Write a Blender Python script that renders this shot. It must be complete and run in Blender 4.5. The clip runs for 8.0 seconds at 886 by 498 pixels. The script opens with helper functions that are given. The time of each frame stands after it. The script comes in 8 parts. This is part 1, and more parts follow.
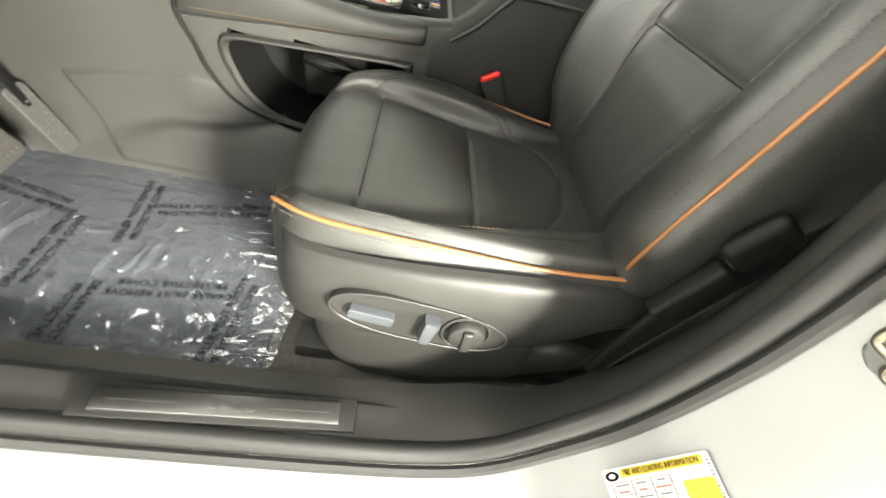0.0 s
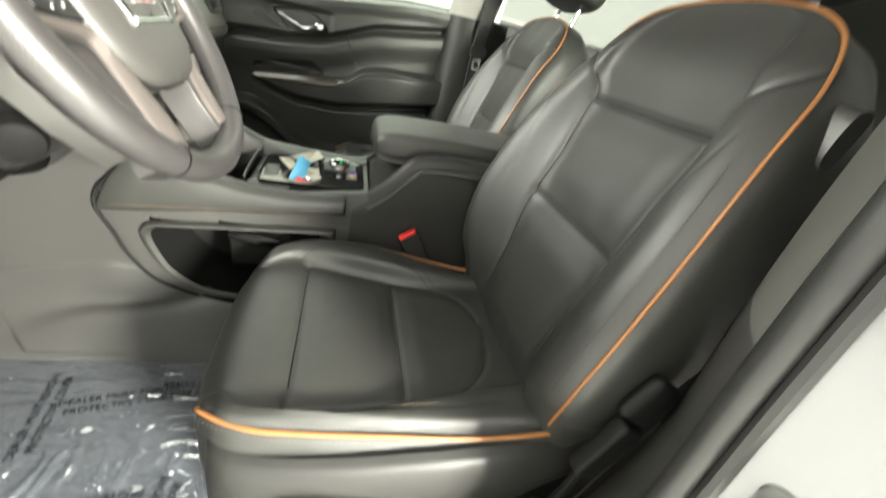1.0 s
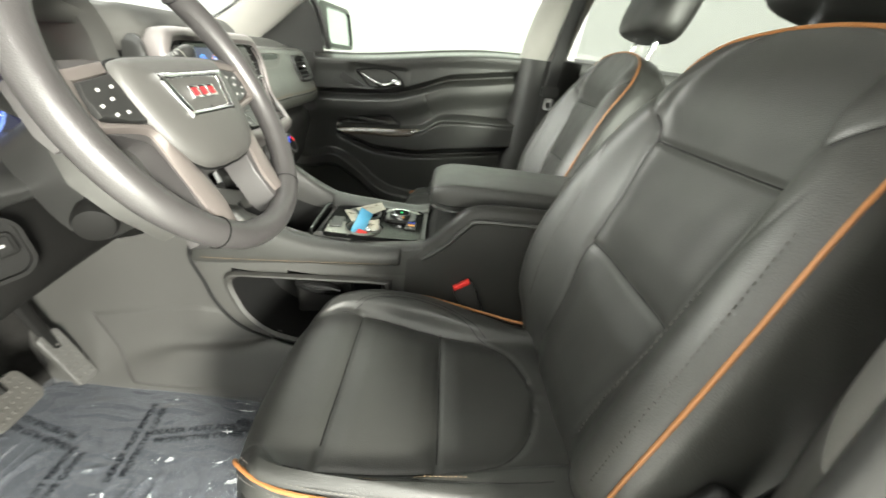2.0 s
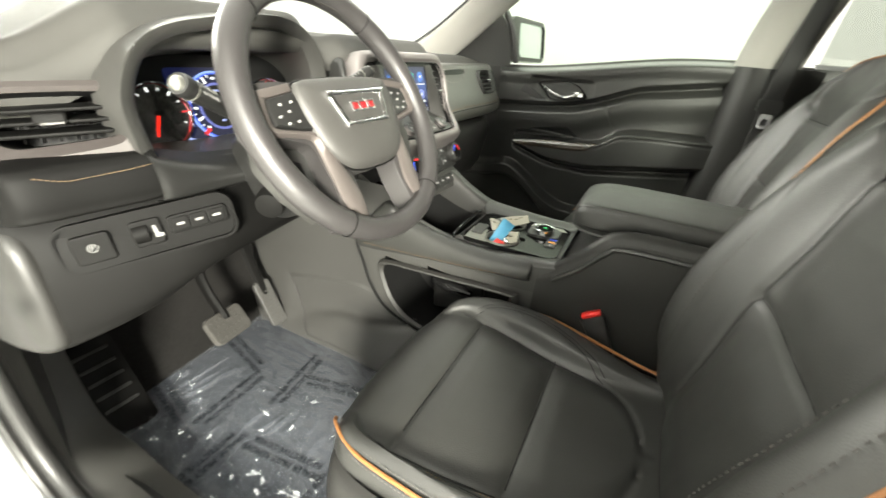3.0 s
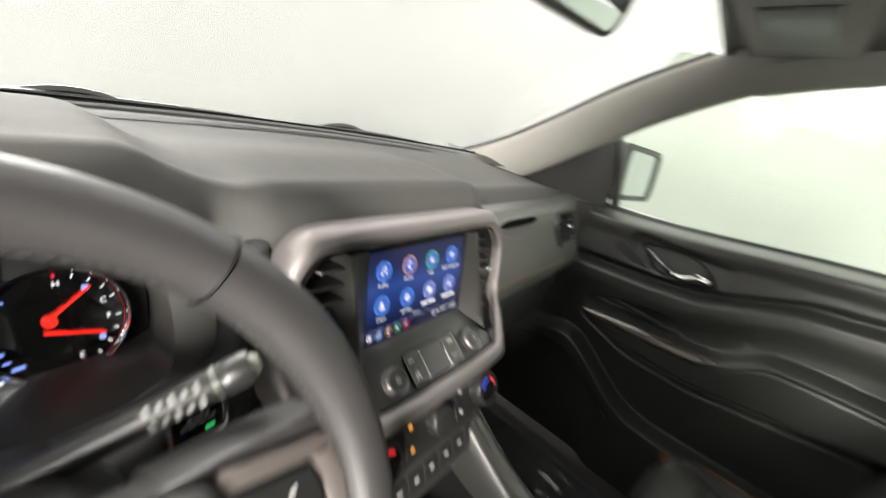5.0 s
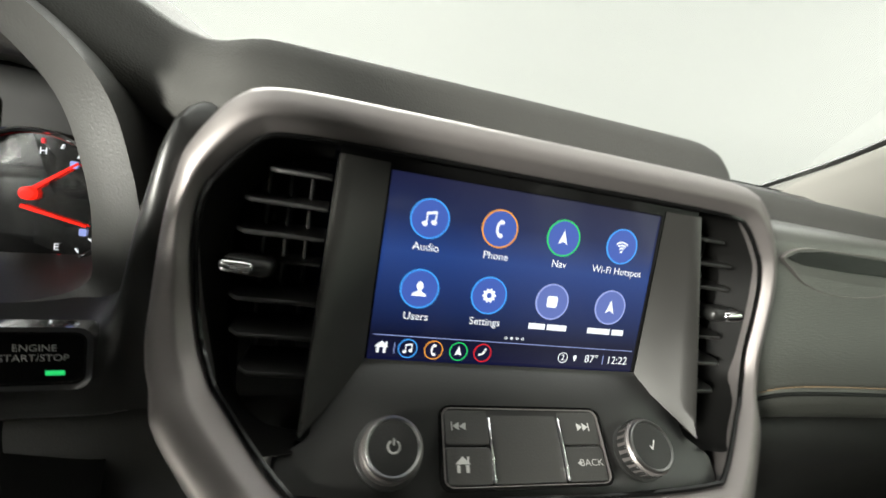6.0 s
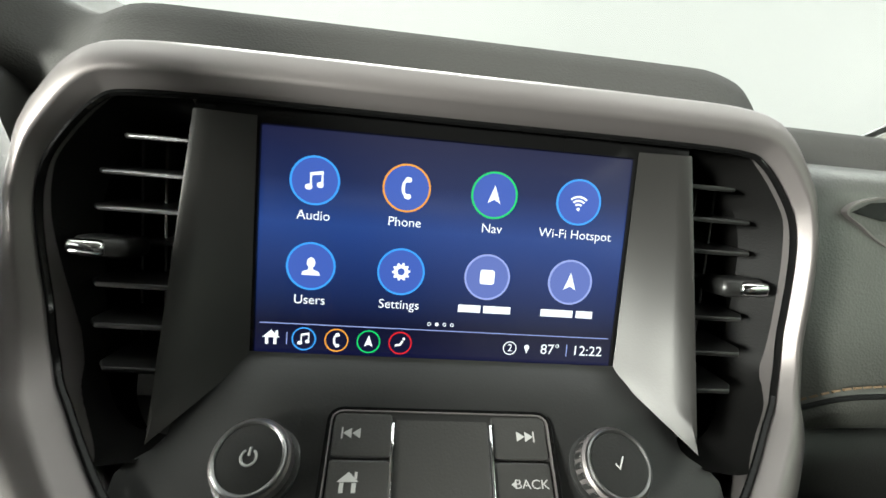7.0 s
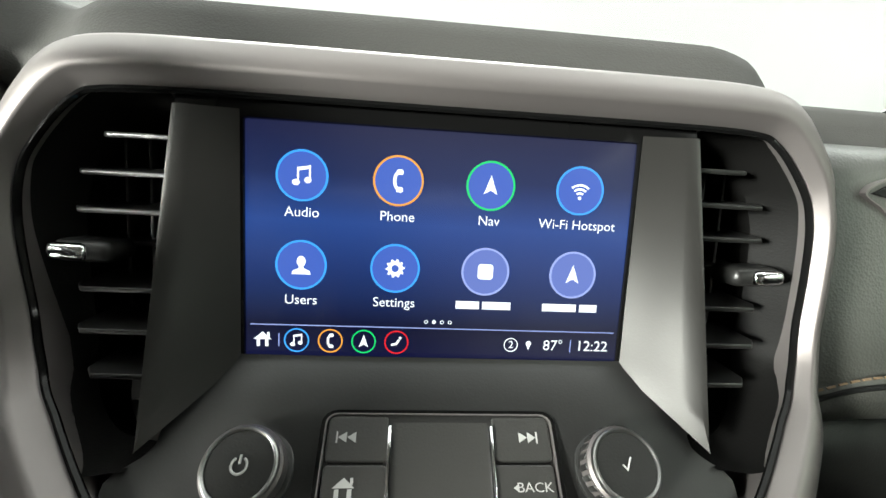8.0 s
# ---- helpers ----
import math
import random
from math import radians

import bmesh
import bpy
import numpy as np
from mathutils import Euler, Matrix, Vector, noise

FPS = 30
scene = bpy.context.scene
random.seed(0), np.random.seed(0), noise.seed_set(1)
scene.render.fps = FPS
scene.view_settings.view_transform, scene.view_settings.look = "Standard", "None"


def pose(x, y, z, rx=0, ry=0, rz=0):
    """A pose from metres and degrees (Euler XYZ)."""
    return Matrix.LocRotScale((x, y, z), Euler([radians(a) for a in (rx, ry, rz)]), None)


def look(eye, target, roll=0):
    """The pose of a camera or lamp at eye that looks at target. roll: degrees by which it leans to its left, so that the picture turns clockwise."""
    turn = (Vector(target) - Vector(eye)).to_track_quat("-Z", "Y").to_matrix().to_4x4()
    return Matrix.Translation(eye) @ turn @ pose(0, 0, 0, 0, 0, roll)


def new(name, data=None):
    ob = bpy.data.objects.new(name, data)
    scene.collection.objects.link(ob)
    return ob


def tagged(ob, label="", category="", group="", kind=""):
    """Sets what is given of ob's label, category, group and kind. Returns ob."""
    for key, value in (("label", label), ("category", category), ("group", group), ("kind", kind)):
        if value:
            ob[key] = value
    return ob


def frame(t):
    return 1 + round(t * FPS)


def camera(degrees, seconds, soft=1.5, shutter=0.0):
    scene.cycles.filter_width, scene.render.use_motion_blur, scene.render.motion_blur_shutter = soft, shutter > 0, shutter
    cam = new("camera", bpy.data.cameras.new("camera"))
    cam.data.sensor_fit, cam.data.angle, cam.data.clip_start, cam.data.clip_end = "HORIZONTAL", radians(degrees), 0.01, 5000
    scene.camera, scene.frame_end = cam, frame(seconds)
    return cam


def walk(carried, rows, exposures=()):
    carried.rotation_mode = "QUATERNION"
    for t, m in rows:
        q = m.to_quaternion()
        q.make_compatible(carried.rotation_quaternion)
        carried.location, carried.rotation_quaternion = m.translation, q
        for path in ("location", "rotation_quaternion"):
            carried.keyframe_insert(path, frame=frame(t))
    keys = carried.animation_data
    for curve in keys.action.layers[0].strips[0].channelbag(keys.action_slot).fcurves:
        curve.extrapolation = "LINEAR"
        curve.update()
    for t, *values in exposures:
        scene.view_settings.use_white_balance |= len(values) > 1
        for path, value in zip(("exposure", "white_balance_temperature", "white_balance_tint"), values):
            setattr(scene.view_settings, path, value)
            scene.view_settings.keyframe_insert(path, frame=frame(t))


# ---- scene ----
cam = camera(94.3, 8.0, shutter=0.5)
PATH = [
    (0, (-0.943, 0.236, 0.592), (0.515, -0.085, -0.739), 18.3),
    (0.5, (-0.942, 0.233, 0.604), (0.589, -0.212, -0.603), 15.7),
    (1, (-0.919, 0.236, 0.701), (0.787, -0.298, -0.197), 14.2),
    (1.2, (-0.922, 0.232, 0.726), (0.815, -0.292, -0.115), 13.5),
    (2.3, (-0.884, 0.131, 0.742), (0.914, 0.325, -0.112), 6.5),
    (2.5, (-0.879, 0.11, 0.746), (0.881, 0.498, -0.12), 6.1),
    (3, (-0.876, 0.079, 0.755), (0.754, 0.822, -0.135), 5.8),
    (3.5, (-0.853, 0.092, 0.761), (0.693, 0.993, -0.134), 6.5),
    (4, (-0.734, 0.193, 0.798), (0.859, 1.09, -0.014), 8.4),
    (4.5, (-0.568, 0.236, 0.853), (1.117, 0.993, 0.086), 11.3),
    (4.7, (-0.501, 0.257, 0.860), (1.203, 1.037, 0.162), 14.0),
    (5, (-0.37, 0.361, 0.875), (1.214, 1.348, 0.155), 17.3),
    (5.2, (-0.302, 0.392, 0.841), (1.102, 1.64, 0.155), 17.7),
    (6.3, (-0.073, 0.404, 0.722), (0.264, 2.277, 0.107), 9.8),
    (6.5, (-0.054, 0.408, 0.718), (0.224, 2.29, 0.101), 8.5),
    (7, (-0.022, 0.424, 0.714), (0.18, 2.309, 0.077), 5.9),
    (7.5, (-0.018, 0.434, 0.711), (0.171, 2.308, 0.039), 5.0),
    (8, (-0.016, 0.432, 0.713), (0.155, 2.306, 0.035), 4.2),
]
EXPOSURE = [(0, 0.94, 7000, 5), (0.5, 0.84, 7000, 5), (1.0, 0.81, 6800, 3), (2.3, 0.79, 6700, 3), (3.0, 0.61, 6900, 4), (3.5, 0.53, 6900, 4), (4.0, 0.36, 6900, 4), (4.5, 0.33, 6700, 8), (5.0, 0.03, 6700, 10), (6.5, -0.14, 6500, 2), (7.0, -0.04, 6400, 2), (7.5, 0.02, 6400, 2), (8.0, 0.14, 6400, 2)]
walk(cam, [(t, look(eye, target, roll)) for t, eye, target, roll in PATH], EXPOSURE)

# ---- world and light: a white photo booth with a luminous ceiling ----
world = bpy.data.worlds.new("studio_world")
scene.world = world
world.use_nodes = True
world.node_tree.nodes["Background"].inputs[0].default_value = (1.0, 0.99, 0.96, 1)
world.node_tree.nodes["Background"].inputs[1].default_value = 0.02
CEILING_GLOW = 2.5
STRIP_GLOW = 18.0

# booth light panel beside the open driver door, and a fill lamp added ahead of the car
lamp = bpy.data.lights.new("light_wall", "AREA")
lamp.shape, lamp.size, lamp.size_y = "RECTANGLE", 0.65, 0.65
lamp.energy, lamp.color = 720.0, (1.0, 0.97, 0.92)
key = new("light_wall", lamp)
# unseen fill through the windscreen, added to brighten the seat backs
front = bpy.data.lights.new("front_fill", "AREA")
front.shape, front.size, front.size_y = "RECTANGLE", 3.2, 1.4
front.energy, front.color = 390.0, (1.0, 0.985, 0.95)
front_fill_lamp = new("front_fill", front)
front_fill_lamp.matrix_world = look((-0.3, 4.3, 2.35), (-0.25, 0.0, 0.65))
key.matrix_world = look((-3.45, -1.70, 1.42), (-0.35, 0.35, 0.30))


# ---- materials ----
def mat(name, color, rough=0.5, metal=0.0, grain=0.0, grain_scale=300.0, vary=0.12, vary_scale=9.0, spec=0.5, coat=0.0,
        bump="noise", wear=0.05):
    """A procedural surface: base colour with blotches at two scales, and fine relief."""
    m = bpy.data.materials.new(name)
    m.use_nodes = True
    nt = m.node_tree
    b = nt.nodes["Principled BSDF"]
    b.inputs["Roughness"].default_value = rough
    b.inputs["Metallic"].default_value = metal
    b.inputs["Specular IOR Level"].default_value = spec
    b.inputs["Coat Weight"].default_value = coat
    b.inputs["Coat Roughness"].default_value = 0.05
    tc = nt.nodes.new("ShaderNodeTexCoord")
    if vary > 0:
        n1 = nt.nodes.new("ShaderNodeTexNoise")
        n1.inputs["Scale"].default_value = vary_scale
        n1.inputs["Detail"].default_value = 6
        nt.links.new(tc.outputs["Object"], n1.inputs["Vector"])
        ramp = nt.nodes.new("ShaderNodeMix")
        ramp.data_type = "RGBA"
        ramp.inputs[6].default_value = (*[c * (1 - vary) for c in color], 1)
        ramp.inputs[7].default_value = (*[min(1, c * (1 + vary)) for c in color], 1)
        nt.links.new(n1.outputs["Fac"], ramp.inputs[0])
        nt.links.new(ramp.outputs[2], b.inputs["Base Color"])
        mr = nt.nodes.new("ShaderNodeMapRange")
        mr.inputs["To Min"].default_value = max(0.02, rough - wear)
        mr.inputs["To Max"].default_value = min(1, rough + wear)
        n3 = nt.nodes.new("ShaderNodeTexNoise")
        n3.inputs["Scale"].default_value = vary_scale * 4.3
        n3.inputs["Detail"].default_value = 4
        nt.links.new(tc.outputs["Object"], n3.inputs["Vector"])
        nt.links.new(n3.outputs["Fac"], mr.inputs["Value"])
        nt.links.new(mr.outputs["Result"], b.inputs["Roughness"])
    else:
        b.inputs["Base Color"].default_value = (*color, 1)
    if grain > 0:
        if bump == "voronoi":
            g = nt.nodes.new("ShaderNodeTexVoronoi")
            g.inputs["Scale"].default_value = grain_scale
            out = g.outputs["Distance"]
        else:
            g = nt.nodes.new("ShaderNodeTexNoise")
            g.inputs["Scale"].default_value = grain_scale
            g.inputs["Detail"].default_value = 3
            out = g.outputs["Fac"]
        nt.links.new(tc.outputs["Object"], g.inputs["Vector"])
        bp = nt.nodes.new("ShaderNodeBump")
        bp.inputs["Strength"].default_value = grain
        bp.inputs["Distance"].default_value = 0.0006
        nt.links.new(out, bp.inputs["Height"])
        nt.links.new(bp.outputs["Normal"], b.inputs["Normal"])
    return m


def glow(name, color, strength):
    m = bpy.data.materials.new(name)
    m.use_nodes = True
    b = m.node_tree.nodes["Principled BSDF"]
    b.inputs["Base Color"].default_value = (0.01, 0.01, 0.012, 1)
    b.inputs["Roughness"].default_value = 0.15
    b.inputs["Emission Color"].default_value = (*color, 1)
    b.inputs["Emission Strength"].default_value = strength
    return m


def clear(name, gloss=0.06, rough=0.02, tint=(1, 1, 1), milk=0.0, milk_color=(0.6, 0.65, 0.75), bump=0.0, scale=40.0):
    """A thin clear sheet: see-through, with a Fresnel gloss and, for film, a little milkiness and crinkle."""
    m = bpy.data.materials.new(name)
    m.use_nodes = True
    nt = m.node_tree
    nt.nodes.remove(nt.nodes["Principled BSDF"])
    out = nt.nodes["Material Output"]
    tr = nt.nodes.new("ShaderNodeBsdfTransparent")
    tr.inputs[0].default_value = (*tint, 1)
    gl = nt.nodes.new("ShaderNodeBsdfGlossy")
    gl.inputs["Roughness"].default_value = rough
    fr = nt.nodes.new("ShaderNodeLayerWeight")
    fr.inputs["Blend"].default_value = 0.35
    pw = nt.nodes.new("ShaderNodeMath")
    pw.operation = "POWER"
    pw.inputs[1].default_value = 3.0
    nt.links.new(fr.outputs["Facing"], pw.inputs[0])
    ad = nt.nodes.new("ShaderNodeMath")
    ad.operation = "MULTIPLY_ADD"
    ad.inputs[1].default_value = 0.6
    ad.inputs[2].default_value = gloss
    nt.links.new(pw.outputs[0], ad.inputs[0])
    base = tr.outputs[0]
    if milk > 0:
        df = nt.nodes.new("ShaderNodeBsdfDiffuse")
        df.inputs[0].default_value = (*milk_color, 1)
        mx = nt.nodes.new("ShaderNodeMixShader")
        mx.inputs[0].default_value = milk
        nt.links.new(tr.outputs[0], mx.inputs[1])
        nt.links.new(df.outputs[0], mx.inputs[2])
        base = mx.outputs[0]
    mix = nt.nodes.new("ShaderNodeMixShader")
    nt.links.new(ad.outputs[0], mix.inputs[0])
    nt.links.new(base, mix.inputs[1])
    nt.links.new(gl.outputs[0], mix.inputs[2])
    nt.links.new(mix.outputs[0], out.inputs[0])
    if bump > 0:
        tc = nt.nodes.new("ShaderNodeTexCoord")
        # sharp folds between facets, bent by a softer swell
        w = nt.nodes.new("ShaderNodeTexNoise")
        w.inputs["Scale"].default_value = 7.0
        nt.links.new(tc.outputs["Object"], w.inputs["Vector"])
        vm = nt.nodes.new("ShaderNodeVectorMath")
        vm.operation = "MULTIPLY_ADD"
        vm.inputs[1].default_value = (0.10, 0.10, 0.0)
        nt.links.new(w.outputs["Color"], vm.inputs[0])
        mp = nt.nodes.new("ShaderNodeMapping")
        mp.inputs["Rotation"].default_value = (0, 0, radians(32))
        mp.inputs["Scale"].default_value = (1.5, 0.42, 1.0)
        nt.links.new(tc.outputs["Object"], mp.inputs["Vector"])
        nt.links.new(mp.outputs["Vector"], vm.inputs[2])
        n = nt.nodes.new("ShaderNodeTexNoise")
        n.noise_type = "RIDGED_MULTIFRACTAL"
        n.inputs["Scale"].default_value = scale
        n.inputs["Detail"].default_value = 3.0
        n.inputs["Roughness"].default_value = 0.45
        bp = nt.nodes.new("ShaderNodeBump")
        bp.inputs["Strength"].default_value = bump
        bp.inputs["Distance"].default_value = 0.024
        nt.links.new(vm.outputs[0], n.inputs["Vector"])
        nt.links.new(n.outputs["Fac"], bp.inputs["Height"])
        nt.links.new(bp.outputs["Normal"], gl.inputs["Normal"])
        nt.links.new(bp.outputs["Normal"], fr.inputs["Normal"])
    return m


LEATHER = mat("black_leather", (0.0190, 0.0192, 0.0174), 0.50, grain=0.28, grain_scale=620, bump="voronoi", vary=0.18, vary_scale=7, spec=0.66, wear=0.07)
SOFT = mat("soft_touch_black", (0.013, 0.013, 0.0122), 0.45, grain=0.22, grain_scale=850, bump="voronoi", vary=0.1, spec=0.40)
DOORLINING = mat("soft_touch_door_lining", (0.021, 0.0215, 0.0195), 0.40, grain=0.22, grain_scale=850, bump="voronoi", vary=0.1, spec=0.65)
PADTOP = mat("matte_dash_pad", (0.044, 0.0432, 0.0402), 0.72, grain=0.3, grain_scale=850, bump="voronoi", vary=0.1, spec=0.25)
AIRBAG = mat("airbag_cover", (0.044, 0.0425, 0.040), 0.52, grain=0.16, grain_scale=950, bump="voronoi", vary=0.08, spec=0.55)
SPOKE = mat("spoke_bronze", (0.16, 0.140, 0.131), 0.44, metal=0.6, vary=0.04, vary_scale=14, wear=0.03)
SILVER = mat("satin_silver", (0.26, 0.26, 0.235), 0.34, metal=0.75, vary=0.05, vary_scale=20)
GREYPLASTIC = mat("charcoal_plastic", (0.024, 0.0235, 0.0218), 0.42, grain=0.25, grain_scale=900, vary=0.1, spec=0.6)
FLANK = mat("console_flank_plastic", (0.034, 0.0335, 0.0313), 0.42, grain=0.28, grain_scale=800, vary=0.12, spec=0.7)
TUNNELPLASTIC = mat("tunnel_plastic", (0.031, 0.0303, 0.0285), 0.45, grain=0.3, grain_scale=700, vary=0.16, spec=0.8)
SHIELD = mat("seat_shield_plastic", (0.0150, 0.0147, 0.0136), 0.50, grain=0.3, grain_scale=800, vary=0.12, spec=0.45)
# black plastic toned down further; shade the lamps leave out is in its colour
KNEE = mat("shaded_black_plastic", (0.0046, 0.0045, 0.0043), 0.55, grain=0.25, grain_scale=900, vary=0.1, spec=0.08)
CONSOLE = mat("console_black_plastic", (0.0165, 0.0162, 0.015), 0.45, grain=0.22, grain_scale=900, vary=0.12, spec=0.38)
BLACKPLASTIC = mat("black_plastic", (0.012, 0.012, 0.0115), 0.38, grain=0.2, grain_scale=900, vary=0.1)
FIN = mat("satin_grey_fin", (0.034, 0.033, 0.031), 0.36, metal=0.45, grain=0.06, grain_scale=900, vary=0.06, spec=0.8)
PADLEATHER = mat("dash_leather", (0.050, 0.051, 0.045), 0.40, grain=0.28, grain_scale=620, bump="voronoi", vary=0.15, vary_scale=7, spec=0.8)
SATINBLACK = mat("satin_black_panel", (0.015, 0.015, 0.0146), 0.36, grain=0.1, grain_scale=900, vary=0.1)
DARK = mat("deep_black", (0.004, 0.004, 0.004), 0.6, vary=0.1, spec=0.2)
PIANO = mat("gloss_black", (0.005, 0.005, 0.005), 0.08, vary=0.05, spec=0.18)
SATIN = mat("smoked_satin_metal", (0.20, 0.183, 0.179), 0.47, metal=0.75, vary=0.04, vary_scale=12, wear=0.02)
BRONZE = mat("bronze_grey_trim", (0.036, 0.0305, 0.029), 0.58, metal=0.2, vary=0.04, vary_scale=12, wear=0.02)
CHROME = mat("chrome", (0.82, 0.82, 0.83), 0.07, metal=1.0, vary=0)
ALU = mat("brushed_aluminium", (0.22, 0.217, 0.214), 0.34, metal=1.0, vary=0.05, vary_scale=20, wear=0.03)
ORANGE = mat("orange_piping", (0.235, 0.098, 0.031), 0.45, grain=0.3, grain_scale=900, vary=0.12)
THREAD = mat("tan_thread", (0.125, 0.082, 0.044), 0.8, vary=0.1)
PALETHREAD = mat("grey_thread", (0.036, 0.034, 0.031), 0.8, vary=0.1)
EDGETHREAD = mat("pale_grey_thread", (0.075, 0.070, 0.062), 0.8, vary=0.1)
CARPET = mat("grey_carpet", (0.060, 0.058, 0.053), 0.95, grain=1.0, grain_scale=260, vary=0.4, vary_scale=120, spec=0.1)
# same weave as the grey carpet, at a fifth of its tone
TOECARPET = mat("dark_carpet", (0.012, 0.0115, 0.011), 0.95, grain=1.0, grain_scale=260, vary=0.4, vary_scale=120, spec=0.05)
MAT = mat("floor_mat_grey", (0.036, 0.039, 0.045), 0.9, grain=0.8, grain_scale=200, vary=0.3, vary_scale=30, spec=0.1)
FILM = clear("protective_film", gloss=0.17, rough=0.06, milk=0.085, milk_color=(0.50, 0.54, 0.62), bump=1.0, scale=21)
CLEARFILM = clear("clear_film", gloss=0.08, rough=0.05, milk=0.02, bump=0.95, scale=13)
INK = mat("black_ink", (0.006, 0.006, 0.008), 0.9, vary=0, spec=0.02)
WHITEPAINT = mat("white_paint", (0.148, 0.150, 0.151), 0.18, vary=0.03, coat=0.8)
RUBBER = mat("rubber_seal", (0.014, 0.014, 0.0135), 0.45, grain=0.2, grain_scale=600, vary=0.15)
PILLAR = mat("grey_pillar_cloth", (0.085, 0.083, 0.077), 0.8, grain=0.4, grain_scale=700, vary=0.06, spec=0.25)
LINER = mat("grey_headliner_cloth", (0.25, 0.242, 0.226), 0.9, grain=0.5, grain_scale=700, vary=0.06, spec=0.2)
GLASS = clear("window_glass", tint=(0.85, 0.87, 0.865))
SIDEGLASS = clear("side_window_glass", tint=(0.70, 0.79, 0.70))
PRIVACY = clear("privacy_glass", tint=(0.36, 0.38, 0.36))
MIRROR = mat("mirror_glass", (0.62, 0.66, 0.66), 0.01, metal=1.0, vary=0)
RED = mat("red_plastic", (0.62, 0.02, 0.015), 0.4, vary=0.08)
BLUE = mat("blue_tag", (0.07, 0.28, 0.44), 0.5, vary=0.06)
IVORY = mat("ivory_tag", (0.40, 0.375, 0.30), 0.6, vary=0.08)
REDBADGE = mat("red_enamel", (0.24, 0.018, 0.022), 0.22, vary=0.1)
GREYBTN = mat("slate_switch", (0.042, 0.046, 0.053), 0.4, vary=0.08)
GREYMARK = mat("grey_marking", (0.16, 0.16, 0.155), 0.5, vary=0)
WHITEMARK = mat("white_marking", (0.36, 0.36, 0.35), 0.5, vary=0)
WOOD = mat("smoked_wood_gloss", (0.040, 0.030, 0.020), 0.12, vary=0.5, vary_scale=40, coat=0.7)
YELLOW = mat("yellow_label", (0.36, 0.26, 0.006), 0.45, vary=0.03)
PAPER = mat("white_label", (0.42, 0.42, 0.405), 0.45, vary=0.02)
PEDALMETAL = mat("worn_pedal", (0.045, 0.043, 0.039), 0.5, grain=0.3, grain_scale=300, vary=0.2, vary_scale=60)
STUDIO = mat("white_studio_wall", (0.40, 0.406, 0.397), 0.9, vary=0.02, vary_scale=0.6)
STUDIOFLOOR = mat("grey_studio_floor", (0.55, 0.55, 0.53), 0.5, vary=0.08, vary_scale=3)
LAMP = glow("ceiling_panel", (1.0, 0.985, 0.95), CEILING_GLOW)
STRIP = glow("light_strip", (1.0, 0.985, 0.96), STRIP_GLOW)
L_WHITE = glow("display_white", (0.92, 0.95, 1.0), 1.35)
L_ICON = glow("display_icon_blue", (0.060, 0.12, 0.50), 1.15)
L_ICON2 = glow("display_icon_lilac", (0.13, 0.18, 0.52), 1.15)
L_CYAN = glow("display_ring_cyan", (0.06, 0.35, 0.95), 1.2)
L_AMBER = glow("display_ring_amber", (0.85, 0.35, 0.05), 1.2)
L_GREEN = glow("display_ring_green", (0.03, 0.62, 0.16), 1.2)
L_RED = glow("display_ring_red", (0.85, 0.02, 0.03), 0.95)
L_NEEDLE = glow("gauge_needle_red", (1.0, 0.02, 0.01), 1.5)
L_LINE = glow("display_line", (0.35, 0.42, 0.85), 1.1)
L_GAUGE = glow("gauge_blue", (0.05, 0.12, 0.9), 1.1)
L_HALO = glow("gauge_halo", (0.22, 0.36, 1.0), 1.2)
L_LILAC = glow("gauge_lilac", (0.16, 0.19, 0.62), 0.8)
L_GAUGEDARK = glow("gauge_navy", (0.004, 0.007, 0.045), 0.6)


def screen_face():
    """The display's backdrop: navy, with a brighter blue band across the middle."""
    m = glow("display_backdrop", (0.01, 0.02, 0.08), 1.3)
    nt = m.node_tree
    b = nt.nodes["Principled BSDF"]
    tc = nt.nodes.new("ShaderNodeTexCoord")
    sep = nt.nodes.new("ShaderNodeSeparateXYZ")
    nt.links.new(tc.outputs["Object"], sep.inputs[0])
    mr = nt.nodes.new("ShaderNodeMapRange")
    mr.inputs["From Min"].default_value, mr.inputs["From Max"].default_value = -0.052, 0.052
    nt.links.new(sep.outputs["Y"], mr.inputs["Value"])
    ramp = nt.nodes.new("ShaderNodeValToRGB")
    e = ramp.color_ramp.elements
    e[0].position, e[0].color = 0.0, (0.004, 0.005, 0.032, 1)
    e[1].position, e[1].color = 1.0, (0.010, 0.012, 0.045, 1)
    for pos, col in ((0.14, (0.003, 0.004, 0.020, 1)), (0.42, (0.012, 0.030, 0.135, 1)), (0.60, (0.018, 0.050, 0.215, 1)), (0.80, (0.010, 0.018, 0.075, 1))):
        k = e.new(pos)
        k.color = col
    nt.links.new(mr.outputs["Result"], ramp.inputs[0])
    nt.links.new(ramp.outputs[0], b.inputs["Emission Color"])
    b.inputs["Roughness"].default_value = 0.12
    return m


L_SCREEN = screen_face()


# ---- mesh helpers ----
def mtx(o, x, y):
    """A frame with its origin at o, its first axis along x and its second nearly along y."""
    x = Vector(x).normalized()
    z = x.cross(Vector(y)).normalized()
    y = z.cross(x)
    return Matrix(((x.x, y.x, z.x, o[0]), (x.y, y.y, z.y, o[1]), (x.z, y.z, z.z, o[2]), (0, 0, 0, 1)))


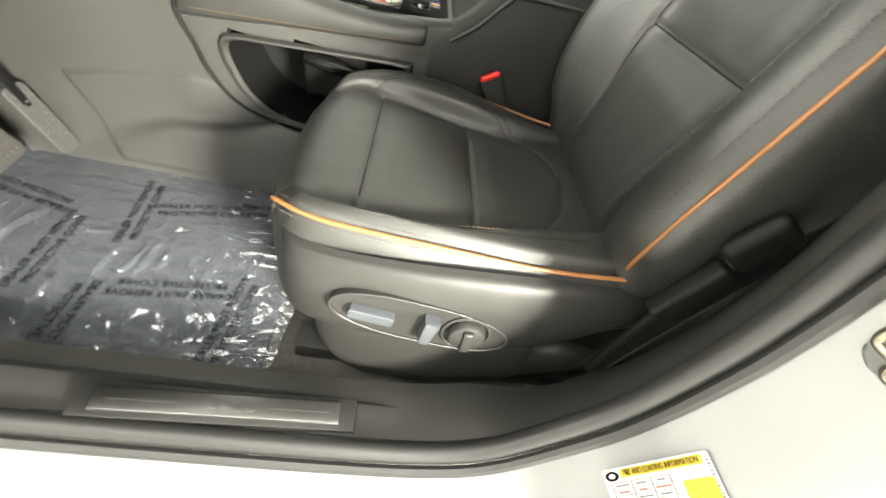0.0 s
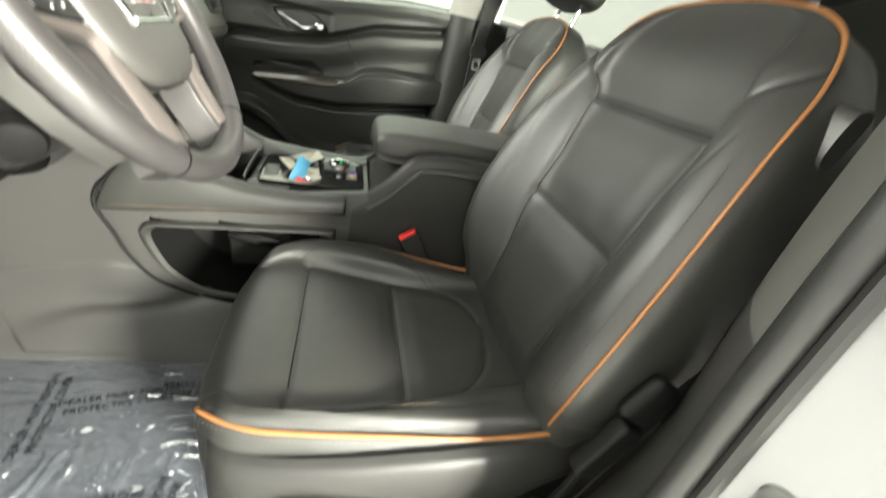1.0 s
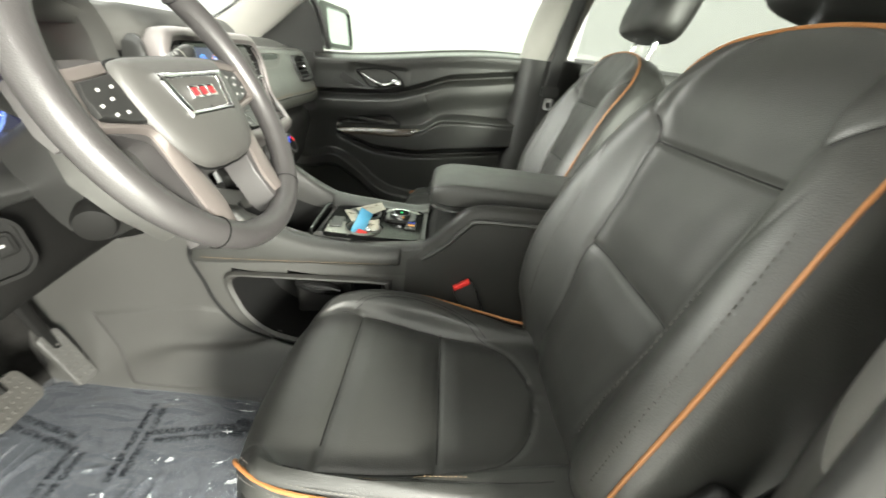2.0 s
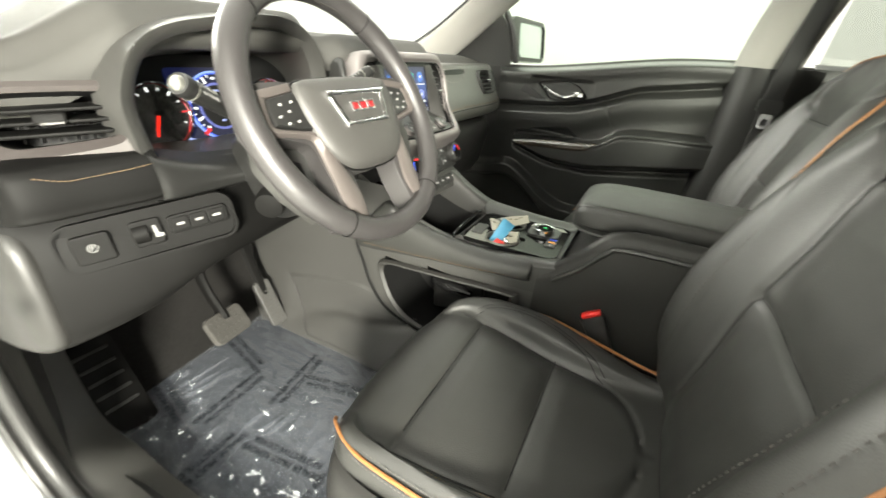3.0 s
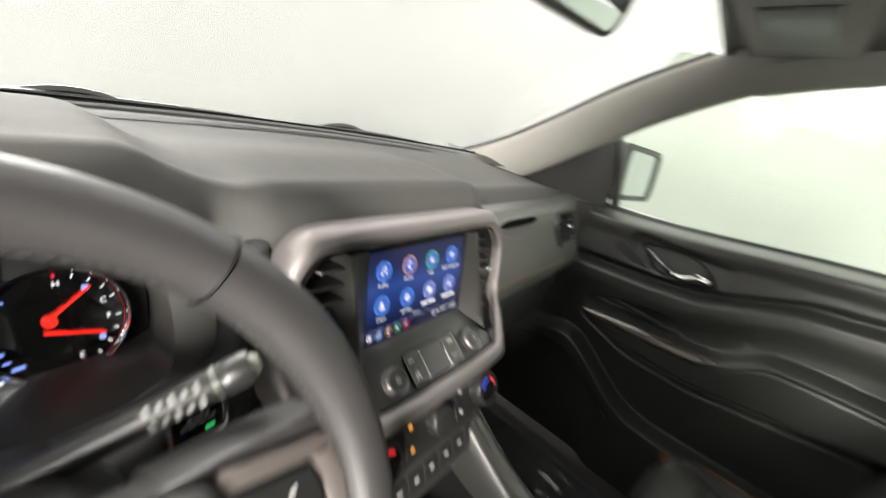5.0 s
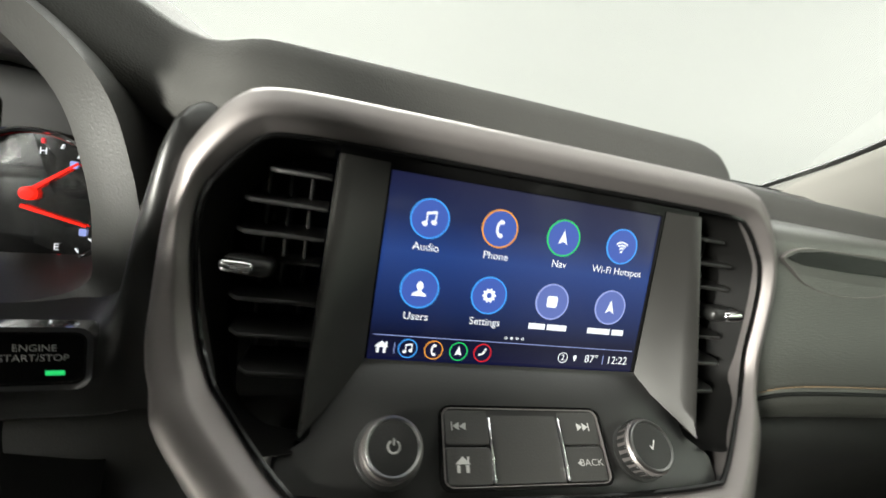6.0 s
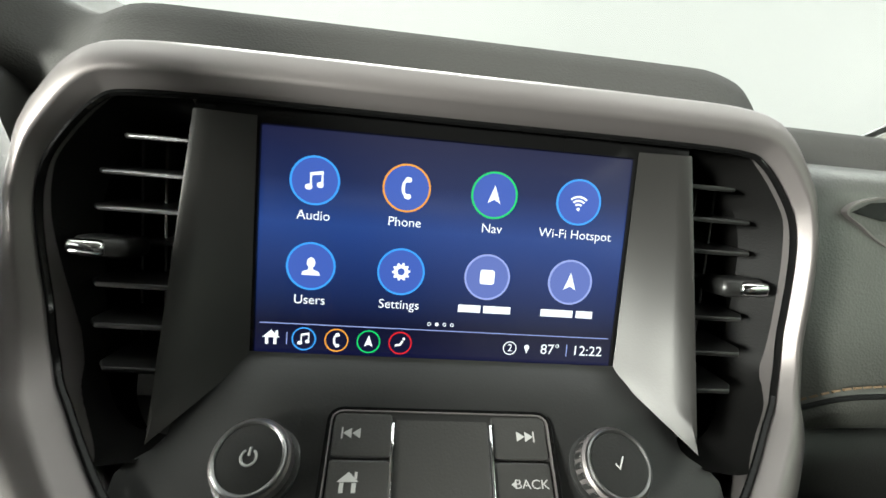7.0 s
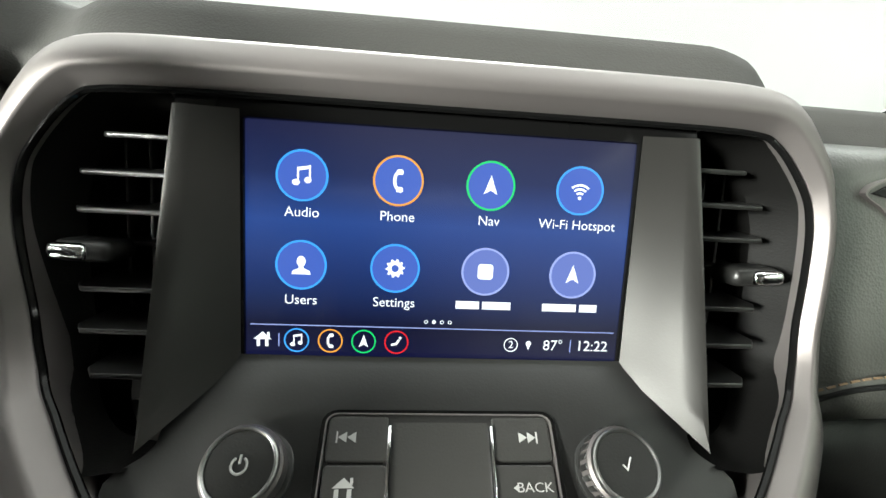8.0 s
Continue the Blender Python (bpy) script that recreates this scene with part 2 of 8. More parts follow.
def spline(points, n, closed=False):
    """n points along a smooth curve through the given ones."""
    P = [Vector(p) for p in points]
    k = len(P)
    spans = k if closed else k - 1
    out = []
    for i in range(n):
        u = i * spans / (n if closed else n - 1)
        j = min(int(u), spans - 1)
        f = u - j
        if closed:
            a, b, c, d = P[(j - 1) % k], P[j % k], P[(j + 1) % k], P[(j + 2) % k]
        else:
            b, c = P[j], P[j + 1]
            a = P[j - 1] if j > 0 else b * 2 - c
            d = P[j + 2] if j + 2 < k else c * 2 - b
        out.append(0.5 * ((2 * b) + (c - a) * f + (2 * a - 5 * b + 4 * c - d) * f * f + (3 * b - a - 3 * c + d) * f ** 3))
    return out


def grid(bm, rows, closed_u=False, closed_v=False):
    """Faces over rows of points. Returns the rows of vertices."""
    vs = [[bm.verts.new(p) for p in r] for r in rows]
    nv, nu = len(vs), len(vs[0])
    for j in range(nv if closed_v else nv - 1):
        for i in range(nu if closed_u else nu - 1):
            bm.faces.new((vs[j][i], vs[j][(i + 1) % nu], vs[(j + 1) % nv][(i + 1) % nu], vs[(j + 1) % nv][i]))
    return vs


def loft(bm, secs, nu, nv, closed_u=False, closed_v=False, cap=False):
    """A smooth skin over cross-sections."""
    a = [spline(s, nu, closed_u) for s in secs]
    cols = [spline([r[i] for r in a], nv, closed_v) for i in range(nu)]
    rows = [[cols[i][j] for i in range(nu)] for j in range(nv)]
    vs = grid(bm, rows, closed_u, closed_v)
    if cap:
        bm.faces.new(vs[0][::-1])
        bm.faces.new(vs[-1])
    return vs


def tube(bm, pts, r, n=8, closed=False, flat=1.0, cap=True):
    """A round (or flattened) cord along points; r a number or one per point."""
    P = [Vector(p) for p in pts]
    k = len(P)
    rows = []
    up = None
    for i in range(k):
        t = (P[(i + 1) % k] - P[i - 1]) if closed else (P[min(i + 1, k - 1)] - P[max(i - 1, 0)])
        t.normalize()
        if up is None:
            up = Vector((0, 0, 1)) if abs(t.z) < 0.9 else Vector((1, 0, 0))
        s = t.cross(up).normalized()
        up = s.cross(t).normalized()
        rr = r[i] if isinstance(r, (list, tuple)) else r
        rows.append([P[i] + s * (rr * math.cos(2 * math.pi * q / n)) + up * (rr * flat * math.sin(2 * math.pi * q / n)) for q in range(n)])
    vs = grid(bm, rows, True, closed)
    if cap and not closed:
        bm.faces.new(vs[0][::-1])
        bm.faces.new(vs[-1])


def merge(bm, tmp, m=None):
    if m is not None:
        tmp.transform(m)
    me = bpy.data.meshes.new("tmp")
    tmp.to_mesh(me)
    tmp.free()
    bm.from_mesh(me)
    bpy.data.meshes.remove(me)


def rbox(bm, size, r, m=None, seg=2):
    """A box with rounded edges, centred on m."""
    tmp = bmesh.new()
    bmesh.ops.create_cube(tmp, size=1)
    bmesh.ops.scale(tmp, vec=size, verts=tmp.verts)
    if r > 0:
        bmesh.ops.bevel(tmp, geom=tmp.edges[:], offset=min(r, min(size) * 0.49), segments=seg, profile=0.5, affect="EDGES")
    merge(bm, tmp, m or Matrix())


def slab(bm, outline, h0, h1, m=None, r=0.0, seg=2):
    """A plate of a flat outline from height h0 to h1, its upper rim rounded by r."""
    tmp = bmesh.new()
    lo = [tmp.verts.new((x, y, h0)) for x, y in outline]
    hi = [tmp.verts.new((x, y, h1)) for x, y in outline]
    n = len(lo)
    tmp.faces.new(lo[::-1])
    top = tmp.faces.new(hi)
    for i in range(n):
        tmp.faces.new((lo[i], lo[(i + 1) % n], hi[(i + 1) % n], hi[i]))
    if r > 0:
        bmesh.ops.bevel(tmp, geom=list(top.edges), offset=r, segments=seg, profile=0.5, affect="EDGES")
        # a narrow flat rim keeps the face itself level
        tmp.normal_update()
        crown = max((f for f in tmp.faces if f.normal.z > 0.9), key=lambda f: f.calc_area())
        bmesh.ops.inset_region(tmp, faces=[crown], thickness=r * 0.3)
    merge(bm, tmp, m or Matrix())


def ring(bm, outer, inner, h0, h1, m=None):
    """A frame between two outlines of the same count."""
    tmp = bmesh.new()
    rows = [[(x, y, h0) for x, y in outer], [(x, y, h1) for x, y in outer], [(x, y, h1) for x, y in inner], [(x, y, h0) for x, y in inner]]
    grid(tmp, rows, True, True)
    merge(bm, tmp, m or Matrix())


def rrect(w, h, r, n=5, cx=0.0, cy=0.0):
    out = []
    for sx, sy, a in ((1, 1, 0), (-1, 1, 90), (-1, -1, 180), (1, -1, 270)):
        for i in range(n):
            q = radians(a + 90 * i / (n - 1))
            out.append((cx + sx * (w / 2 - r) + r * math.cos(q), cy + sy * (h / 2 - r) + r * math.sin(q)))
    return out


def disc(r, n=32, cx=0.0, cy=0.0):
    return [(cx + r * math.cos(2 * math.pi * i / n), cy + r * math.sin(2 * math.pi * i / n)) for i in range(n)]


def lathe(bm, prof, m=None, n=36, cap=True):
    """A turned body: (radius, height) pairs about the third axis."""
    tmp = bmesh.new()
    rows = [[(r * math.cos(2 * math.pi * i / n), r * math.sin(2 * math.pi * i / n), h) for i in range(n)] for r, h in prof]
    vs = grid(tmp, rows, True)
    if cap and prof[0][0] > 1e-5:
        tmp.faces.new(vs[0][::-1])
    if cap and prof[-1][0] > 1e-5:
        tmp.faces.new(vs[-1])
    bmesh.ops.remove_doubles(tmp, verts=tmp.verts, dist=1e-6)
    merge(bm, tmp, m or Matrix())


def part(name, bm, material, parent=None, label="", smooth=True, sharp=38, m=None):
    """Links a bmesh as one mesh object under a thing or a part."""
    bmesh.ops.recalc_face_normals(bm, faces=bm.faces)
    me = bpy.data.meshes.new(name)
    bm.to_mesh(me)
    bm.free()
    if smooth:
        me.polygons.foreach_set("use_smooth", [True] * len(me.polygons))
        me.set_sharp_from_angle(angle=radians(sharp))
    me.materials.append(material)
    ob = new(name, me)
    if m is not None:
        ob.matrix_world = m
    if parent is not None:
        ob.parent = parent
        ob.matrix_parent_inverse = parent.matrix_world.inverted()
    if label:
        tagged(ob, label)
    return ob


def thing(name, label, category, at=(0, 0, 0), group="", kind=""):
    ob = new(name)
    ob.empty_display_size = 0.05
    ob.location = at
    bpy.context.view_layer.update()
    return tagged(ob, label, category, group, kind)


def solo(name, bm, material, label, category, kind="", group="", m=None, smooth=True):
    return tagged(part(name, bm, material, None, "", smooth, m=m), label, category, group, kind)


def lettering(name, words, size, material, parent, m, align="CENTER", thick=0.0):
    """Raised or printed letters in the built-in font."""
    cu = bpy.data.curves.new(name, "FONT")
    cu.body, cu.size, cu.align_x, cu.align_y, cu.extrude = words, size, align, "CENTER", thick
    cu.resolution_u = 3
    tmp = bpy.data.objects.new("tmp", cu)
    me = bpy.data.meshes.new_from_object(tmp)
    bpy.data.objects.remove(tmp)
    me.name = name
    me.materials.clear()
    me.materials.append(material)
    ob = new(name, me)
    ob.matrix_world = m
    if parent is not None:
        ob.parent = parent
        ob.matrix_parent_inverse = parent.matrix_world.inverted()
    return ob


def sm(a, b, x):
    """A smooth step from 0 at a to 1 at b."""
    t = max(0.0, min(1.0, (x - a) / (b - a)))
    return t * t * (3 - 2 * t)


def bell(x, w):
    return math.exp(-(x / w) ** 2)


def stitches(bm, path, step=0.006, length=0.0035, r=0.0006):
    """Short raised threads along a seam."""
    P = [Vector(p) for p in path]
    acc = 0.0
    for a, b in zip(P, P[1:]):
        d = (b - a).length
        if d < 1e-6:
            continue
        u = (b - a) / d
        s = -acc
        while s + step <= d + 1e-9:
            s0 = s + step
            p = a + u * s0
            tube(bm, [p - u * length / 2, p + u * length / 2], r, 4)
            s = s0
        acc = d - s


# ---- the photo booth round the car ----
def booth():
    g = -0.36
    bm = bmesh.new()
    rbox(bm, (11.2, 11.2, 0.1), 0, pose(0, 0, g - 0.05))
    solo("floor", bm, STUDIOFLOOR, "pale grey painted floor of the photo booth", "floor", "structure")
    # one seamless wall with wide rounded corners
    bm = bmesh.new()
    ring(bm, rrect(11.1, 11.1, 4.05, 24), rrect(11.0, 11.0, 4.0, 24), g, g + 3.4)
    solo("wall", bm, STUDIO, "smooth seamless white photo booth wall, brightly lit", "wall", "structure")
    bm = bmesh.new()
    rbox(bm, (11.2, 11.2, 0.1), 0, pose(0, 0, g + 3.45))
    solo("ceiling", bm, LAMP, "luminous white ceiling of the photo booth", "ceiling", "structure")
    for x in (-4.2, -2.9, -1.6, 1.6, 2.9, 4.2):
        T = thing("ceiling_light", "long bright light strip under the booth ceiling", "ceiling light", (x, 0.0, g + 3.38), "booth light strips")
        bm = bmesh.new()
        rbox(bm, (0.16, 7.0, 0.03), 0.006, pose(x, 0, g + 3.380))
        part("housing", bm, STUDIO, T)
        bm = bmesh.new()
        rbox(bm, (0.12, 6.9, 0.012), 0.004, pose(x, 0, g + 3.362))
        part("diffuser", bm, STRIP, T, "glowing white diffuser")


booth()

# ---- the car's shell ----
APERTURE = [(0.60, 0.085), (0.40, 0.085), (0.237, 0.089), (0.135, 0.10), (0.068, 0.13), (0.009, 0.199), (-0.028, 0.258), (-0.053, 0.341), (-0.064, 0.42), (-0.064, 0.55),
            (-0.072, 0.70), (-0.10, 0.88), (-0.135, 1.0), (-0.10, 1.085), (0.02, 1.105), (0.20, 1.087), (0.40, 1.02), (0.58, 0.90), (0.72, 0.76), (0.785, 0.62), (0.80, 0.45),
            (0.79, 0.28), (0.76, 0.16), (0.70, 0.10)]


def swept(bm, side, prof, n=170):
    """Sweeps (x, offset, sill factor) pairs round the door aperture; offset points away from the opening."""
    P = spline([(0, y, z) for y, z in APERTURE], n, True)
    c = Vector((0, 0.33, 0.55))
    rows = []
    for i, p in enumerate(P):
        t = (P[(i + 1) % n] - P[i - 1]).normalized()
        nr = Vector((0, t.z, -t.y))
        if nr.dot(p - c) < 0:
            nr = -nr
        low = sm(0.5, 0.95, -nr.z)
        top = sm(0.3, 0.8, nr.z)
        row = []
        for x, off, f in prof:
            k = off * (1 - low + low * f)
            if off > 0.07:
                k = 0.07 + (k - 0.07) * (1 - 0.85 * top)
            row.append((side * x, p.y + nr.y * k, p.z + nr.z * k))
        rows.append(row)
    grid(bm, rows, False, True)


def body():
    shell = thing("car_body", "white painted car body round the open driver door", "car body", (0, 0.3, -0.05), kind="structure")
    bm = bmesh.new()
    swept(bm, -1, [(0.772, 0.006, 1), (0.783, 0.010, 1), (0.80, 0.015, 1), (0.83, 0.024, 1), (0.86, 0.036, 1), (0.878, 0.052, 1), (0.887, 0.08, 1), (0.892, 0.14, 1), (0.895, 0.24, 1), (0.89, 0.34, 0.9)])
    part("door_jamb", bm, WHITEPAINT, shell, "white painted door jamb")
    # the closed far side: fixed skin with the window left free
    bm = bmesh.new()
    loft(bm, [[(0.80, y, -0.05), (0.845, y, 0.12), (0.85, y, 0.45), (0.80, y, 0.70 + 0.09 * sm(0.7, -0.3, y))] for y in (1.2, 0.8, 0.3, -0.2, -0.7, -1.25)], 14, 24)
    part("body_side", bm, WHITEPAINT, shell)
    bm = bmesh.new()
    loft(bm, [[(-0.80, y, -0.05), (-0.875, y, 0.12), (-0.88, y, 0.45), (-0.84, y, 0.79)] for y in (-0.33, -0.6, -0.9, -1.25)], 14, 18)
    part("body_side", bm, WHITEPAINT, shell)
    bm = bmesh.new()
    loft(bm, [[(x * s, y, 1.155 + 0.03 * (1 - (x / 0.66) ** 2) - d) for x in (-0.66, -0.45, 0, 0.45, 0.66)] for y, s, d in ((0.47, 0.97, 0.035), (0.2, 1, 0.0), (-0.4, 1, 0), (-1.25, 0.98, 0.03))], 24, 24)
    part("roof", bm, WHITEPAINT, shell)
    # floor pan, sills, firewall and the wall that closes the rear
    bm = bmesh.new()
    rbox(bm, (1.54, 2.35, 0.03), 0.004, pose(0.085, -0.05, -0.016))
    part("floor_pan", bm, CARPET, shell, "grey car carpet")
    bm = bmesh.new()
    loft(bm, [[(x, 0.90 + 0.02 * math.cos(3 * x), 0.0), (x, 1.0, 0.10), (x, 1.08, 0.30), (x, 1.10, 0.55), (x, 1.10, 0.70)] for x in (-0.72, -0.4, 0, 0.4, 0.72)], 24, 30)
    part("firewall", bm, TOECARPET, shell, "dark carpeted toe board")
    # added wall in place of the unseen cabin rear, roof-high to block light
    bm = bmesh.new()
    rbox(bm, (1.40, 0.05, 1.10), 0.01, pose(0, -1.22, 0.535))
    part("rear_closing_wall", bm, PILLAR, shell)
    return shell


CAR = body()


def trims():
    bm = bmesh.new()
    swept(bm, -1, [(0.655, 0.10, 0.25), (0.675, 0.075, 0.2), (0.70, 0.045, 0.15), (0.725, 0.018, 0.1), (0.742, 0.004, 0.2), (0.745, 0.010, 1.0)])
    upper = bm.copy()
    high = lambda f: f.calc_center_median().z > (0.56 if f.calc_center_median().y < 0.1 else 0.69)  # noqa: E731
    bmesh.ops.delete(bm, geom=[f for f in bm.faces if high(f)], context="FACES")
    bmesh.ops.delete(upper, geom=[f for f in upper.faces if not high(f)], context="FACES")
    part("aperture_trim", bm, FLANK, CAR, "dark grey plastic sill and pillar trim")
    part("pillar_trim", upper, PILLAR, CAR, "mid grey upper pillar trim")
    bm = bmesh.new()
    P = spline([(-0.757, y, z) for y, z in APERTURE], 200, True)
    tube(bm, P, 0.0125, 10, True)
    part("door_seal", bm, RUBBER, CAR, "black rubber door seal")
    bm = bmesh.new()
    c = Vector((-0.775, 0.33, 0.55))
    tube(bm, [p + Vector((-0.018, 0, 0)) + (p - c).normalized() * 0.006 for p in P], 0.007, 8, True)
    part("seal_lip", bm, RUBBER, CAR)
    # inner wall of the sill and the kick panel beside the pedals
    bm = bmesh.new()
    loft(bm, [[(-0.70, y, 0.087), (-0.685, y, 0.07), (-0.675, y, 0.03), (-0.67, y, -0.01)] for y in (0.95, 0.6, 0.3, 0.0, -0.3)], 10, 12)
    part("sill_lining", bm, BLACKPLASTIC, CAR)
    bm = bmesh.new()
    loft(bm, [[(-0.735, 0.74, z), (-0.715, 0.79, z), (-0.69, 0.86, z), (-0.66, 0.98, z)] for z in (0.02, 0.15, 0.3, 0.44)], 14, 12)
    part("kick_panel", bm, GREYPLASTIC, CAR)
    # the sill plate
    bm = bmesh.new()
    rbox(bm, (0.040, 0.300, 0.006), 0.002, pose(-0.7245, 0.3745, 0.0912, 0, 0, 2.4))
    part("sill_plate_frame", bm, BLACKPLASTIC, CAR)
    bm = bmesh.new()
    rbox(bm, (0.026, 0.262, 0.006), 0.0015, pose(-0.7245, 0.3745, 0.0945, 0, 0, 2.4))
    plate = part("sill_plate", bm, ALU, CAR, "brushed metal sill plate with worn lettering")
    bm = bmesh.new()
    for y, w, o in ((0.385, 0.010, 0), (0.371, 0.008, 0.004), (0.358, 0.008, -0.003), (0.344, 0.010, 0)):
        rbox(bm, (0.010, w, 0.0006), 0.0002, pose(-0.7245 + o * 0.4, y, 0.0976, 0, 0, 14))
    for y in (0.455, 0.29):
        rbox(bm, (0.0012, 0.07, 0.0006), 0, pose(-0.7245 - 0.042 * (y - 0.3745), y, 0.0976, 0, 0, 2.4))
    part("plate_marking", bm, ALU, plate)


trims()


def pillars_and_roof():
    # headliner, header and both A-pillars, far B-pillar
    bm = bmesh.new()
    loft(bm, [[(x, y, 1.125 + 0.02 * (1 - (x / 0.62) ** 2) - d) for x in (-0.64, -0.6, -0.3, 0, 0.3, 0.6, 0.64)] for y, d in ((0.485, 0.052), (0.40, 0.020), (0.1, -0.004), (-0.5, 0), (-1.22, 0.02))], 30, 30)
    part("headliner", bm, LINER, CAR, "pale grey cloth headliner")
    bm = bmesh.new()
    tube(bm, spline([(x, 0.492, 1.068 + 0.02 * (1 - (x / 0.62) ** 2)) for x in (-0.60, -0.4, -0.2, 0, 0.2, 0.4, 0.60)], 30), 0.010, 8)
    part("header_seal", bm, RUBBER, CAR)
    for s in (-1, 1):
        bm = bmesh.new()
        secs = []
        for y, z, d in ((1.02, 0.70, 0.0), (0.88, 0.80, 0.020), (0.75, 0.905, 0.033), (0.62, 1.005, 0.036), (0.48, 1.09, 0.034), (0.36, 1.125, 0.030)):
            x = 0.71 - 0.20 * (z - 0.72)
            # front inner edge, face, edge at the side window
            secs.append([(s * (x - 0.055), y + 0.02, z + 0.012 - d), (s * (x - 0.058), y - 0.012, z - 0.004 - 0.8 * d), (s * (x - 0.035), y - 0.05, z - 0.035 - 0.35 * d), (s * (x + 0.005), y - 0.078, z - 0.06), (s * (x + 0.045), y - 0.05, z - 0.04), (s * (x + 0.03), y + 0.02, z + 0.01 - d)])
        loft(bm, secs, 24, 26, True)
        part("a_pillar", bm, LINER, CAR, "pale grey A-pillar trim")
        bm = bmesh.new()
        tube(bm, spline([(s * (0.648 - 0.2 * (z - 0.72)), y + 0.026, z + 0.014) for y, z in ((1.02, 0.70), (0.88, 0.780), (0.75, 0.872), (0.62, 0.969), (0.49, 1.050))], 24), 0.005, 6)
        part("windscreen_seal", bm, RUBBER, CAR)
    # roof rail above the far door
    bm = bmesh.new()
    loft(bm, [[(0.56, y, z + 0.03), (0.60, y, z + 0.005), (0.635, y, z - 0.012), (0.665, y, z + 0.005), (0.67, y, z + 0.05)] for y, z in ((0.42, 1.028), (0.3, 1.072), (0.19, 1.10), (0.0, 1.125), (-0.3, 1.135), (-0.7, 1.12), (-1.2, 1.07))], 12, 26)
    part("roof_rail", bm, LINER, CAR)
    bm = bmesh.new()
    loft(bm, [[(-0.56, y, z + 0.03), (-0.60, y, z + 0.005), (-0.64, y, z - 0.012), (-0.70, y, z + 0.005), (-0.71, y, z + 0.05)] for y, z in ((0.42, 1.028), (0.3, 1.072), (0.19, 1.10), (0.0, 1.125), (-0.3, 1.135), (-0.7, 1.12), (-1.2, 1.07))], 12, 26)
    part("roof_rail", bm, LINER, CAR)
    bm = bmesh.new()
    loft(bm, [[(0.735 - k, y0, z), (0.70 - k, y0 - 0.012, z), (0.672 - k, y0 - 0.05, z), (0.67 - k, y0 - 0.11, z), (0.70 - k, y0 - 0.16, z)]
              for z, y0, k in ((0.775, -0.085, 0.0), (0.88, -0.10, 0.025), (1.0, -0.13, 0.05), (1.13, -0.17, 0.08))], 14, 14)
    part("b_pillar_upper", bm, LINER, CAR, "pale grey upper pillar trim")
    bm = bmesh.new()
    loft(bm, [[(0.75, y0, z), (0.71, y0 - 0.012, z), (0.675, y0 - 0.05, z), (0.67, y0 - 0.14, z), (0.70, y0 - 0.22, z)] for z, y0 in ((0.0, -0.06), (0.3, -0.07), (0.55, -0.08), (0.78, -0.085))], 14, 14)
    part("b_pillar_lower", bm, SOFT, CAR, "black lower pillar trim")
    # the near pillar's foot takes the shade-darkened plastic
    bm = bmesh.new()
    loft(bm, [[(-0.74, y0, z), (-0.70, y0 - 0.03, z), (-0.675, y0 - 0.08, z), (-0.68, y0 - 0.2, z), (-0.72, y0 - 0.24, z)] for z, y0 in ((0.0, -0.10), (0.3, -0.12), (0.50, -0.123), (0.56, -0.124))], 14, 16)
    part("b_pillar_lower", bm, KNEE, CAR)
    bm = bmesh.new()
    loft(bm, [[(-0.74, y0, z), (-0.70, y0 - 0.03, z), (-0.675, y0 - 0.08, z), (-0.68, y0 - 0.2, z), (-0.72, y0 - 0.24, z)] for z, y0 in ((0.562, -0.124), (0.72, -0.127), (0.82, -0.136), (0.9, -0.158), (1.12, -0.198))], 14, 18)
    part("b_pillar_upper", bm, PILLAR, CAR)
    # rear door lining on the far side, rear quarter on the near side
    bm = bmesh.new()
    loft(bm, [[(0.74, y, 0.0), (0.72, y, 0.4), (0.71, y, 0.74), (0.73, y, 0.79), (0.79, y, 0.80)] for y in (-0.28, -0.7, -1.2)], 12, 8)
    part("rear_door_lining", bm, SOFT, CAR)
    bm = bmesh.new()
    loft(bm, [[(-0.74, y, 0.0), (-0.72, y, 0.4), (-0.71, y, 0.74), (-0.73, y, 0.79), (-0.83, y, 0.80)] for y in (-0.32, -0.7, -1.2)], 12, 8)
    part("rear_door_lining", bm, SOFT, CAR)
    # windscreen, side glass, cowl
    bm = bmesh.new()
    loft(bm, [[(x * s, y - b * (x / 0.6) ** 2, z) for x in (-0.66, -0.4, 0, 0.4, 0.66)] for y, z, s, b in ((1.13, 0.69, 1, 0.09), (0.86, 0.90, 0.96, 0.07), (0.53, 1.105, 0.9, 0.05))], 16, 10)
    g = part("windscreen", bm, GLASS, CAR, "clear windscreen glass")
    g.visible_shadow = False
    bm = bmesh.new()
    grid(bm, [[(x, 1.124 - 0.27 * f - (0.09 - 0.02 * f) * (x / 0.6) ** 2, 0.689 + 0.21 * f) for f in (0.0, 0.06, 0.12, 0.185)] for x in [-0.64 + 1.28 * i / 30 for i in range(31)]])
    part("screen_border", bm, DARK, CAR, "black printed border along the windscreen's foot")
    for s in (-1, 1):
        bm = bmesh.new()
        loft(bm, [[(s * 0.80, y, 0.795), (s * 0.77, y, 0.92), (s * 0.70, y, 1.11)] for y in (-0.30, -0.7, -1.19)], 8, 8)
        part("rear_door_glass", bm, PRIVACY, CAR, "dark tinted rear side glass")
    bm = bmesh.new()
    loft(bm, [[(x, y - 0.09 * (x / 0.62) ** 2, z) for x in (-0.70, -0.4, 0, 0.4, 0.70)] for y, z in ((1.00, 0.716), (1.06, 0.726), (1.10, 0.70), (1.25, 0.66))], 20, 10)
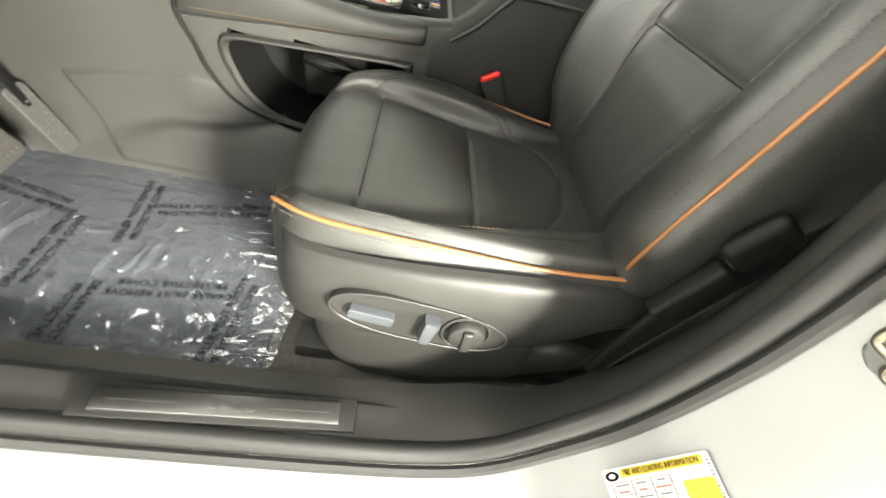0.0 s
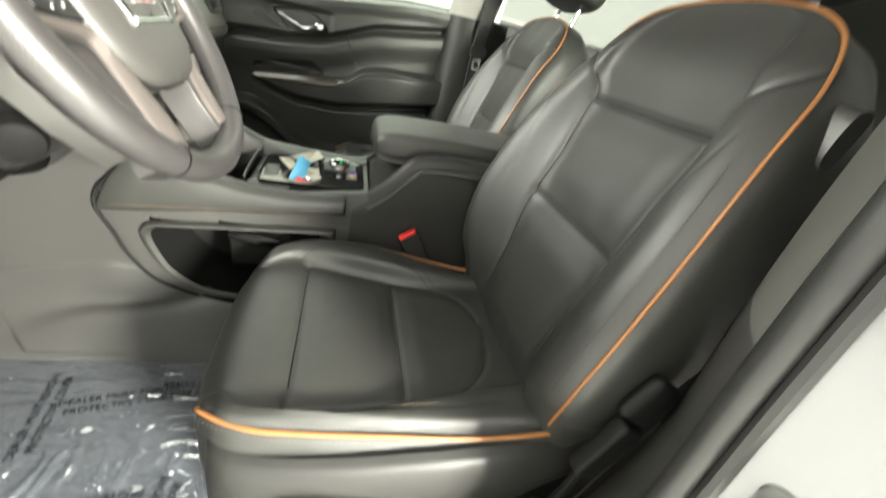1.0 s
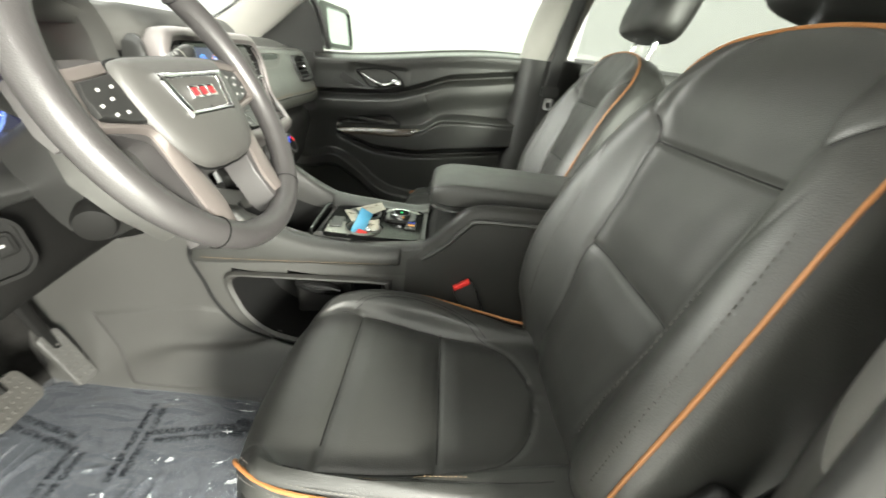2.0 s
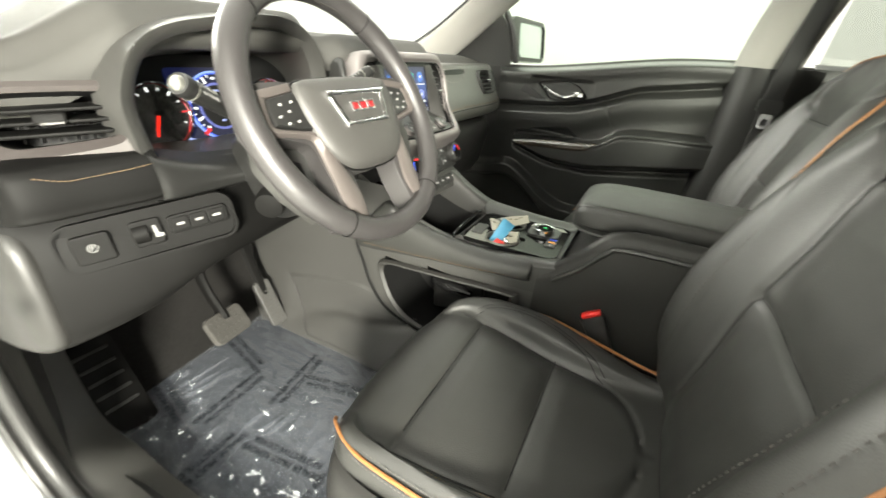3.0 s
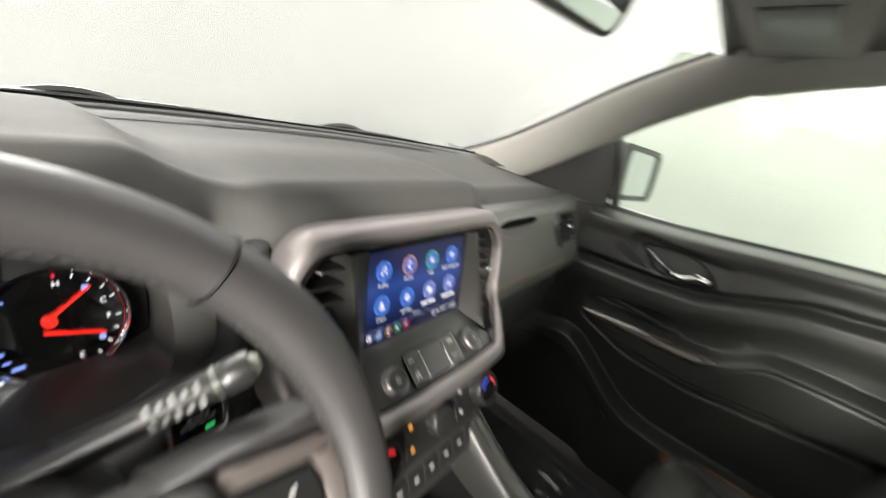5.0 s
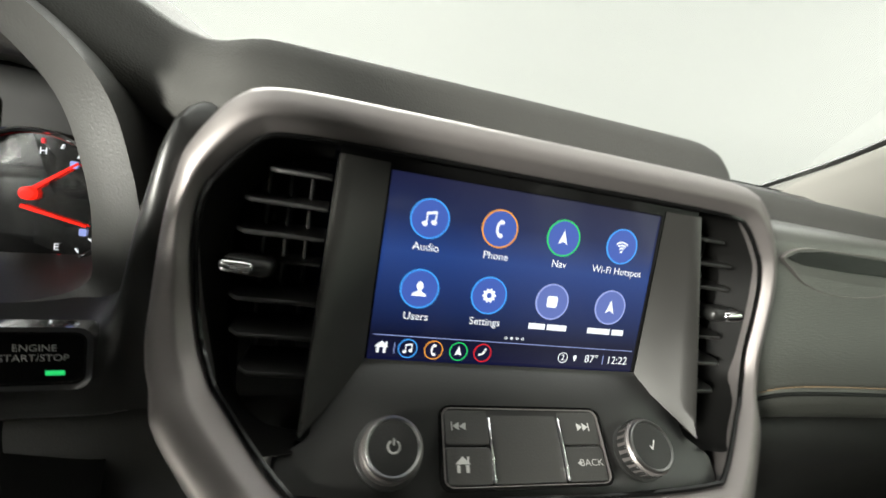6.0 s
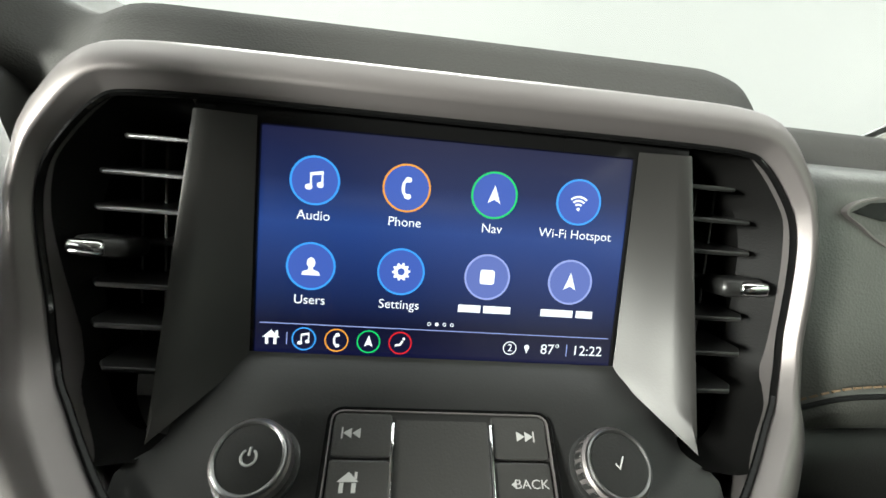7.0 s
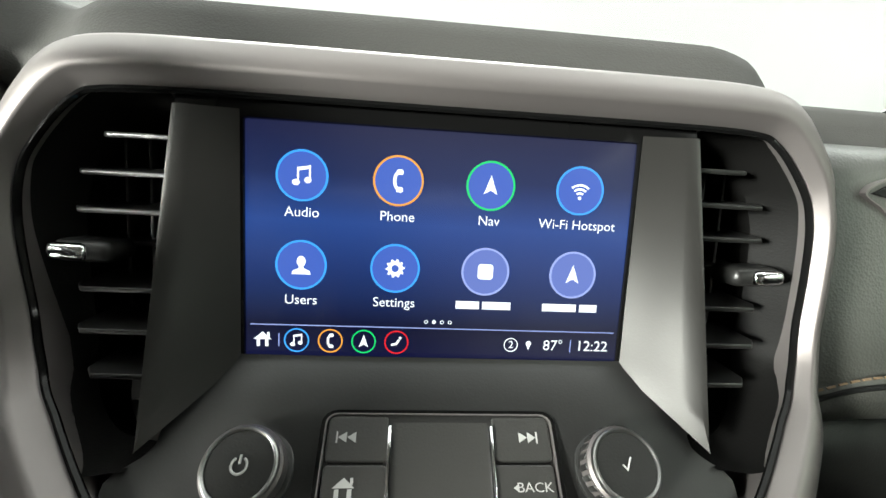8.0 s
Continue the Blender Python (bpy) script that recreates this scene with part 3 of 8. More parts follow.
    part("cowl", bm, BLACKPLASTIC, CAR, "black cowl panel under the windscreen")


pillars_and_roof()


def wiper(x0, x1, hump):
    t = thing("windscreen_wiper", "black windscreen wiper resting on the cowl", "wiper", (x0, 1.06, 0.73))
    P = spline([(x0 + (x1 - x0) * f, 1.085 - 0.09 * ((x0 + (x1 - x0) * f) / 0.62) ** 2, 0.717 + 0.007 * math.sin(math.pi * f)) for f in (0, 0.25, 0.5, 0.75, 1)], 16)
    bm = bmesh.new()
    tube(bm, P, 0.007, 6)
    part("blade", bm, RUBBER, t)
    bm = bmesh.new()
    h = x0 + (x1 - x0) * hump
    tube(bm, spline([(h - 0.06, 1.083, 0.721), (h - 0.02, 1.08, 0.731), (h + 0.02, 1.08, 0.731), (h + 0.06, 1.083, 0.721)], 8), 0.006, 6)
    part("arm", bm, BLACKPLASTIC, t)


wiper(-0.42, 0.12, 0.4)
wiper(0.10, 0.52, 0.35)


# ---- seats ----
def seat_half(y):
    """Half-width of the seat cushion's centre panel."""
    w = 0.122 + 0.030 * sm(0.02, 0.28, y)
    return w * math.sqrt(max(0.02, 1 - (max(0.0, 0.055 - y) / 0.085) ** 2.2))


def make_seat(cx, dy, outer, label):
    """A leather bucket seat. outer: -1 or 1, the side of the door."""
    seat = thing("car_seat", label, "car seat", (cx, dy + 0.1, 0.0), "front seats")
    W = lambda x, y, z: (cx + x, dy + y, z)  # noqa: E731

    def lens(y):
        """The doubly sewn arc on the inner bolster."""
        return float(np.interp(y, (0.025, 0.06, 0.095, 0.13, 0.17, 0.21, 0.24, 0.265, 0.286), (0.118, 0.138, 0.156, 0.170, 0.181, 0.185, 0.182, 0.174, 0.160)))

    def crest(y):
        """The seam along the outer bolster."""
        return float(np.interp(y, (-0.03, 0.04, 0.135, 0.22, 0.30), (0.166, 0.174, 0.177, 0.176, 0.170)))

    # cushion: plan sections from the back to the front edge and down the front
    secs = []
    INNER_Y = (-0.13, -0.05, 0.05, 0.15, 0.24, 0.30, 0.345, 0.372, 0.38)
    INNER_W = (0.160, 0.165, 0.190, 0.214, 0.220, 0.208, 0.182, 0.165, 0.160)
    for y, z, width, bol in ((-0.13, 0.285, 0.205, 0.018), (-0.05, 0.276, 0.208, 0.020), (0.05, 0.272, 0.207, 0.020), (0.15, 0.274, 0.205, 0.018), (0.24, 0.282, 0.201, 0.013),
                          (0.30, 0.286, 0.194, 0.007), (0.345, 0.280, 0.180, 0.004), (0.372, 0.258, 0.165, 0.0), (0.380, 0.225, 0.160, 0.0), (0.370, 0.175, 0.158, 0.0)):
        pw = 0.122 + 0.030 * sm(0.02, 0.28, y)
        back = 0.0 if y < 0.3 else (y - 0.3) * 0.30
        drop = 0.0 if y < 0.35 else 0.010
        zz = 0.240 if y < 0.345 else z - 0.03
        s = []
        wide, puffed = pw, bol
        for k in (-1, 1):
            hw, pw, bol = (width, wide + 0.018 * sm(-0.02, 0.10, y) * sm(0.34, 0.24, y) - 0.026 * sm(0.30, 0.36, y), puffed) if k == outer else (float(np.interp(y, INNER_Y, INNER_W)), wide - 0.026 * sm(0.30, 0.36, y), puffed * (0.35 + 1.35 * sm(-0.06, 0.15, y)))
            side = [(k * (hw + 0.020), y - back * 1.3, min(zz, z - 0.03)), (k * (hw + 0.013), y - back, z - 0.012 if y < 0.35 else z - 0.02), (k * hw, y - back * 0.8, z + 0.010 - drop), (k * (hw - 0.014), y - back * 0.6, z + bol + 0.008 - drop),
                    (k * (pw + 0.020), y - back * 0.5, z + bol + 0.004), (k * (pw + 0.002), y - back * 0.4, z + 0.001), (k * pw * 0.6, y - back * 0.1, z + 0.002)]
            s.append(side)
        mid = [(0, y, z + 0.001)]
        secs.append(s[0] + mid + s[1][::-1])
    bm = bmesh.new()
    vs = loft(bm, secs, 244, 190)
    for row in vs:
        for v in row:
            x, y, z = v.co
            if z > 0.25 and y < 0.37:
                near_door = x * outer > 0
                ph = seat_half(y) + (0.018 * sm(-0.02, 0.10, y) if near_door else 0.0)
                inside = sm(ph + 0.004, ph - 0.004, abs(x)) * sm(-0.055, -0.045, y)
                lines = (0.266, 0.118)
                dz = 0.0
                for q in lines:
                    dz -= 0.0030 * bell(y - q, 0.0040) * sm(ph + 0.006, ph, abs(x))
                edge = min(abs(y - q) for q in lines)
                puff = 0.0045 * sm(0, 0.035, edge) * sm(ph, ph - 0.04, abs(x)) * (1 if y < 0.266 else 0.6)
                slope = 1.0 + 2.0 * sm(0.03, -0.03, y)
                dz -= 0.0034 * bell((abs(x) - ph) / slope, 0.0040) * sm(-0.032, -0.028, y) * sm(0.292, 0.262, y)
                if near_door:
                    dz -= 0.0014 * bell(abs(x) - crest(y), 0.0028) * sm(-0.03, 0.0, y) * sm(0.31, 0.28, y)
                else:
                    dz -= 0.0015 * (bell(abs(x) - lens(y), 0.0026) + bell(abs(x) - lens(y) - 0.008, 0.0026)) * sm(0.290, 0.280, y) * sm(0.02, 0.04, y)
                wr = 0.0009 * noise.noise(Vector((x * 18, y * 22, 3.1 + cx))) + 0.0002 * noise.noise(Vector((x * 60, y * 45, 1.7 + cx)))
                v.co.z += dz + puff * inside + wr
    # sewn seams drawn by fine dark cords, laid in to darken the creases
    skin = np.array([v.co[:] for r in vs for v in r if v.co.z > 0.2])

    def laid(line, k, r, drop):
        """A cord laid on the skin along a line of (across, along) pairs; k: axes to match."""
        out = []
        for a, b in line:
            d = (skin[:, k[0]] - a) ** 2 + (skin[:, k[1]] - b) ** 2
            near = np.argsort(d)[:4]
            w = 1.0 / (d[near] + 1e-7)
            h = float((skin[near, 2] * w).sum() / w.sum()) - drop
            out.append((a, b, h))
        bm2 = bmesh.new()
        tube(bm2, spline(out, len(out) * 2), r, 5)
        return bm2

    seams = [laid([(-0.135 + 0.27 * i / 20, q) for i in range(21)], (0, 1), 0.0012, 0.0002) for q in (0.266, 0.118)]
    for k in (-1, 1):
        seams.append(laid([(k * (seat_half(y) + (0.018 * sm(-0.02, 0.10, y) if k == outer else 0.0)), y) for y in [(0.285 if k == outer else 0.305) - 0.30 * i / 36 for i in range(37)]], (0, 1), 0.0012, 0.0004))
    for o in (0.0, 0.008):
        seams.append(laid([(-outer * (lens(y) + o), y) for y in [0.284 - 0.25 * i / 30 for i in range(31)]], (0, 1), 0.0010, 0.0003))
    seams.append(laid([(outer * crest(y), y) for y in [0.30 - 0.32 * i / 30 for i in range(31)]], (0, 1), 0.0009, 0.0003))
    for s in seams:
        s.transform(Matrix.Translation((cx, dy, 0)))
        part("seam", s, DARK, seat)
    bm.transform(Matrix.Translation((cx, dy, 0)))
    cushion = part("cushion", bm, LEATHER, seat, "black leather cushion with stitched panels", sharp=70)
    # piping along both edges of the cushion, sewn down on either side
    for k in (-1, 1):
        if k == outer:
            line = [(0.160, 0.358, 0.276), (0.170, 0.350, 0.282), (0.190, 0.318, 0.287), (0.204, 0.27, 0.291), (0.2095, 0.15, 0.288), (0.212, 0.04, 0.285), (0.212, -0.05, 0.291), (0.209, -0.12, 0.298)]
        else:
            line = [(float(np.interp(y, INNER_Y, INNER_W)) + 0.0055, y, z) for y, z in ((0.325, 0.287), (0.27, 0.294), (0.21, 0.296), (0.15, 0.298), (0.09, 0.296), (0.03, 0.293), (-0.04, 0.292), (-0.12, 0.296))]
        P = spline([W(k * x, y, z) for x, y, z in line], 60)
        P = [Vector(p) + Vector((k * 0.0010, 0.0016 * sm(0.25, 0.34, p[1]), 0.0004)) for p in P]
        bm = bmesh.new()
        tube(bm, P, 0.0028, 8)
        part("piping", bm, ORANGE, seat, "orange piping")
        if k == outer:
            for dx, dh in ((-0.0062, 0.0044), (0.0034, -0.0064)):
                bm = bmesh.new()
                stitches(bm, [Vector(p) + Vector((k * dx, 0.004 * sm(0.28, 0.34, p[1]) * (1 if dh < 0 else -0.6), dh)) for p in P[4:40]], 0.0062, 0.0034, 0.0006)
                tagged(part("stitching", bm, EDGETHREAD, seat), kind="stuff")
    top = []
    for y in [0.215 - 0.012 * q for q in range(12)]:
        d = (skin[:, 0] - outer * (crest(y) - 0.006)) ** 2 + (skin[:, 1] - y) ** 2
        top.append(W(outer * (crest(y) - 0.006), y, float(skin[d.argmin(), 2]) + 0.0006))
    bm = bmesh.new()
    stitches(bm, top, 0.006, 0.0032, 0.0006)
    tagged(part("stitching", bm, THREAD, seat), kind="stuff")

    # backrest: closed loops up the reclined back
    U, N = Vector((0, -0.287, 0.958)), Vector((0, 0.958, 0.287))
    O = Vector((cx, dy - 0.052, 0.300))

    def at(x, t, n):
        return O + Vector((x, 0, 0)) + U * t + N * n

    edge = ((-0.06, 0.205, -0.02), (0.01, 0.214, 0.005), (0.05, 0.232, 0.028), (0.10, 0.242, 0.042), (0.165, 0.247, 0.049), (0.262, 0.240, 0.045), (0.37, 0.221, 0.030), (0.43, 0.205, 0.012), (0.46, 0.194, 0.003),
            (0.49, 0.180, -0.001), (0.512, 0.160, -0.003), (0.530, 0.120, -0.004), (0.540, 0.060, -0.006))

    def rim(t):
        """Half-width and forward place of the piped edge at t up the back."""
        for (t0, w0, n0), (t1, w1, n1) in zip(edge, edge[1:]):
            if t <= t1:
                f = (t - t0) / (t1 - t0)
                f = max(0.0, min(1.0, f))
                return w0 + (w1 - w0) * f, n0 + (n1 - n0) * f
        return edge[-1][1:]

    secs = []
    for t in (-0.06, 0.01, 0.05, 0.10, 0.165, 0.262, 0.34, 0.40, 0.44, 0.475, 0.505, 0.527, 0.543):
        w, bn = rim(t)
        low = sm(-0.06, 0.03, t)
        top = sm(0.44, 0.543, t)
        th = 0.13 - 0.045 * top
        n0 = -0.030 + 0.028 * low - 0.004 * top
        c = max(n0, bn + 0.016 * (1 - top) * low)
        ins = min(0.124, w * 0.62)
        loop = [(0, n0), (ins * 0.75, n0 + 0.001), (ins + 0.010, n0 + (c - n0) * 0.28), (w - 0.055 * (1 - 0.5 * top), n0 + (c - n0) * 0.93), (w - 0.026 * (1 - 0.5 * top), c), (w, bn - 0.002), (w + 0.010 * (1 - top), bn - 0.03), (w + 0.004, -0.06), (w - 0.012, -th + 0.02), (w * 0.75, -th), (0, -th - 0.006)]
        loop = loop + [(-x, n) for x, n in loop[-2:0:-1]]
        secs.append([(x, t, n) for x, n in loop])
    bm = bmesh.new()
    vs = loft(bm, secs, 220, 180, True, False, True)

    def side_seam(t):
        return 0.104 + 0.020 * sm(0.03, 0.20, t) + 0.008 * sm(0.28, 0.38, t) + 0.056 * sm(0.385, 0.475, t)

    for row in vs:
        for v in row:
            x, t, n = v.co
            if n > -0.035:
                s = side_seam(t)
                d = 0.0
                for q in (0.206, 0.384):
                    d -= 0.0045 * bell(t - q, 0.0050) * sm(s + 0.008, s, abs(x))
                d -= 0.0035 * bell(abs(x) - s, 0.0042) * sm(0.0, 0.03, t) * sm(0.485, 0.47, t)
                d -= 0.0018 * bell(abs(x) - s - 0.052, 0.0022) * sm(0.02, 0.05, t) * sm(0.40, 0.36, t)
                e = min(abs(t - 0.206), abs(t - 0.384))
                d += 0.007 * sm(0, 0.06, e) * sm(s, s - 0.05, abs(x)) * sm(0.53, 0.45, t)
                d += 0.0009 * noise.noise(Vector((x * 16, t * 14, 7.7 + cx))) + 0.00015 * noise.noise(Vector((x * 50, t * 40, 2.2 + cx)))
                v.co.z += d
    skin = np.array([v.co[:] for r in vs for v in r if v.co.z > -0.03])
    seams = [laid([(-side_seam(q) + 2 * side_seam(q) * i / 24, q) for i in range(25)], (0, 1), 0.0014, 0.0003) for q in (0.206, 0.384)]
    for k in (-1, 1):
        seams.append(laid([(k * side_seam(t), t) for t in [0.03 + 0.44 * i / 40 for i in range(41)]], (0, 1), 0.0012, 0.0003))
    for s in seams:
        for v in s.verts:
            v.co = at(*v.co)
        part("seam", s, DARK, seat)
    for row in vs:
        for v in row:
            v.co = at(v.co.x, v.co.y, v.co.z)
    part("backrest", bm, LEATHER, seat, "black leather backrest with bolsters and cross seams", sharp=70)
    # piping round the backrest's front edge
    half = [(w, t, n) for t, w, n in edge[1:]]
    pts = [at(-w, t, n + 0.001) for w, t, n in half] + [at(0, 0.5435, -0.006)] + [at(w, t, n + 0.001) for w, t, n in half[::-1]]
    bm = bmesh.new()
    tube(bm, spline(pts, 150), 0.0023, 8)
    part("piping", bm, ORANGE, seat, "orange piping")
    for k in (-1, 1):
        for off, mt in ((0.016, PALETHREAD), (None, PALETHREAD)):
            bm = bmesh.new()
            line = []
            for t in (0.06, 0.11, 0.165, 0.21, 0.262, 0.31, 0.36):
                w, bn = rim(t)
                c = bn + 0.016
                if off:
                    line.append(at(k * (w - off), t, c - 0.0015))
                else:
                    line.append(at(k * (side_seam(t) + 0.048), t, -0.002 + (c + 0.002) * 0.80))
            stitches(bm, spline(line, 30), 0.0075, 0.004, 0.0007)
            tagged(part("stitching", bm, mt, seat), kind="stuff")

    # headrest on two posts
    for k in (-1, 1):
        bm = bmesh.new()
        tube(bm, [at(k * 0.065, 0.50, -0.05), at(k * 0.065, 0.63, -0.045)], 0.006, 10)
        part("headrest_post", bm, CHROME, seat, "chrome headrest post")
    bm = bmesh.new()
    secs = []
    for t, w, d in ((0.572, 0.085, 0.030), (0.576, 0.115, 0.044), (0.60, 0.132, 0.056), (0.66, 0.135, 0.060), (0.72, 0.128, 0.056), (0.752, 0.108, 0.042), (0.760, 0.08, 0.026)):
        secs.append([at(w * math.copysign(abs(math.cos(a)) ** 0.55, math.cos(a)), t + (0.02 if outer > 0 else 0), -0.035 + d * math.copysign(abs(math.sin(a)) ** 0.7, math.sin(a))) for a in [2 * math.pi * i / 16 for i in range(16)]])
    loft(bm, secs, 48, 26, True, False, True)
    part("headrest", bm, LEATHER, seat, "black leather headrest")

    # plastic side shield with the power switches, on the door side
    k = outer
    bm = bmesh.new()
    secs = []
    for y, zt, zb, bx in ((-0.16, 0.274, 0.235, 0.222), (-0.08, 0.274, 0.212, 0.232), (-0.02, 0.277, 0.182, 0.238), (0.04, 0.277, 0.160, 0.242), (0.10, 0.274, 0.150, 0.244), (0.20, 0.268, 0.149, 0.244), (0.28, 0.262, 0.149, 0.236), (0.325, 0.258, 0.150, 0.218), (0.348, 0.255, 0.154, 0.180), (0.352, 0.250, 0.158, 0.12)):
        secs.append([W(k * (bx - 0.020), y, zt + 0.004), W(k * (bx - 0.006), y, zt - 0.004), W(k * (bx + 0.002), y, zt - 0.03), W(k * (bx + 0.004), y, (zt + zb) / 2), W(k * bx, y, zb + 0.012), W(k * (bx - 0.012), y, zb), W(k * (bx - 0.05), y, zb - 0.002)])
    loft(bm, secs, 30, 60)
    shield = part("side_shield", bm, SHIELD, seat, "charcoal plastic seat side shield")
    bm = bmesh.new()
    secs = []
    for y, zt, zb, bx in ((-0.118, 0.118, 0.104, 0.216), (-0.106, 0.132, 0.098, 0.224), (-0.085, 0.140, 0.090, 0.228), (-0.048, 0.145, 0.074, 0.230), (-0.023, 0.138, 0.064, 0.230), (-0.004, 0.138, 0.058, 0.231), (0.010, 0.150, 0.054, 0.235), (0.045, 0.156, 0.044, 0.238), (0.12, 0.152, 0.024, 0.238), (0.17, 0.150, 0.020, 0.237), (0.223, 0.150, 0.022, 0.235), (0.257, 0.150, 0.038, 0.231), (0.285, 0.150, 0.064, 0.222), (0.302, 0.150, 0.094, 0.206), (0.312, 0.150, 0.12, 0.18)):
        bx -= 0.009
        secs.append([W(k * (bx - 0.03), y, zt), W(k * (bx - 0.004), y, zt - 0.006), W(k * bx, y, (zt + zb) / 2), W(k * (bx - 0.006), y, zb + 0.004), W(k * (bx - 0.03), y, zb)])
    loft(bm, secs, 22, 50)
    part("lower_shield", bm, SHIELD, seat)
    # the other side and the frame below
    bm = bmesh.new()
    loft(bm, [[W(-k * 0.20, y, 0.262), W(-k * 0.225, y, 0.24), W(-k * 0.228, y, 0.16), W(-k * 0.215, y, 0.08)] for y in (-0.16, 0.0, 0.2, 0.31)], 12, 14)
    part("side_shield", bm, GREYPLASTIC, seat)
    bm = bmesh.new()
    rbox(bm, (0.40, 0.46, 0.15), 0.02, Matrix.Translation(W(0, 0.07, 0.155)))
    part("seat_frame", bm, DARK, seat)
    for kk in (-1, 1):
        bm = bmesh.new()
        rbox(bm, (0.05, 0.52, 0.03), 0.006, Matrix.Translation(W(kk * 0.17, 0.07, 0.015)))
        rbox(bm, (0.03, 0.40, 0.07), 0.006, Matrix.Translation(W(kk * 0.17, 0.07, 0.06)))
        part("seat_rail", bm, BLACKPLASTIC, seat)
    if outer < 0:
        # switch panel: an oval field with a raised rim, a slider, a tilt paddle and a round lumbar knob
        F = mtx(W(-0.2485, 0.1665, 0.199), (0, -1, -0.10), (0, -0.10, 1))
        oval = [(0.112 * math.copysign(abs(math.cos(a)) ** 0.8, math.cos(a)), 0.036 * math.copysign(abs(math.sin(a)) ** 0.9, math.sin(a)) - 0.006 * math.cos(a)) for a in [2 * math.pi * i / 48 for i in range(48)]]
        inner = [(x * 0.955, y * 0.90) for x, y in oval]
        bm = bmesh.new()
        ring(bm, oval, inner, -0.014, 0.0022, F)
        bmesh.ops.bevel(bm, geom=[e for e in bm.edges], offset=0.0008, segments=1, affect="EDGES")
        panel = part("switch_panel", bm, SHIELD, shield)
        bm = bmesh.new()
        slab(bm, inner, -0.014, -0.0006, F)
        part("switch_field", bm, SHIELD, panel)
        bm = bmesh.new()
        slab(bm, rrect(0.054, 0.016, 0.004), -0.001, 0.010, F @ pose(-0.062, 0.002, 0, 0, 0, -3), 0.0022)
        part("slide_switch", bm, GREYBTN, panel, "slate grey slide switch")
        bm = bmesh.new()
        slab(bm, [(-0.008, 0.020), (0.010, 0.020), (0.011, 0.012), (0.007, -0.020), (-0.004, -0.021), (-0.007, -0.016)], -0.001, 0.016, F @ pose(0.006, 0.0, 0), 0.004)
        part("tilt_switch", bm, GREYBTN, panel)
        bm = bmesh.new()
        lathe(bm, [(0.031, -0.002), (0.031, 0.0022), (0.0285, 0.0030), (0.026, 0.0012), (0.025, -0.001)], F @ pose(0.055, 0, 0))
        part("knob_collar", bm, SHIELD, panel)
        bm = bmesh.new()
        lathe(bm, [(0.0235, -0.001), (0.0235, 0.006), (0.021, 0.010), (0.012, 0.013), (0.0, 0.0135)], F @ pose(0.055, 0, 0))
        rbox(bm, (0.013, 0.036, 0.008), 0.003, F @ pose(0.055, 0, 0.013, 0, 0, 8), 3)
        part("lumbar_knob", bm, SHIELD, panel, "round lumbar knob")
    # folded recline lever and belt clip on the backrest's side
    bm = bmesh.new()
    loft(bm, [[at(k * 0.205, 0.425 + a, -0.02 + b) for a, b in ((-0.03, -0.012), (-0.03, 0.008), (0.02, 0.012), (0.026, -0.010))], [at(k * 0.228, 0.425 + a, -0.02 + b) for a, b in ((-0.026, -0.010), (-0.026, 0.006), (0.016, 0.010), (0.022, -0.008))]], 20, 6, True, False, True)
    part("fold_lever", bm, GREYPLASTIC, seat, "grey folding lever")
    return seat


make_seat(-0.400, 0.0, -1, "black leather driver seat with orange piping")
make_seat(0.400, -0.11, 1, "black leather passenger seat with orange piping")


# ---- dashboard ----
DASH = thing("dashboard", "charcoal soft-touch dashboard with satin trim", "dashboard", (0, 0.85, 0.0))


def dash_top(x, y):
    """Height of the dashboard's upper skin."""
    z = 0.722 + 0.004 * (1 - (x / 0.6) ** 2)
    hood = sm(0.235, 0.135, abs(x + 0.415)) * sm(1.0, 0.80, y)
    z += 0.052 * hood
    brow = sm(0.245, 0.15, abs(x + 0.005)) * sm(0.95, 0.76, y)
    z += 0.026 * brow
    z -= 0.016 * sm(0.50, 0.72, abs(x))
    return z


def lip(x):
    """Front edge of the upper skin, seen from above."""
    y = 0.690
    y -= 0.033 * sm(0.225, 0.14, abs(x + 0.415))
    y -= 0.040 * sm(0.235, 0.17, abs(x))
    y += 0.075 * sm(-0.56, -0.72, x)
    return y


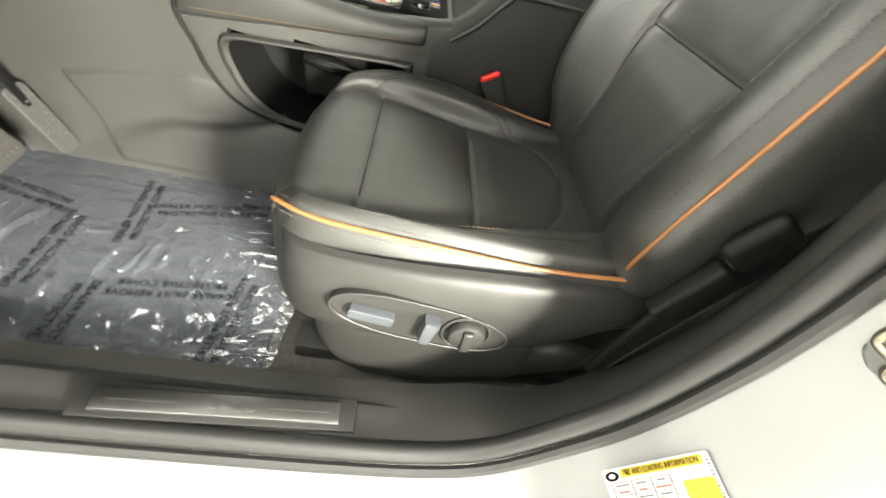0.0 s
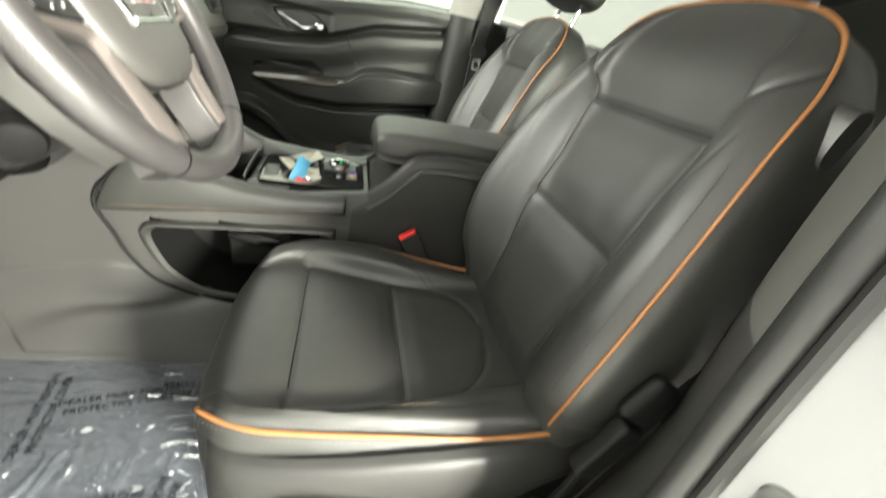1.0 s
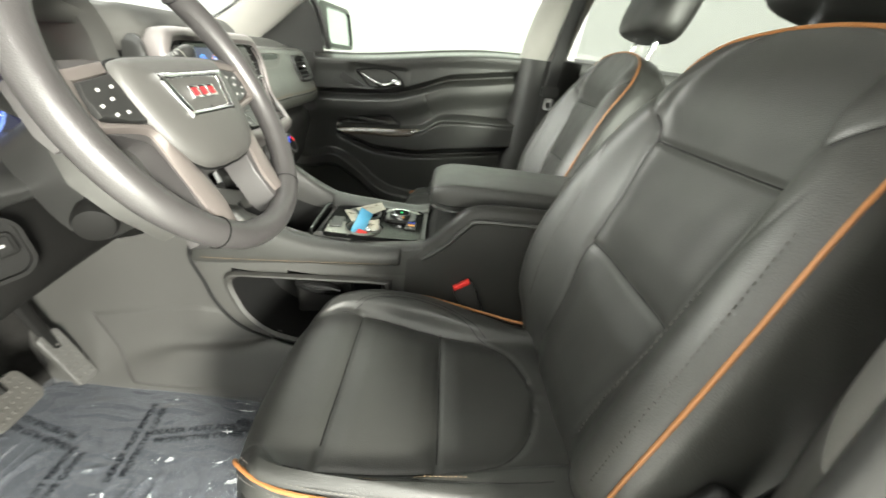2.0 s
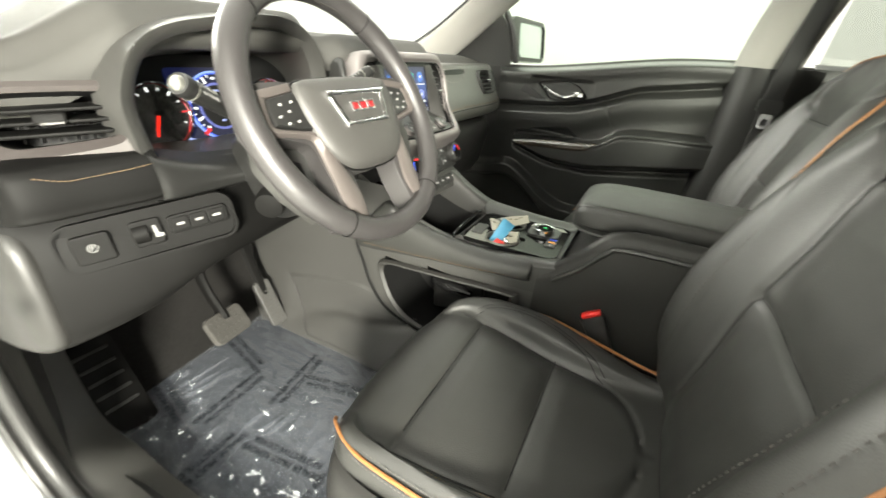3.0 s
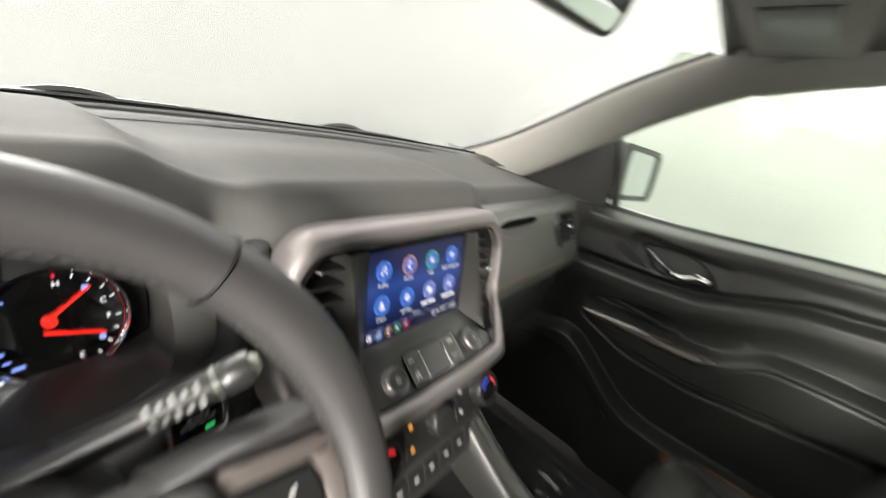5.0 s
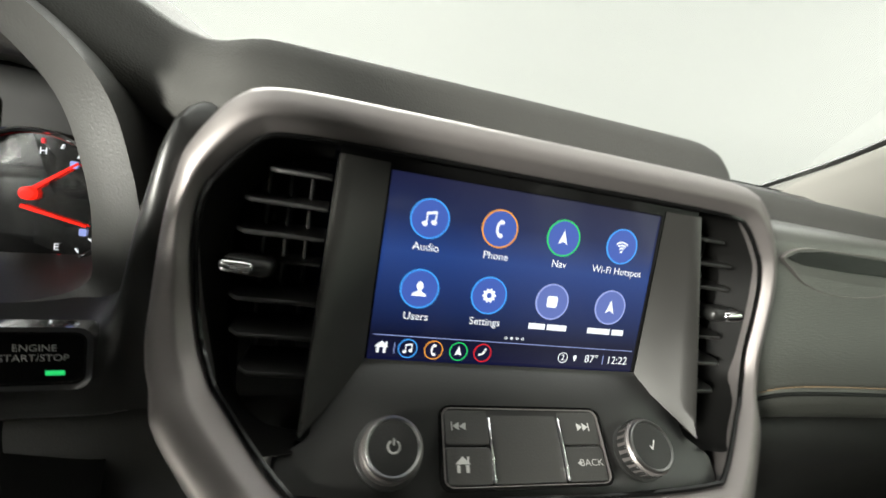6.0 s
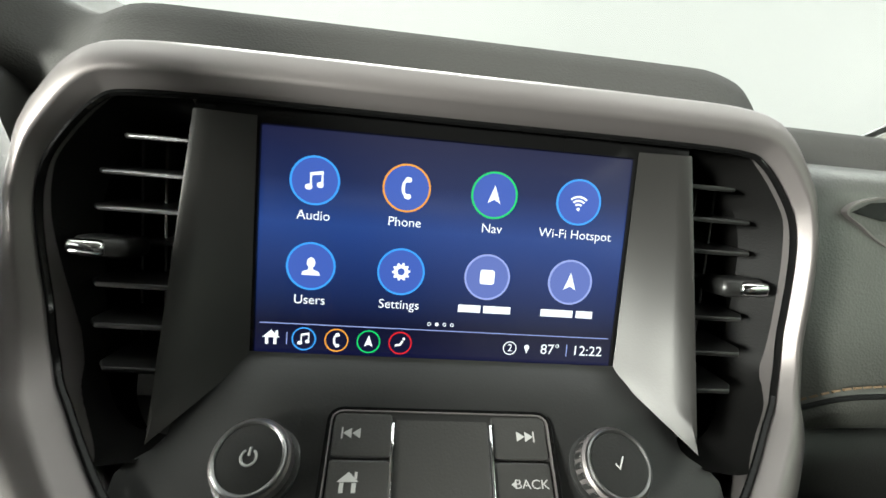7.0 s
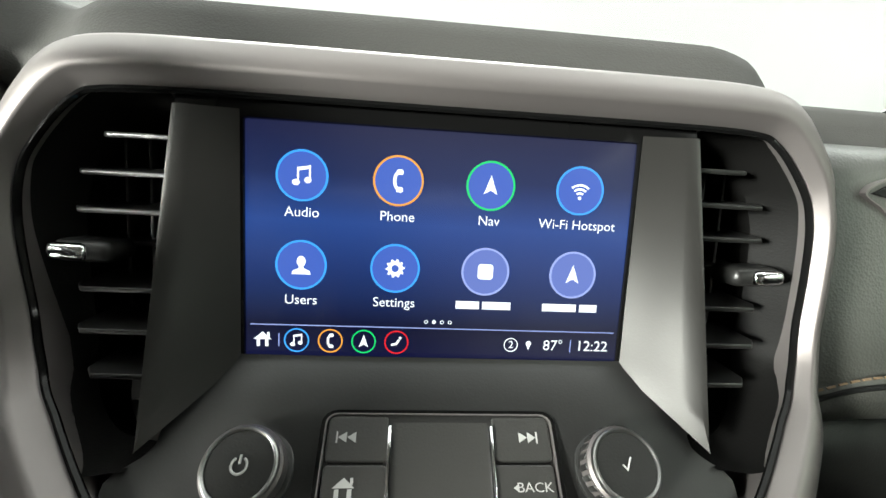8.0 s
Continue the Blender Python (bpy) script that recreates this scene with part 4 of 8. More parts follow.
def build_dash():
    # upper skin, rolled over its front edge
    bm = bmesh.new()
    rows = []
    for i in range(181):
        x = -0.725 + 1.445 * i / 180
        y0 = lip(x)
        yb = 1.045 - 0.13 * (x / 0.7) ** 2
        row = []
        for j in range(41):
            f = j / 40
            y = y0 + (yb - y0) * f
            z = dash_top(x, y) - 0.030 * (1 - sm(0, 0.05, y - y0)) ** 2 + 0.006 * bell(y - y0 - 0.02, 0.02) - 0.008 * sm(0.95, 1.0, f)
            row.append((x, y, z))
        z0 = row[0][2]
        dr = 0.022 * sm(-0.50, -0.58, x)
        rows.append([(x, y0 + 0.05, z0 - 0.035 - dr), (x, y0 + 0.012, z0 - 0.030 - dr), (x, y0 - 0.002, z0 - 0.014 - 0.5 * dr)] + row)
    grid(bm, rows)
    part("top_pad", bm, PADTOP, DASH, "soft black dashboard top pad", sharp=60)
    # defroster slot and corner speaker grille
    bm = bmesh.new()
    for z in (0.0, -0.004):
        grid(bm, [[(x, y - 0.13 * (x / 0.7) ** 2, dash_top(x, y - 0.13 * (x / 0.7) ** 2) + 0.0012 + z) for y in (0.985, 0.992, 1.000, 1.007)] for x in [-0.30 + 0.70 * i / 40 for i in range(41)]])
    part("defroster_slot", bm, KNEE, DASH)
    bm = bmesh.new()
    tube(bm, [(x, 1.045 - 0.13 * (x / 0.7) ** 2, dash_top(x, 1.045 - 0.13 * (x / 0.7) ** 2) - 0.004) for x in [-0.70 + 1.40 * i / 40 for i in range(41)]], 0.008, 8)
    part("screen_seal", bm, RUBBER, DASH)
    bm = bmesh.new()
    slab(bm, rrect(0.085, 0.030, 0.014, 8), -0.014, 0.0022, mtx((-0.640, 0.83, dash_top(-0.640, 0.83) + 0.001), (1, 0.1, -0.03), (0, 1, 0.02)), 0.0005)
    part("corner_grille", bm, PADTOP, DASH)

    # main carrier behind everything: from under the pad to the knees
    for x0, x1, name in ((-0.60, -0.23, "column_carrier"), (-0.23, 0.19, "stack_carrier")):
        bm = bmesh.new()
        loft(bm, [[(x, 0.80, 0.70), (x, 0.775, 0.62), (x, 0.72, 0.53), (x, 0.70, 0.45), (x, 0.78, 0.36)] for x in (x0, (x0 + x1) / 2, x1)], 20, 10)
        part(name, bm, BLACKPLASTIC, DASH)

    # passenger side: padded panel with an inlaid strip, then the glove box
    bm = bmesh.new()
    secs = []
    for x, c, d in ((0.165, 0.012, -0.034), (0.20, 0.006, -0.030), (0.225, 0.002, -0.014), (0.26, 0.0, -0.003), (0.35, 0.0, 0.0), (0.50, 0.0, 0.0), (0.60, 0.004, 0.0), (0.68, 0.012, 0.0), (0.735, 0.03, 0.004)):
        secs.append([(x, 0.715 + c, 0.704), (x, 0.676 + c, 0.702), (x, 0.662 + c, 0.693), (x, 0.655 + c, 0.678), (x, 0.640 + c, 0.640), (x, 0.622 + c, 0.604 + d * 0.6), (x, 0.613 + c, 0.584 + d), (x, 0.6095 + c, 0.5775 + d), (x, 0.6075 + c, 0.568 + d), (x, 0.613 + c, 0.552 + d * 0.7), (x, 0.632 + c, 0.541 + d * 0.5), (x, 0.70 + c, 0.535)])
    loft(bm, secs, 130, 120)
    V = mtx((0.576, 0.643, 0.650), (1, 0.04, 0.02), (0, 0.40, 0.9))
    to_vent = V.inverted()

    def in_vent(f):
        q = to_vent @ f.calc_center_median()
        return abs(q.x) < 0.052 and abs(q.y) < 0.032 and abs(q.z) < 0.03

    bmesh.ops.delete(bm, geom=[f for f in bm.faces if in_vent(f)], context="FACES")
    part("passenger_pad", bm, PADLEATHER, DASH, "stitched black leather dashboard pad")
    edge = [(0.185, 0.6195, 0.548), (0.205, 0.6150, 0.551), (0.225, 0.6115, 0.565), (0.26, 0.6085, 0.5765), (0.35, 0.6080, 0.5795), (0.50, 0.6080, 0.5795), (0.60, 0.612, 0.5795), (0.70, 0.628, 0.5805)]
    bm = bmesh.new()
    tube(bm, spline(edge, 80), 0.0016, 6)
    part("pad_welt", bm, DARK, DASH)
    bm = bmesh.new()
    stitches(bm, spline([(x, y - 0.0005, z + 0.0075) for x, y, z in edge], 80), 0.0062, 0.0042, 0.0009)
    tagged(part("stitching", bm, THREAD, DASH), kind="stuff")
    # inlaid strip: a satin line round a paler field, a black band giving the recess's shade
    M = mtx((0.33, 0.6527, 0.674), (1, 0, 0), (0, 0.24, 0.97))
    strip = [(-0.081, 0.005), (-0.068, 0.0135), (-0.035, 0.0175), (0.065, 0.0185), (0.082, 0.0135), (0.078, 0.004), (0.060, -0.012), (0.030, -0.020), (-0.020, -0.0215), (-0.052, -0.014), (-0.070, -0.003)]
    ringed = [(p.x, p.y) for p in spline([(a, b, 0) for a, b in strip], 60, True)]
    bm = bmesh.new()
    ring(bm, ringed, [(a * 0.982, b * 0.93) for a, b in ringed], -0.008, 0.0022, M)
    inlay = part("strip_bead", bm, SATIN, DASH, "thin satin line round the dash inlay")
    bm = bmesh.new()
    slab(bm, [(a * 0.984, b * 0.935) for a, b in ringed], -0.006, 0.0004, M)
    part("strip_field", bm, PADLEATHER, inlay)
    bm = bmesh.new()
    slab(bm, [(-0.076, 0.0048), (-0.055, 0.0010), (0.0, 0.0006), (0.060, 0.0020), (0.076, 0.0065), (0.074, 0.0120), (0.060, 0.0160), (-0.035, 0.0152), (-0.064, 0.0115)], 0.0, 0.0014, M, 0.0005)
    part("strip_shade", bm, PIANO, inlay)
    bm = bmesh.new()
    loft(bm, [[(x, 0.68, 0.518), (x, 0.655 + c, 0.505), (x, 0.640 + c, 0.47), (x, 0.655 + c, 0.40), (x, 0.70, 0.31), (x, 0.78, 0.26), (x, 0.95, 0.22)] for x, c in ((0.13, 0.03), (0.2, 0.0), (0.4, 0), (0.6, 0.0), (0.72, 0.02))], 40, 20)
    part("glove_box", bm, SOFT, DASH, "dark glove box front")
    bm = bmesh.new()
    loft(bm, [[(0.715, 0.64, z), (0.712, 0.75, z), (0.705, 0.9, z)] for z in (0.5, 0.6, 0.70)], 8, 6)
    part("end_cap", bm, SOFT, DASH)

    # air vent at the far end of the pad
    bm = bmesh.new()
    hole = [(-0.050, 0.030), (0.030, 0.030), (0.046, 0.022), (0.052, 0.004), (0.046, -0.018), (0.030, -0.030), (-0.028, -0.030), (-0.042, -0.020)]
    wide = [(-0.060, 0.038), (0.060, 0.038), (0.082, 0.028), (0.090, 0.004), (0.084, -0.026), (0.066, -0.040), (-0.034, -0.040), (-0.052, -0.026)]
    A, B = ([(p.x, p.y) for p in spline([(a, b, 0) for a, b in o], 48, True)] for o in (wide, hole))
    grid(bm, [[V @ Vector((a[0], a[1], -0.004)), V @ Vector((a[0] * 0.97, a[1] * 0.96, 0.004)), V @ Vector((a[0] * 0.5 + b[0] * 0.5, a[1] * 0.5 + b[1] * 0.5, 0.007)), V @ Vector((b[0], b[1], 0.003)), V @ Vector((b[0] * 0.96, b[1] * 0.95, -0.03))] for a, b in zip(A, B)], False, True)
    v = part("end_vent", bm, SATINBLACK, DASH, "black D-shaped end air vent")
    bm = bmesh.new()
    slab(bm, B, -0.034, -0.028, V)
    part("vent_back", bm, DARK, v)
    for i in range(4):
        bm = bmesh.new()
        rbox(bm, (0.092 - 0.008 * abs(i - 1.5), 0.0030, 0.018), 0.0010, V @ pose(0.001, -0.020 + 0.0135 * i, -0.006, 18))
        part("vane", bm, BLACKPLASTIC, v)
    bm = bmesh.new()
    rbox(bm, (0.016, 0.008, 0.014), 0.002, V @ pose(0.018, 0.002, 0.004))
    part("vent_tab", bm, CHROME, v)


build_dash()


def centre_stack():
    """The display, its satin bezel, the tall vents, knobs and buttons."""
    T = thing("centre_stack", "dash centre with lit display and satin bezel", "infotainment unit", (0, 0.65, 0.5))
    S = mtx((0, 0.608, 0.649), (1, 0, 0), (0, 0.227, 0.974))
    P0, D = Vector((0, 0.594, 0.5975)), Vector((0, -0.825, -0.565))
    NN = Vector((0, -0.565, 0.825))

    def face(u, s, w=0.0):
        """A place on the stack's face: upright above, folding out below the display."""
        if s >= -0.048:
            return S @ Vector((u, s, w))
        if s >= -0.062:
            f = (s + 0.048) / -0.014
            return (S @ Vector((u, -0.048 - 0.003 * f, w))).lerp(P0 + Vector((u, 0, 0)) + D * 0.003 + NN * w, f)
        return P0 + Vector((u, 0, 0)) + D * (-0.059 - s) + NN * w

    def soft_face(u, s, w=0.0):
        """The same face with the fold rounded off, for the bezel."""
        if -0.085 < s < -0.027:
            f = (-0.027 - s) / 0.058
            a, b, c = face(u, -0.027, w), face(u, -0.085, w), face(u, -0.055, w)
            return a * (1 - f) ** 2 + c * (2 * f * (1 - f)) + b * f ** 2
        return face(u, s, w)

    # bezel: profile lines round one loop
    loop = [(0.0, 0.0615), (-0.09, 0.0615), (-0.138, 0.0605), (-0.153, 0.0555), (-0.168, 0.038), (-0.1745, 0.023), (-0.1765, 0.0), (-0.1750, -0.04), (-0.170, -0.062), (-0.160, -0.082), (-0.129, -0.118), (-0.114, -0.124), (-0.06, -0.127)]
    loop = [(u + 0.006 * sm(0.02, -0.07, s) * sm(-0.05, -0.13, u), s) for u, s in loop] + [(0.0, -0.127)] + [(-u, s) for u, s in loop[:0:-1]]
    bm = bmesh.new()
    L = spline([(u, s, 0) for u, s in loop], 160, True)
    rows = []
    for i, p in enumerate(L):
        t = (L[(i + 1) % 160] - L[i - 1]).normalized()
        nr = Vector((-t.y, t.x, 0))
        if nr.dot(p - Vector((0, -0.02, 0))) < 0:
            nr = -nr
        wide = 0.66 + 0.36 * sm(0.25, 0.9, abs(nr.y)) + 0.45 * sm(0.02, -0.06, p.y) * sm(-0.06, -0.14, p.x) * sm(0.9, 0.5, abs(nr.y))
        rows.append([soft_face(*(p + nr * (o * wide)).xy, w) for o, w in ((-0.001, -0.030), (-0.001, 0.002), (0.0003, 0.0042), (0.0035, 0.0062), (0.0068, 0.0090), (0.0080, 0.0096), (0.0095, 0.0096), (0.0140, 0.0082), (0.0190, 0.0050), (0.0218, 0.000), (0.0228, -0.008), (0.023, -0.040))])
    grid(bm, rows, False, True)
    part("bezel", bm, SATIN, T, "smoked satin metal bezel", sharp=50)
    bm = bmesh.new()
    tube(bm, [soft_face(p.x * 0.992, p.y * 0.992 if p.y > 0 else p.y * 0.993, 0.005) for p in L], 0.0015, 6, True)
    part("inner_bead", bm, PIANO, T)

    # dark field behind, display bezel and lower panel
    bm = bmesh.new()
    slab(bm, rrect(0.38, 0.17, 0.02), -0.050, -0.045, S @ pose(0, -0.012, 0))
    part("vent_backing", bm, DARK, T)
    bm = bmesh.new()
    ring(bm, rrect(0.229, 0.124, 0.003, 3, 0, 0.000), rrect(0.1745, 0.1060, 0.001, 3), -0.006, 0.0015, S)
    part("display_surround", bm, PIANO, T)
    bm = bmesh.new()
    rows = []
    for j in range(25):
        s = -0.052 - 0.074 * j / 24
        e = 0.112 if s > -0.062 else 0.112 + 0.014 * sm(-0.094, -0.108, s) - 0.002 * sm(-0.108, -0.124, s)
        rows.append([face(-e + 2 * e * i / 40, s, -0.0005 + 0.004 * sm(0.05, 0, abs(s + 0.075)) * sm(1, 0.6, abs(2 * i / 40 - 1))) for i in range(41)])
    grid(bm, rows)
    part("lower_panel", bm, SATINBLACK, T, "charcoal control panel")
    # wedge-shaped fins beside the display
    for k in (-1, 1):
        bm = bmesh.new()
        top_in, bot_in = S @ Vector((k * 0.0885, 0.056, 0.002)), S @ Vector((k * 0.0885, -0.0545, 0.002))
        top_out, bot_out = S @ Vector((k * 0.1140, 0.056, 0.0055)), S @ Vector((k * 0.117, -0.0795, 0.0315))
        rows = []
        for j in range(21):
            f = j / 20
            a = top_in.lerp(bot_in, min(1, f * 1.15)) if f < 0.87 else bot_in.lerp(bot_out, (f - 0.87) / 0.13 * 0.9)
            b = top_out.lerp(bot_out, f)
            back = S @ Vector((k * (0.1155 + 0.003 * f), 0.056 - 0.135 * f, -0.04))
            mid = a.lerp(b, 0.90) + (S.to_3x3() @ Vector((0, 0, 0.0006)))
            rows.append([a, a.lerp(b, 0.35), a.lerp(b, 0.7), mid, b + S.to_3x3() @ Vector((0, 0, -0.0008)), b.lerp(back, 0.06) + S.to_3x3() @ Vector((k * 0.0008, 0, 0)), back])
        grid(bm, rows)
        part("side_fin", bm, FIN, T, "smooth satin black fin beside the display")
    # tall vents, their throats in the shade-darkened plastic
    for k in (-1, 1):
        bm = bmesh.new()
        rows = []
        outer = [(0.116, 0.0605), (0.136, 0.0605), (0.154, 0.0550), (0.169, 0.038), (0.1765, 0.022), (0.1785, 0.0), (0.177, -0.04), (0.172, -0.062), (0.162, -0.082), (0.142, -0.104), (0.119, -0.104)]
        inn = [(0.118, 0.054), (0.130, 0.054), (0.143, 0.049), (0.156, 0.034), (0.1620, 0.018), (0.1635, 0.0), (0.1620, -0.036), (0.158, -0.057), (0.149, -0.074), (0.136, -0.086), (0.119, -0.090)]
        for o, i2 in zip(spline([(a, b, 0) for a, b in outer], 48), spline([(a, b, 0) for a, b in inn], 48)):
            rows.append([face(k * o.x, o.y, 0.002), face(k * (o.x * 0.6 + i2.x * 0.4), o.y * 0.6 + i2.y * 0.4, -0.006), face(k * i2.x, i2.y, -0.016), face(k * i2.x, i2.y, -0.045)])
        grid(bm, rows)
        v = part("tall_vent", bm, KNEE, T, "tall black air vent")
        for j, s in enumerate((0.0425, 0.0265, 0.0105, -0.0065, -0.0235, -0.0405, -0.058)):
            u1 = 0.1595 - 0.013 * sm(0.02, 0.045, s) - 0.010 * sm(-0.03, -0.06, s)
            u0 = 0.117 + (0.018 if j == 3 else 0)
            bm = bmesh.new()
            w0 = 0.0 - 0.3 * min(0, s + 0.02)
            out = [(u0, -0.030), (u1, -0.030), (u1 + 0.001, -0.006), (u1 - 0.004, 0.0), (u0, 0.001)] if j != 3 else [(0.118, -0.030), (u1, -0.030), (u1, -0.014), (0.118, -0.013)]
            lo = [bm.verts.new(S @ Vector((k * a, s - 0.0012 - 0.10 * b, b + w0))) for a, b in out]
            hi = [bm.verts.new(S @ Vector((k * a, s + 0.0012 - 0.10 * b, b + w0))) for a, b in out]
            n = len(out)
            bm.faces.new(lo)
            bm.faces.new(hi[::-1])
            for q in range(n):
                bm.faces.new((lo[q], lo[(q + 1) % n], hi[(q + 1) % n], hi[q]))
            bmesh.ops.bevel(bm, geom=bm.edges[:], offset=0.0006, segments=1, affect="EDGES")
            part("slat", bm, BLACKPLASTIC, v)
        for j in range(3):
            bm = bmesh.new()
            rbox(bm, (0.0016, 0.104, 0.018), 0.0005, S @ pose(k * (0.127 + 0.011 * j), -0.008, -0.030))
            part("rear_vane", bm, BLACKPLASTIC, v)
        bm = bmesh.new()
        rbox(bm, (0.024, 0.0095, 0.020), 0.004, S @ pose(k * 0.1515, -0.0065, -0.004, 0, 0, k * 2), 3)
        tab = part("vent_tab", bm, BLACKPLASTIC, v)
        bm = bmesh.new()
        rbox(bm, (0.016, 0.0072, 0.010), 0.003, S @ pose(k * 0.1560, -0.0065, 0.0030, 0, 0, k * 2), 3)
        part("tab_cap", bm, CHROME, tab)

    # knobs
    for k in (-1, 1):
        c = face(k * 0.0737, -0.1035)
        F = mtx(c, (1, 0, 0), -D) @ Matrix.Scale(0.665, 4)
        bm = bmesh.new()
        lathe(bm, [(0.0255, 0.0), (0.0255, 0.003), (0.0235, 0.004)], F)
        part("knob_base", bm, BLACKPLASTIC, T)
        bm = bmesh.new()
        lathe(bm, [(0.0225, 0.003), (0.0225, 0.016), (0.0205, 0.0185)], F, 48)
        knob = part("knob", bm, SATIN, T, "ribbed satin metal knob")
        if k > 0:
            for q in range(24):
                a = 2 * math.pi * q / 24
                bm = bmesh.new()
                rbox(bm, (0.0014, 0.0034, 0.010), 0.0004, F @ pose(0.0226 * math.cos(a), 0.0226 * math.sin(a), 0.0095, 0, 0, math.degrees(a)), 1)
                part("rib", bm, BLACKPLASTIC, knob)
        bm = bmesh.new()
        lathe(bm, [(0.0210, 0.0178), (0.0205, 0.0202), (0.0195, 0.0208), (0.0182, 0.0200), (0.0180, 0.0185)], F, 48)
        part("knob_ring", bm, ALU, knob, "polished ring")
        bm = bmesh.new()
        lathe(bm, [(0.0182, 0.0170), (0.0180, 0.0195), (0.0, 0.0198)], F, 48)
        part("knob_cap", bm, BLACKPLASTIC, knob)
        bm = bmesh.new()
        G = F @ pose(0, 0, 0.0203)
        if k < 0:
            tube(bm, [G @ Vector((0.0042 * math.sin(a), 0.0042 * math.cos(a), 0)) for a in [0.55 + (2 * math.pi - 1.1) * i / 20 for i in range(21)]], 0.0005, 5)
            tube(bm, [G @ Vector((0, 0.001, 0)), G @ Vector((0, 0.0055, 0))], 0.0005, 5)
        else:
            tube(bm, [G @ Vector(p) for p in ((-0.0026, 0.0, 0), (-0.0006, -0.003, 0), (0.0032, 0.004, 0))], 0.0004, 5)
        part("knob_mark", bm, WHITEMARK, knob)

    # button block
    B = mtx(face(0.001, -0.1015), (1, 0, 0), -D) @ Matrix.Diagonal((0.93, 0.78, 1, 1))
    bm = bmesh.new()
    ring(bm, rrect(0.1060, 0.0520, 0.007), rrect(0.1020, 0.0480, 0.005), -0.002, 0.0040, B)
    block = part("button_frame", bm, PIANO, T, "gloss black button frame")
    bm = bmesh.new()
    ring(bm, rrect(0.1025, 0.0485, 0.0054), rrect(0.1013, 0.0473, 0.005), -0.001, 0.0044, B)
    part("frame_bead", bm, SATIN, block)
    bm = bmesh.new()
    slab(bm, rrect(0.1020, 0.0480, 0.005), -0.002, 0.0008, B)
    part("frame_field", bm, DARK, block)
    for i, u in enumerate((-0.0365, 0.0365)):
        for j, v2 in enumerate((0.0118, -0.0118)):
            bm = bmesh.new()
            slab(bm, rrect(0.0265, 0.0222, 0.0022), 0, 0.0036, B @ pose(u, v2, 0), 0.0008)
            btn = part("button", bm, GREYPLASTIC, block)
            G = B @ pose(u + (-0.004 if i == 0 else 0.002), v2 + 0.0005, 0.0038)
            bm = bmesh.new()
            sgn = -1 if i == 0 else 1
            if j == 0:
                for q in (0, 1):
                    x = (-0.0032 + 0.0040 * q) * sgn
                    slab(bm, [(x, 0.0026), (x, -0.0026), (x + 0.0038 * sgn, 0)][::sgn], 0, 0.0002, G)
                rbox(bm, (0.0007, 0.0056, 0.0002), 0, G @ pose(0.0050 * sgn, 0, 0.0001))
            elif i == 0:
                slab(bm, [(-0.0046, 0.0004), (0.0046, 0.0004), (0, 0.0050)], 0, 0.0002, G)
                for x in (-0.0026, 0.0026):
                    rbox(bm, (0.0018, 0.0044, 0.0002), 0, G @ pose(x, -0.0022, 0.0001))
                rbox(bm, (0.0012, 0.003, 0.0002), 0, G @ pose(0.0032, 0.0034, 0.0001))
            else:
                slab(bm, [(-0.0078, 0), (-0.0060, 0.0014), (-0.0060, -0.0014)], 0, 0.0002, G)
            part("button_mark", bm, WHITEMARK, btn, smooth=False)
            if i == 1 and j == 1:
                lettering("button_word", "BACK", 0.0062, WHITEMARK, btn, G @ pose(0.0016, 0, 0.0001))
    bm = bmesh.new()
    slab(bm, rrect(0.0440, 0.0462, 0.001), 0, 0.0030, B, 0.0006)
    part("centre_plate", bm, GREYPLASTIC, block)
    for x in (-0.0228, 0.0228):
        bm = bmesh.new()
        rbox(bm, (0.0012, 0.040, 0.003), 0.0004, B @ pose(x, -0.002, 0.0032))
        part("plate_bar", bm, CHROME, block)

    # display with its symbols
    bm = bmesh.new()
    slab(bm, rrect(0.1742, 0.1052, 0.0008, 3), -0.004, 0.0)
    scr = part("display", bm, L_SCREEN, T, "lit blue touch display with app symbols", m=S)
    XS, YS = (-0.0630, -0.0213, 0.0203, 0.0620), (0.0299, -0.0095)
    rings = (L_CYAN, L_AMBER, L_GREEN, L_CYAN, L_CYAN, L_CYAN, L_LINE, L_LINE)
    words = ("Audio", "Phone", "Nav", "Wi-Fi Hotspot", "Users", "Settings", "", "")
    e = 0.00025

    def glyph(n, bm, G, s=1.0):
        def pl(o):
            slab(bm, [(x * s, y * s) for x, y in o], 0, 0.00012, G)
        if n == "note":
            pl([(-0.0024, 0.0038), (0.0040, 0.0050), (0.0040, 0.0034), (-0.0024, 0.0022)])
            pl([(-0.0024, 0.0034), (-0.0015, 0.0034), (-0.0015, -0.0030), (-0.0024, -0.0030)][::-1])
            pl([(0.0031, 0.0044), (0.0040, 0.0044), (0.0040, -0.0018), (0.0031, -0.0018)][::-1])
            pl([(x * 1.2, y) for x, y in disc(0.0015, 14, -0.0024, -0.0032)])
            pl([(x * 1.1, y) for x, y in disc(0.0015, 14, 0.0024, -0.0020)])
        elif n == "phone":
            P = spline([(0.0018, 0.0050, 0), (-0.0012, 0.0030, 0), (-0.0018, 0.0, 0), (-0.0012, -0.0030, 0), (0.0018, -0.0050, 0)], 12)
            for a, b in zip(P, P[1:]):
                d = (b - a).normalized()
                q = Vector((-d.y, d.x, 0)) * 0.0008
                pl([((a + q).x, (a + q).y), ((a - q).x, (a - q).y), ((b - q).x, (b - q).y), ((b + q).x, (b + q).y)])
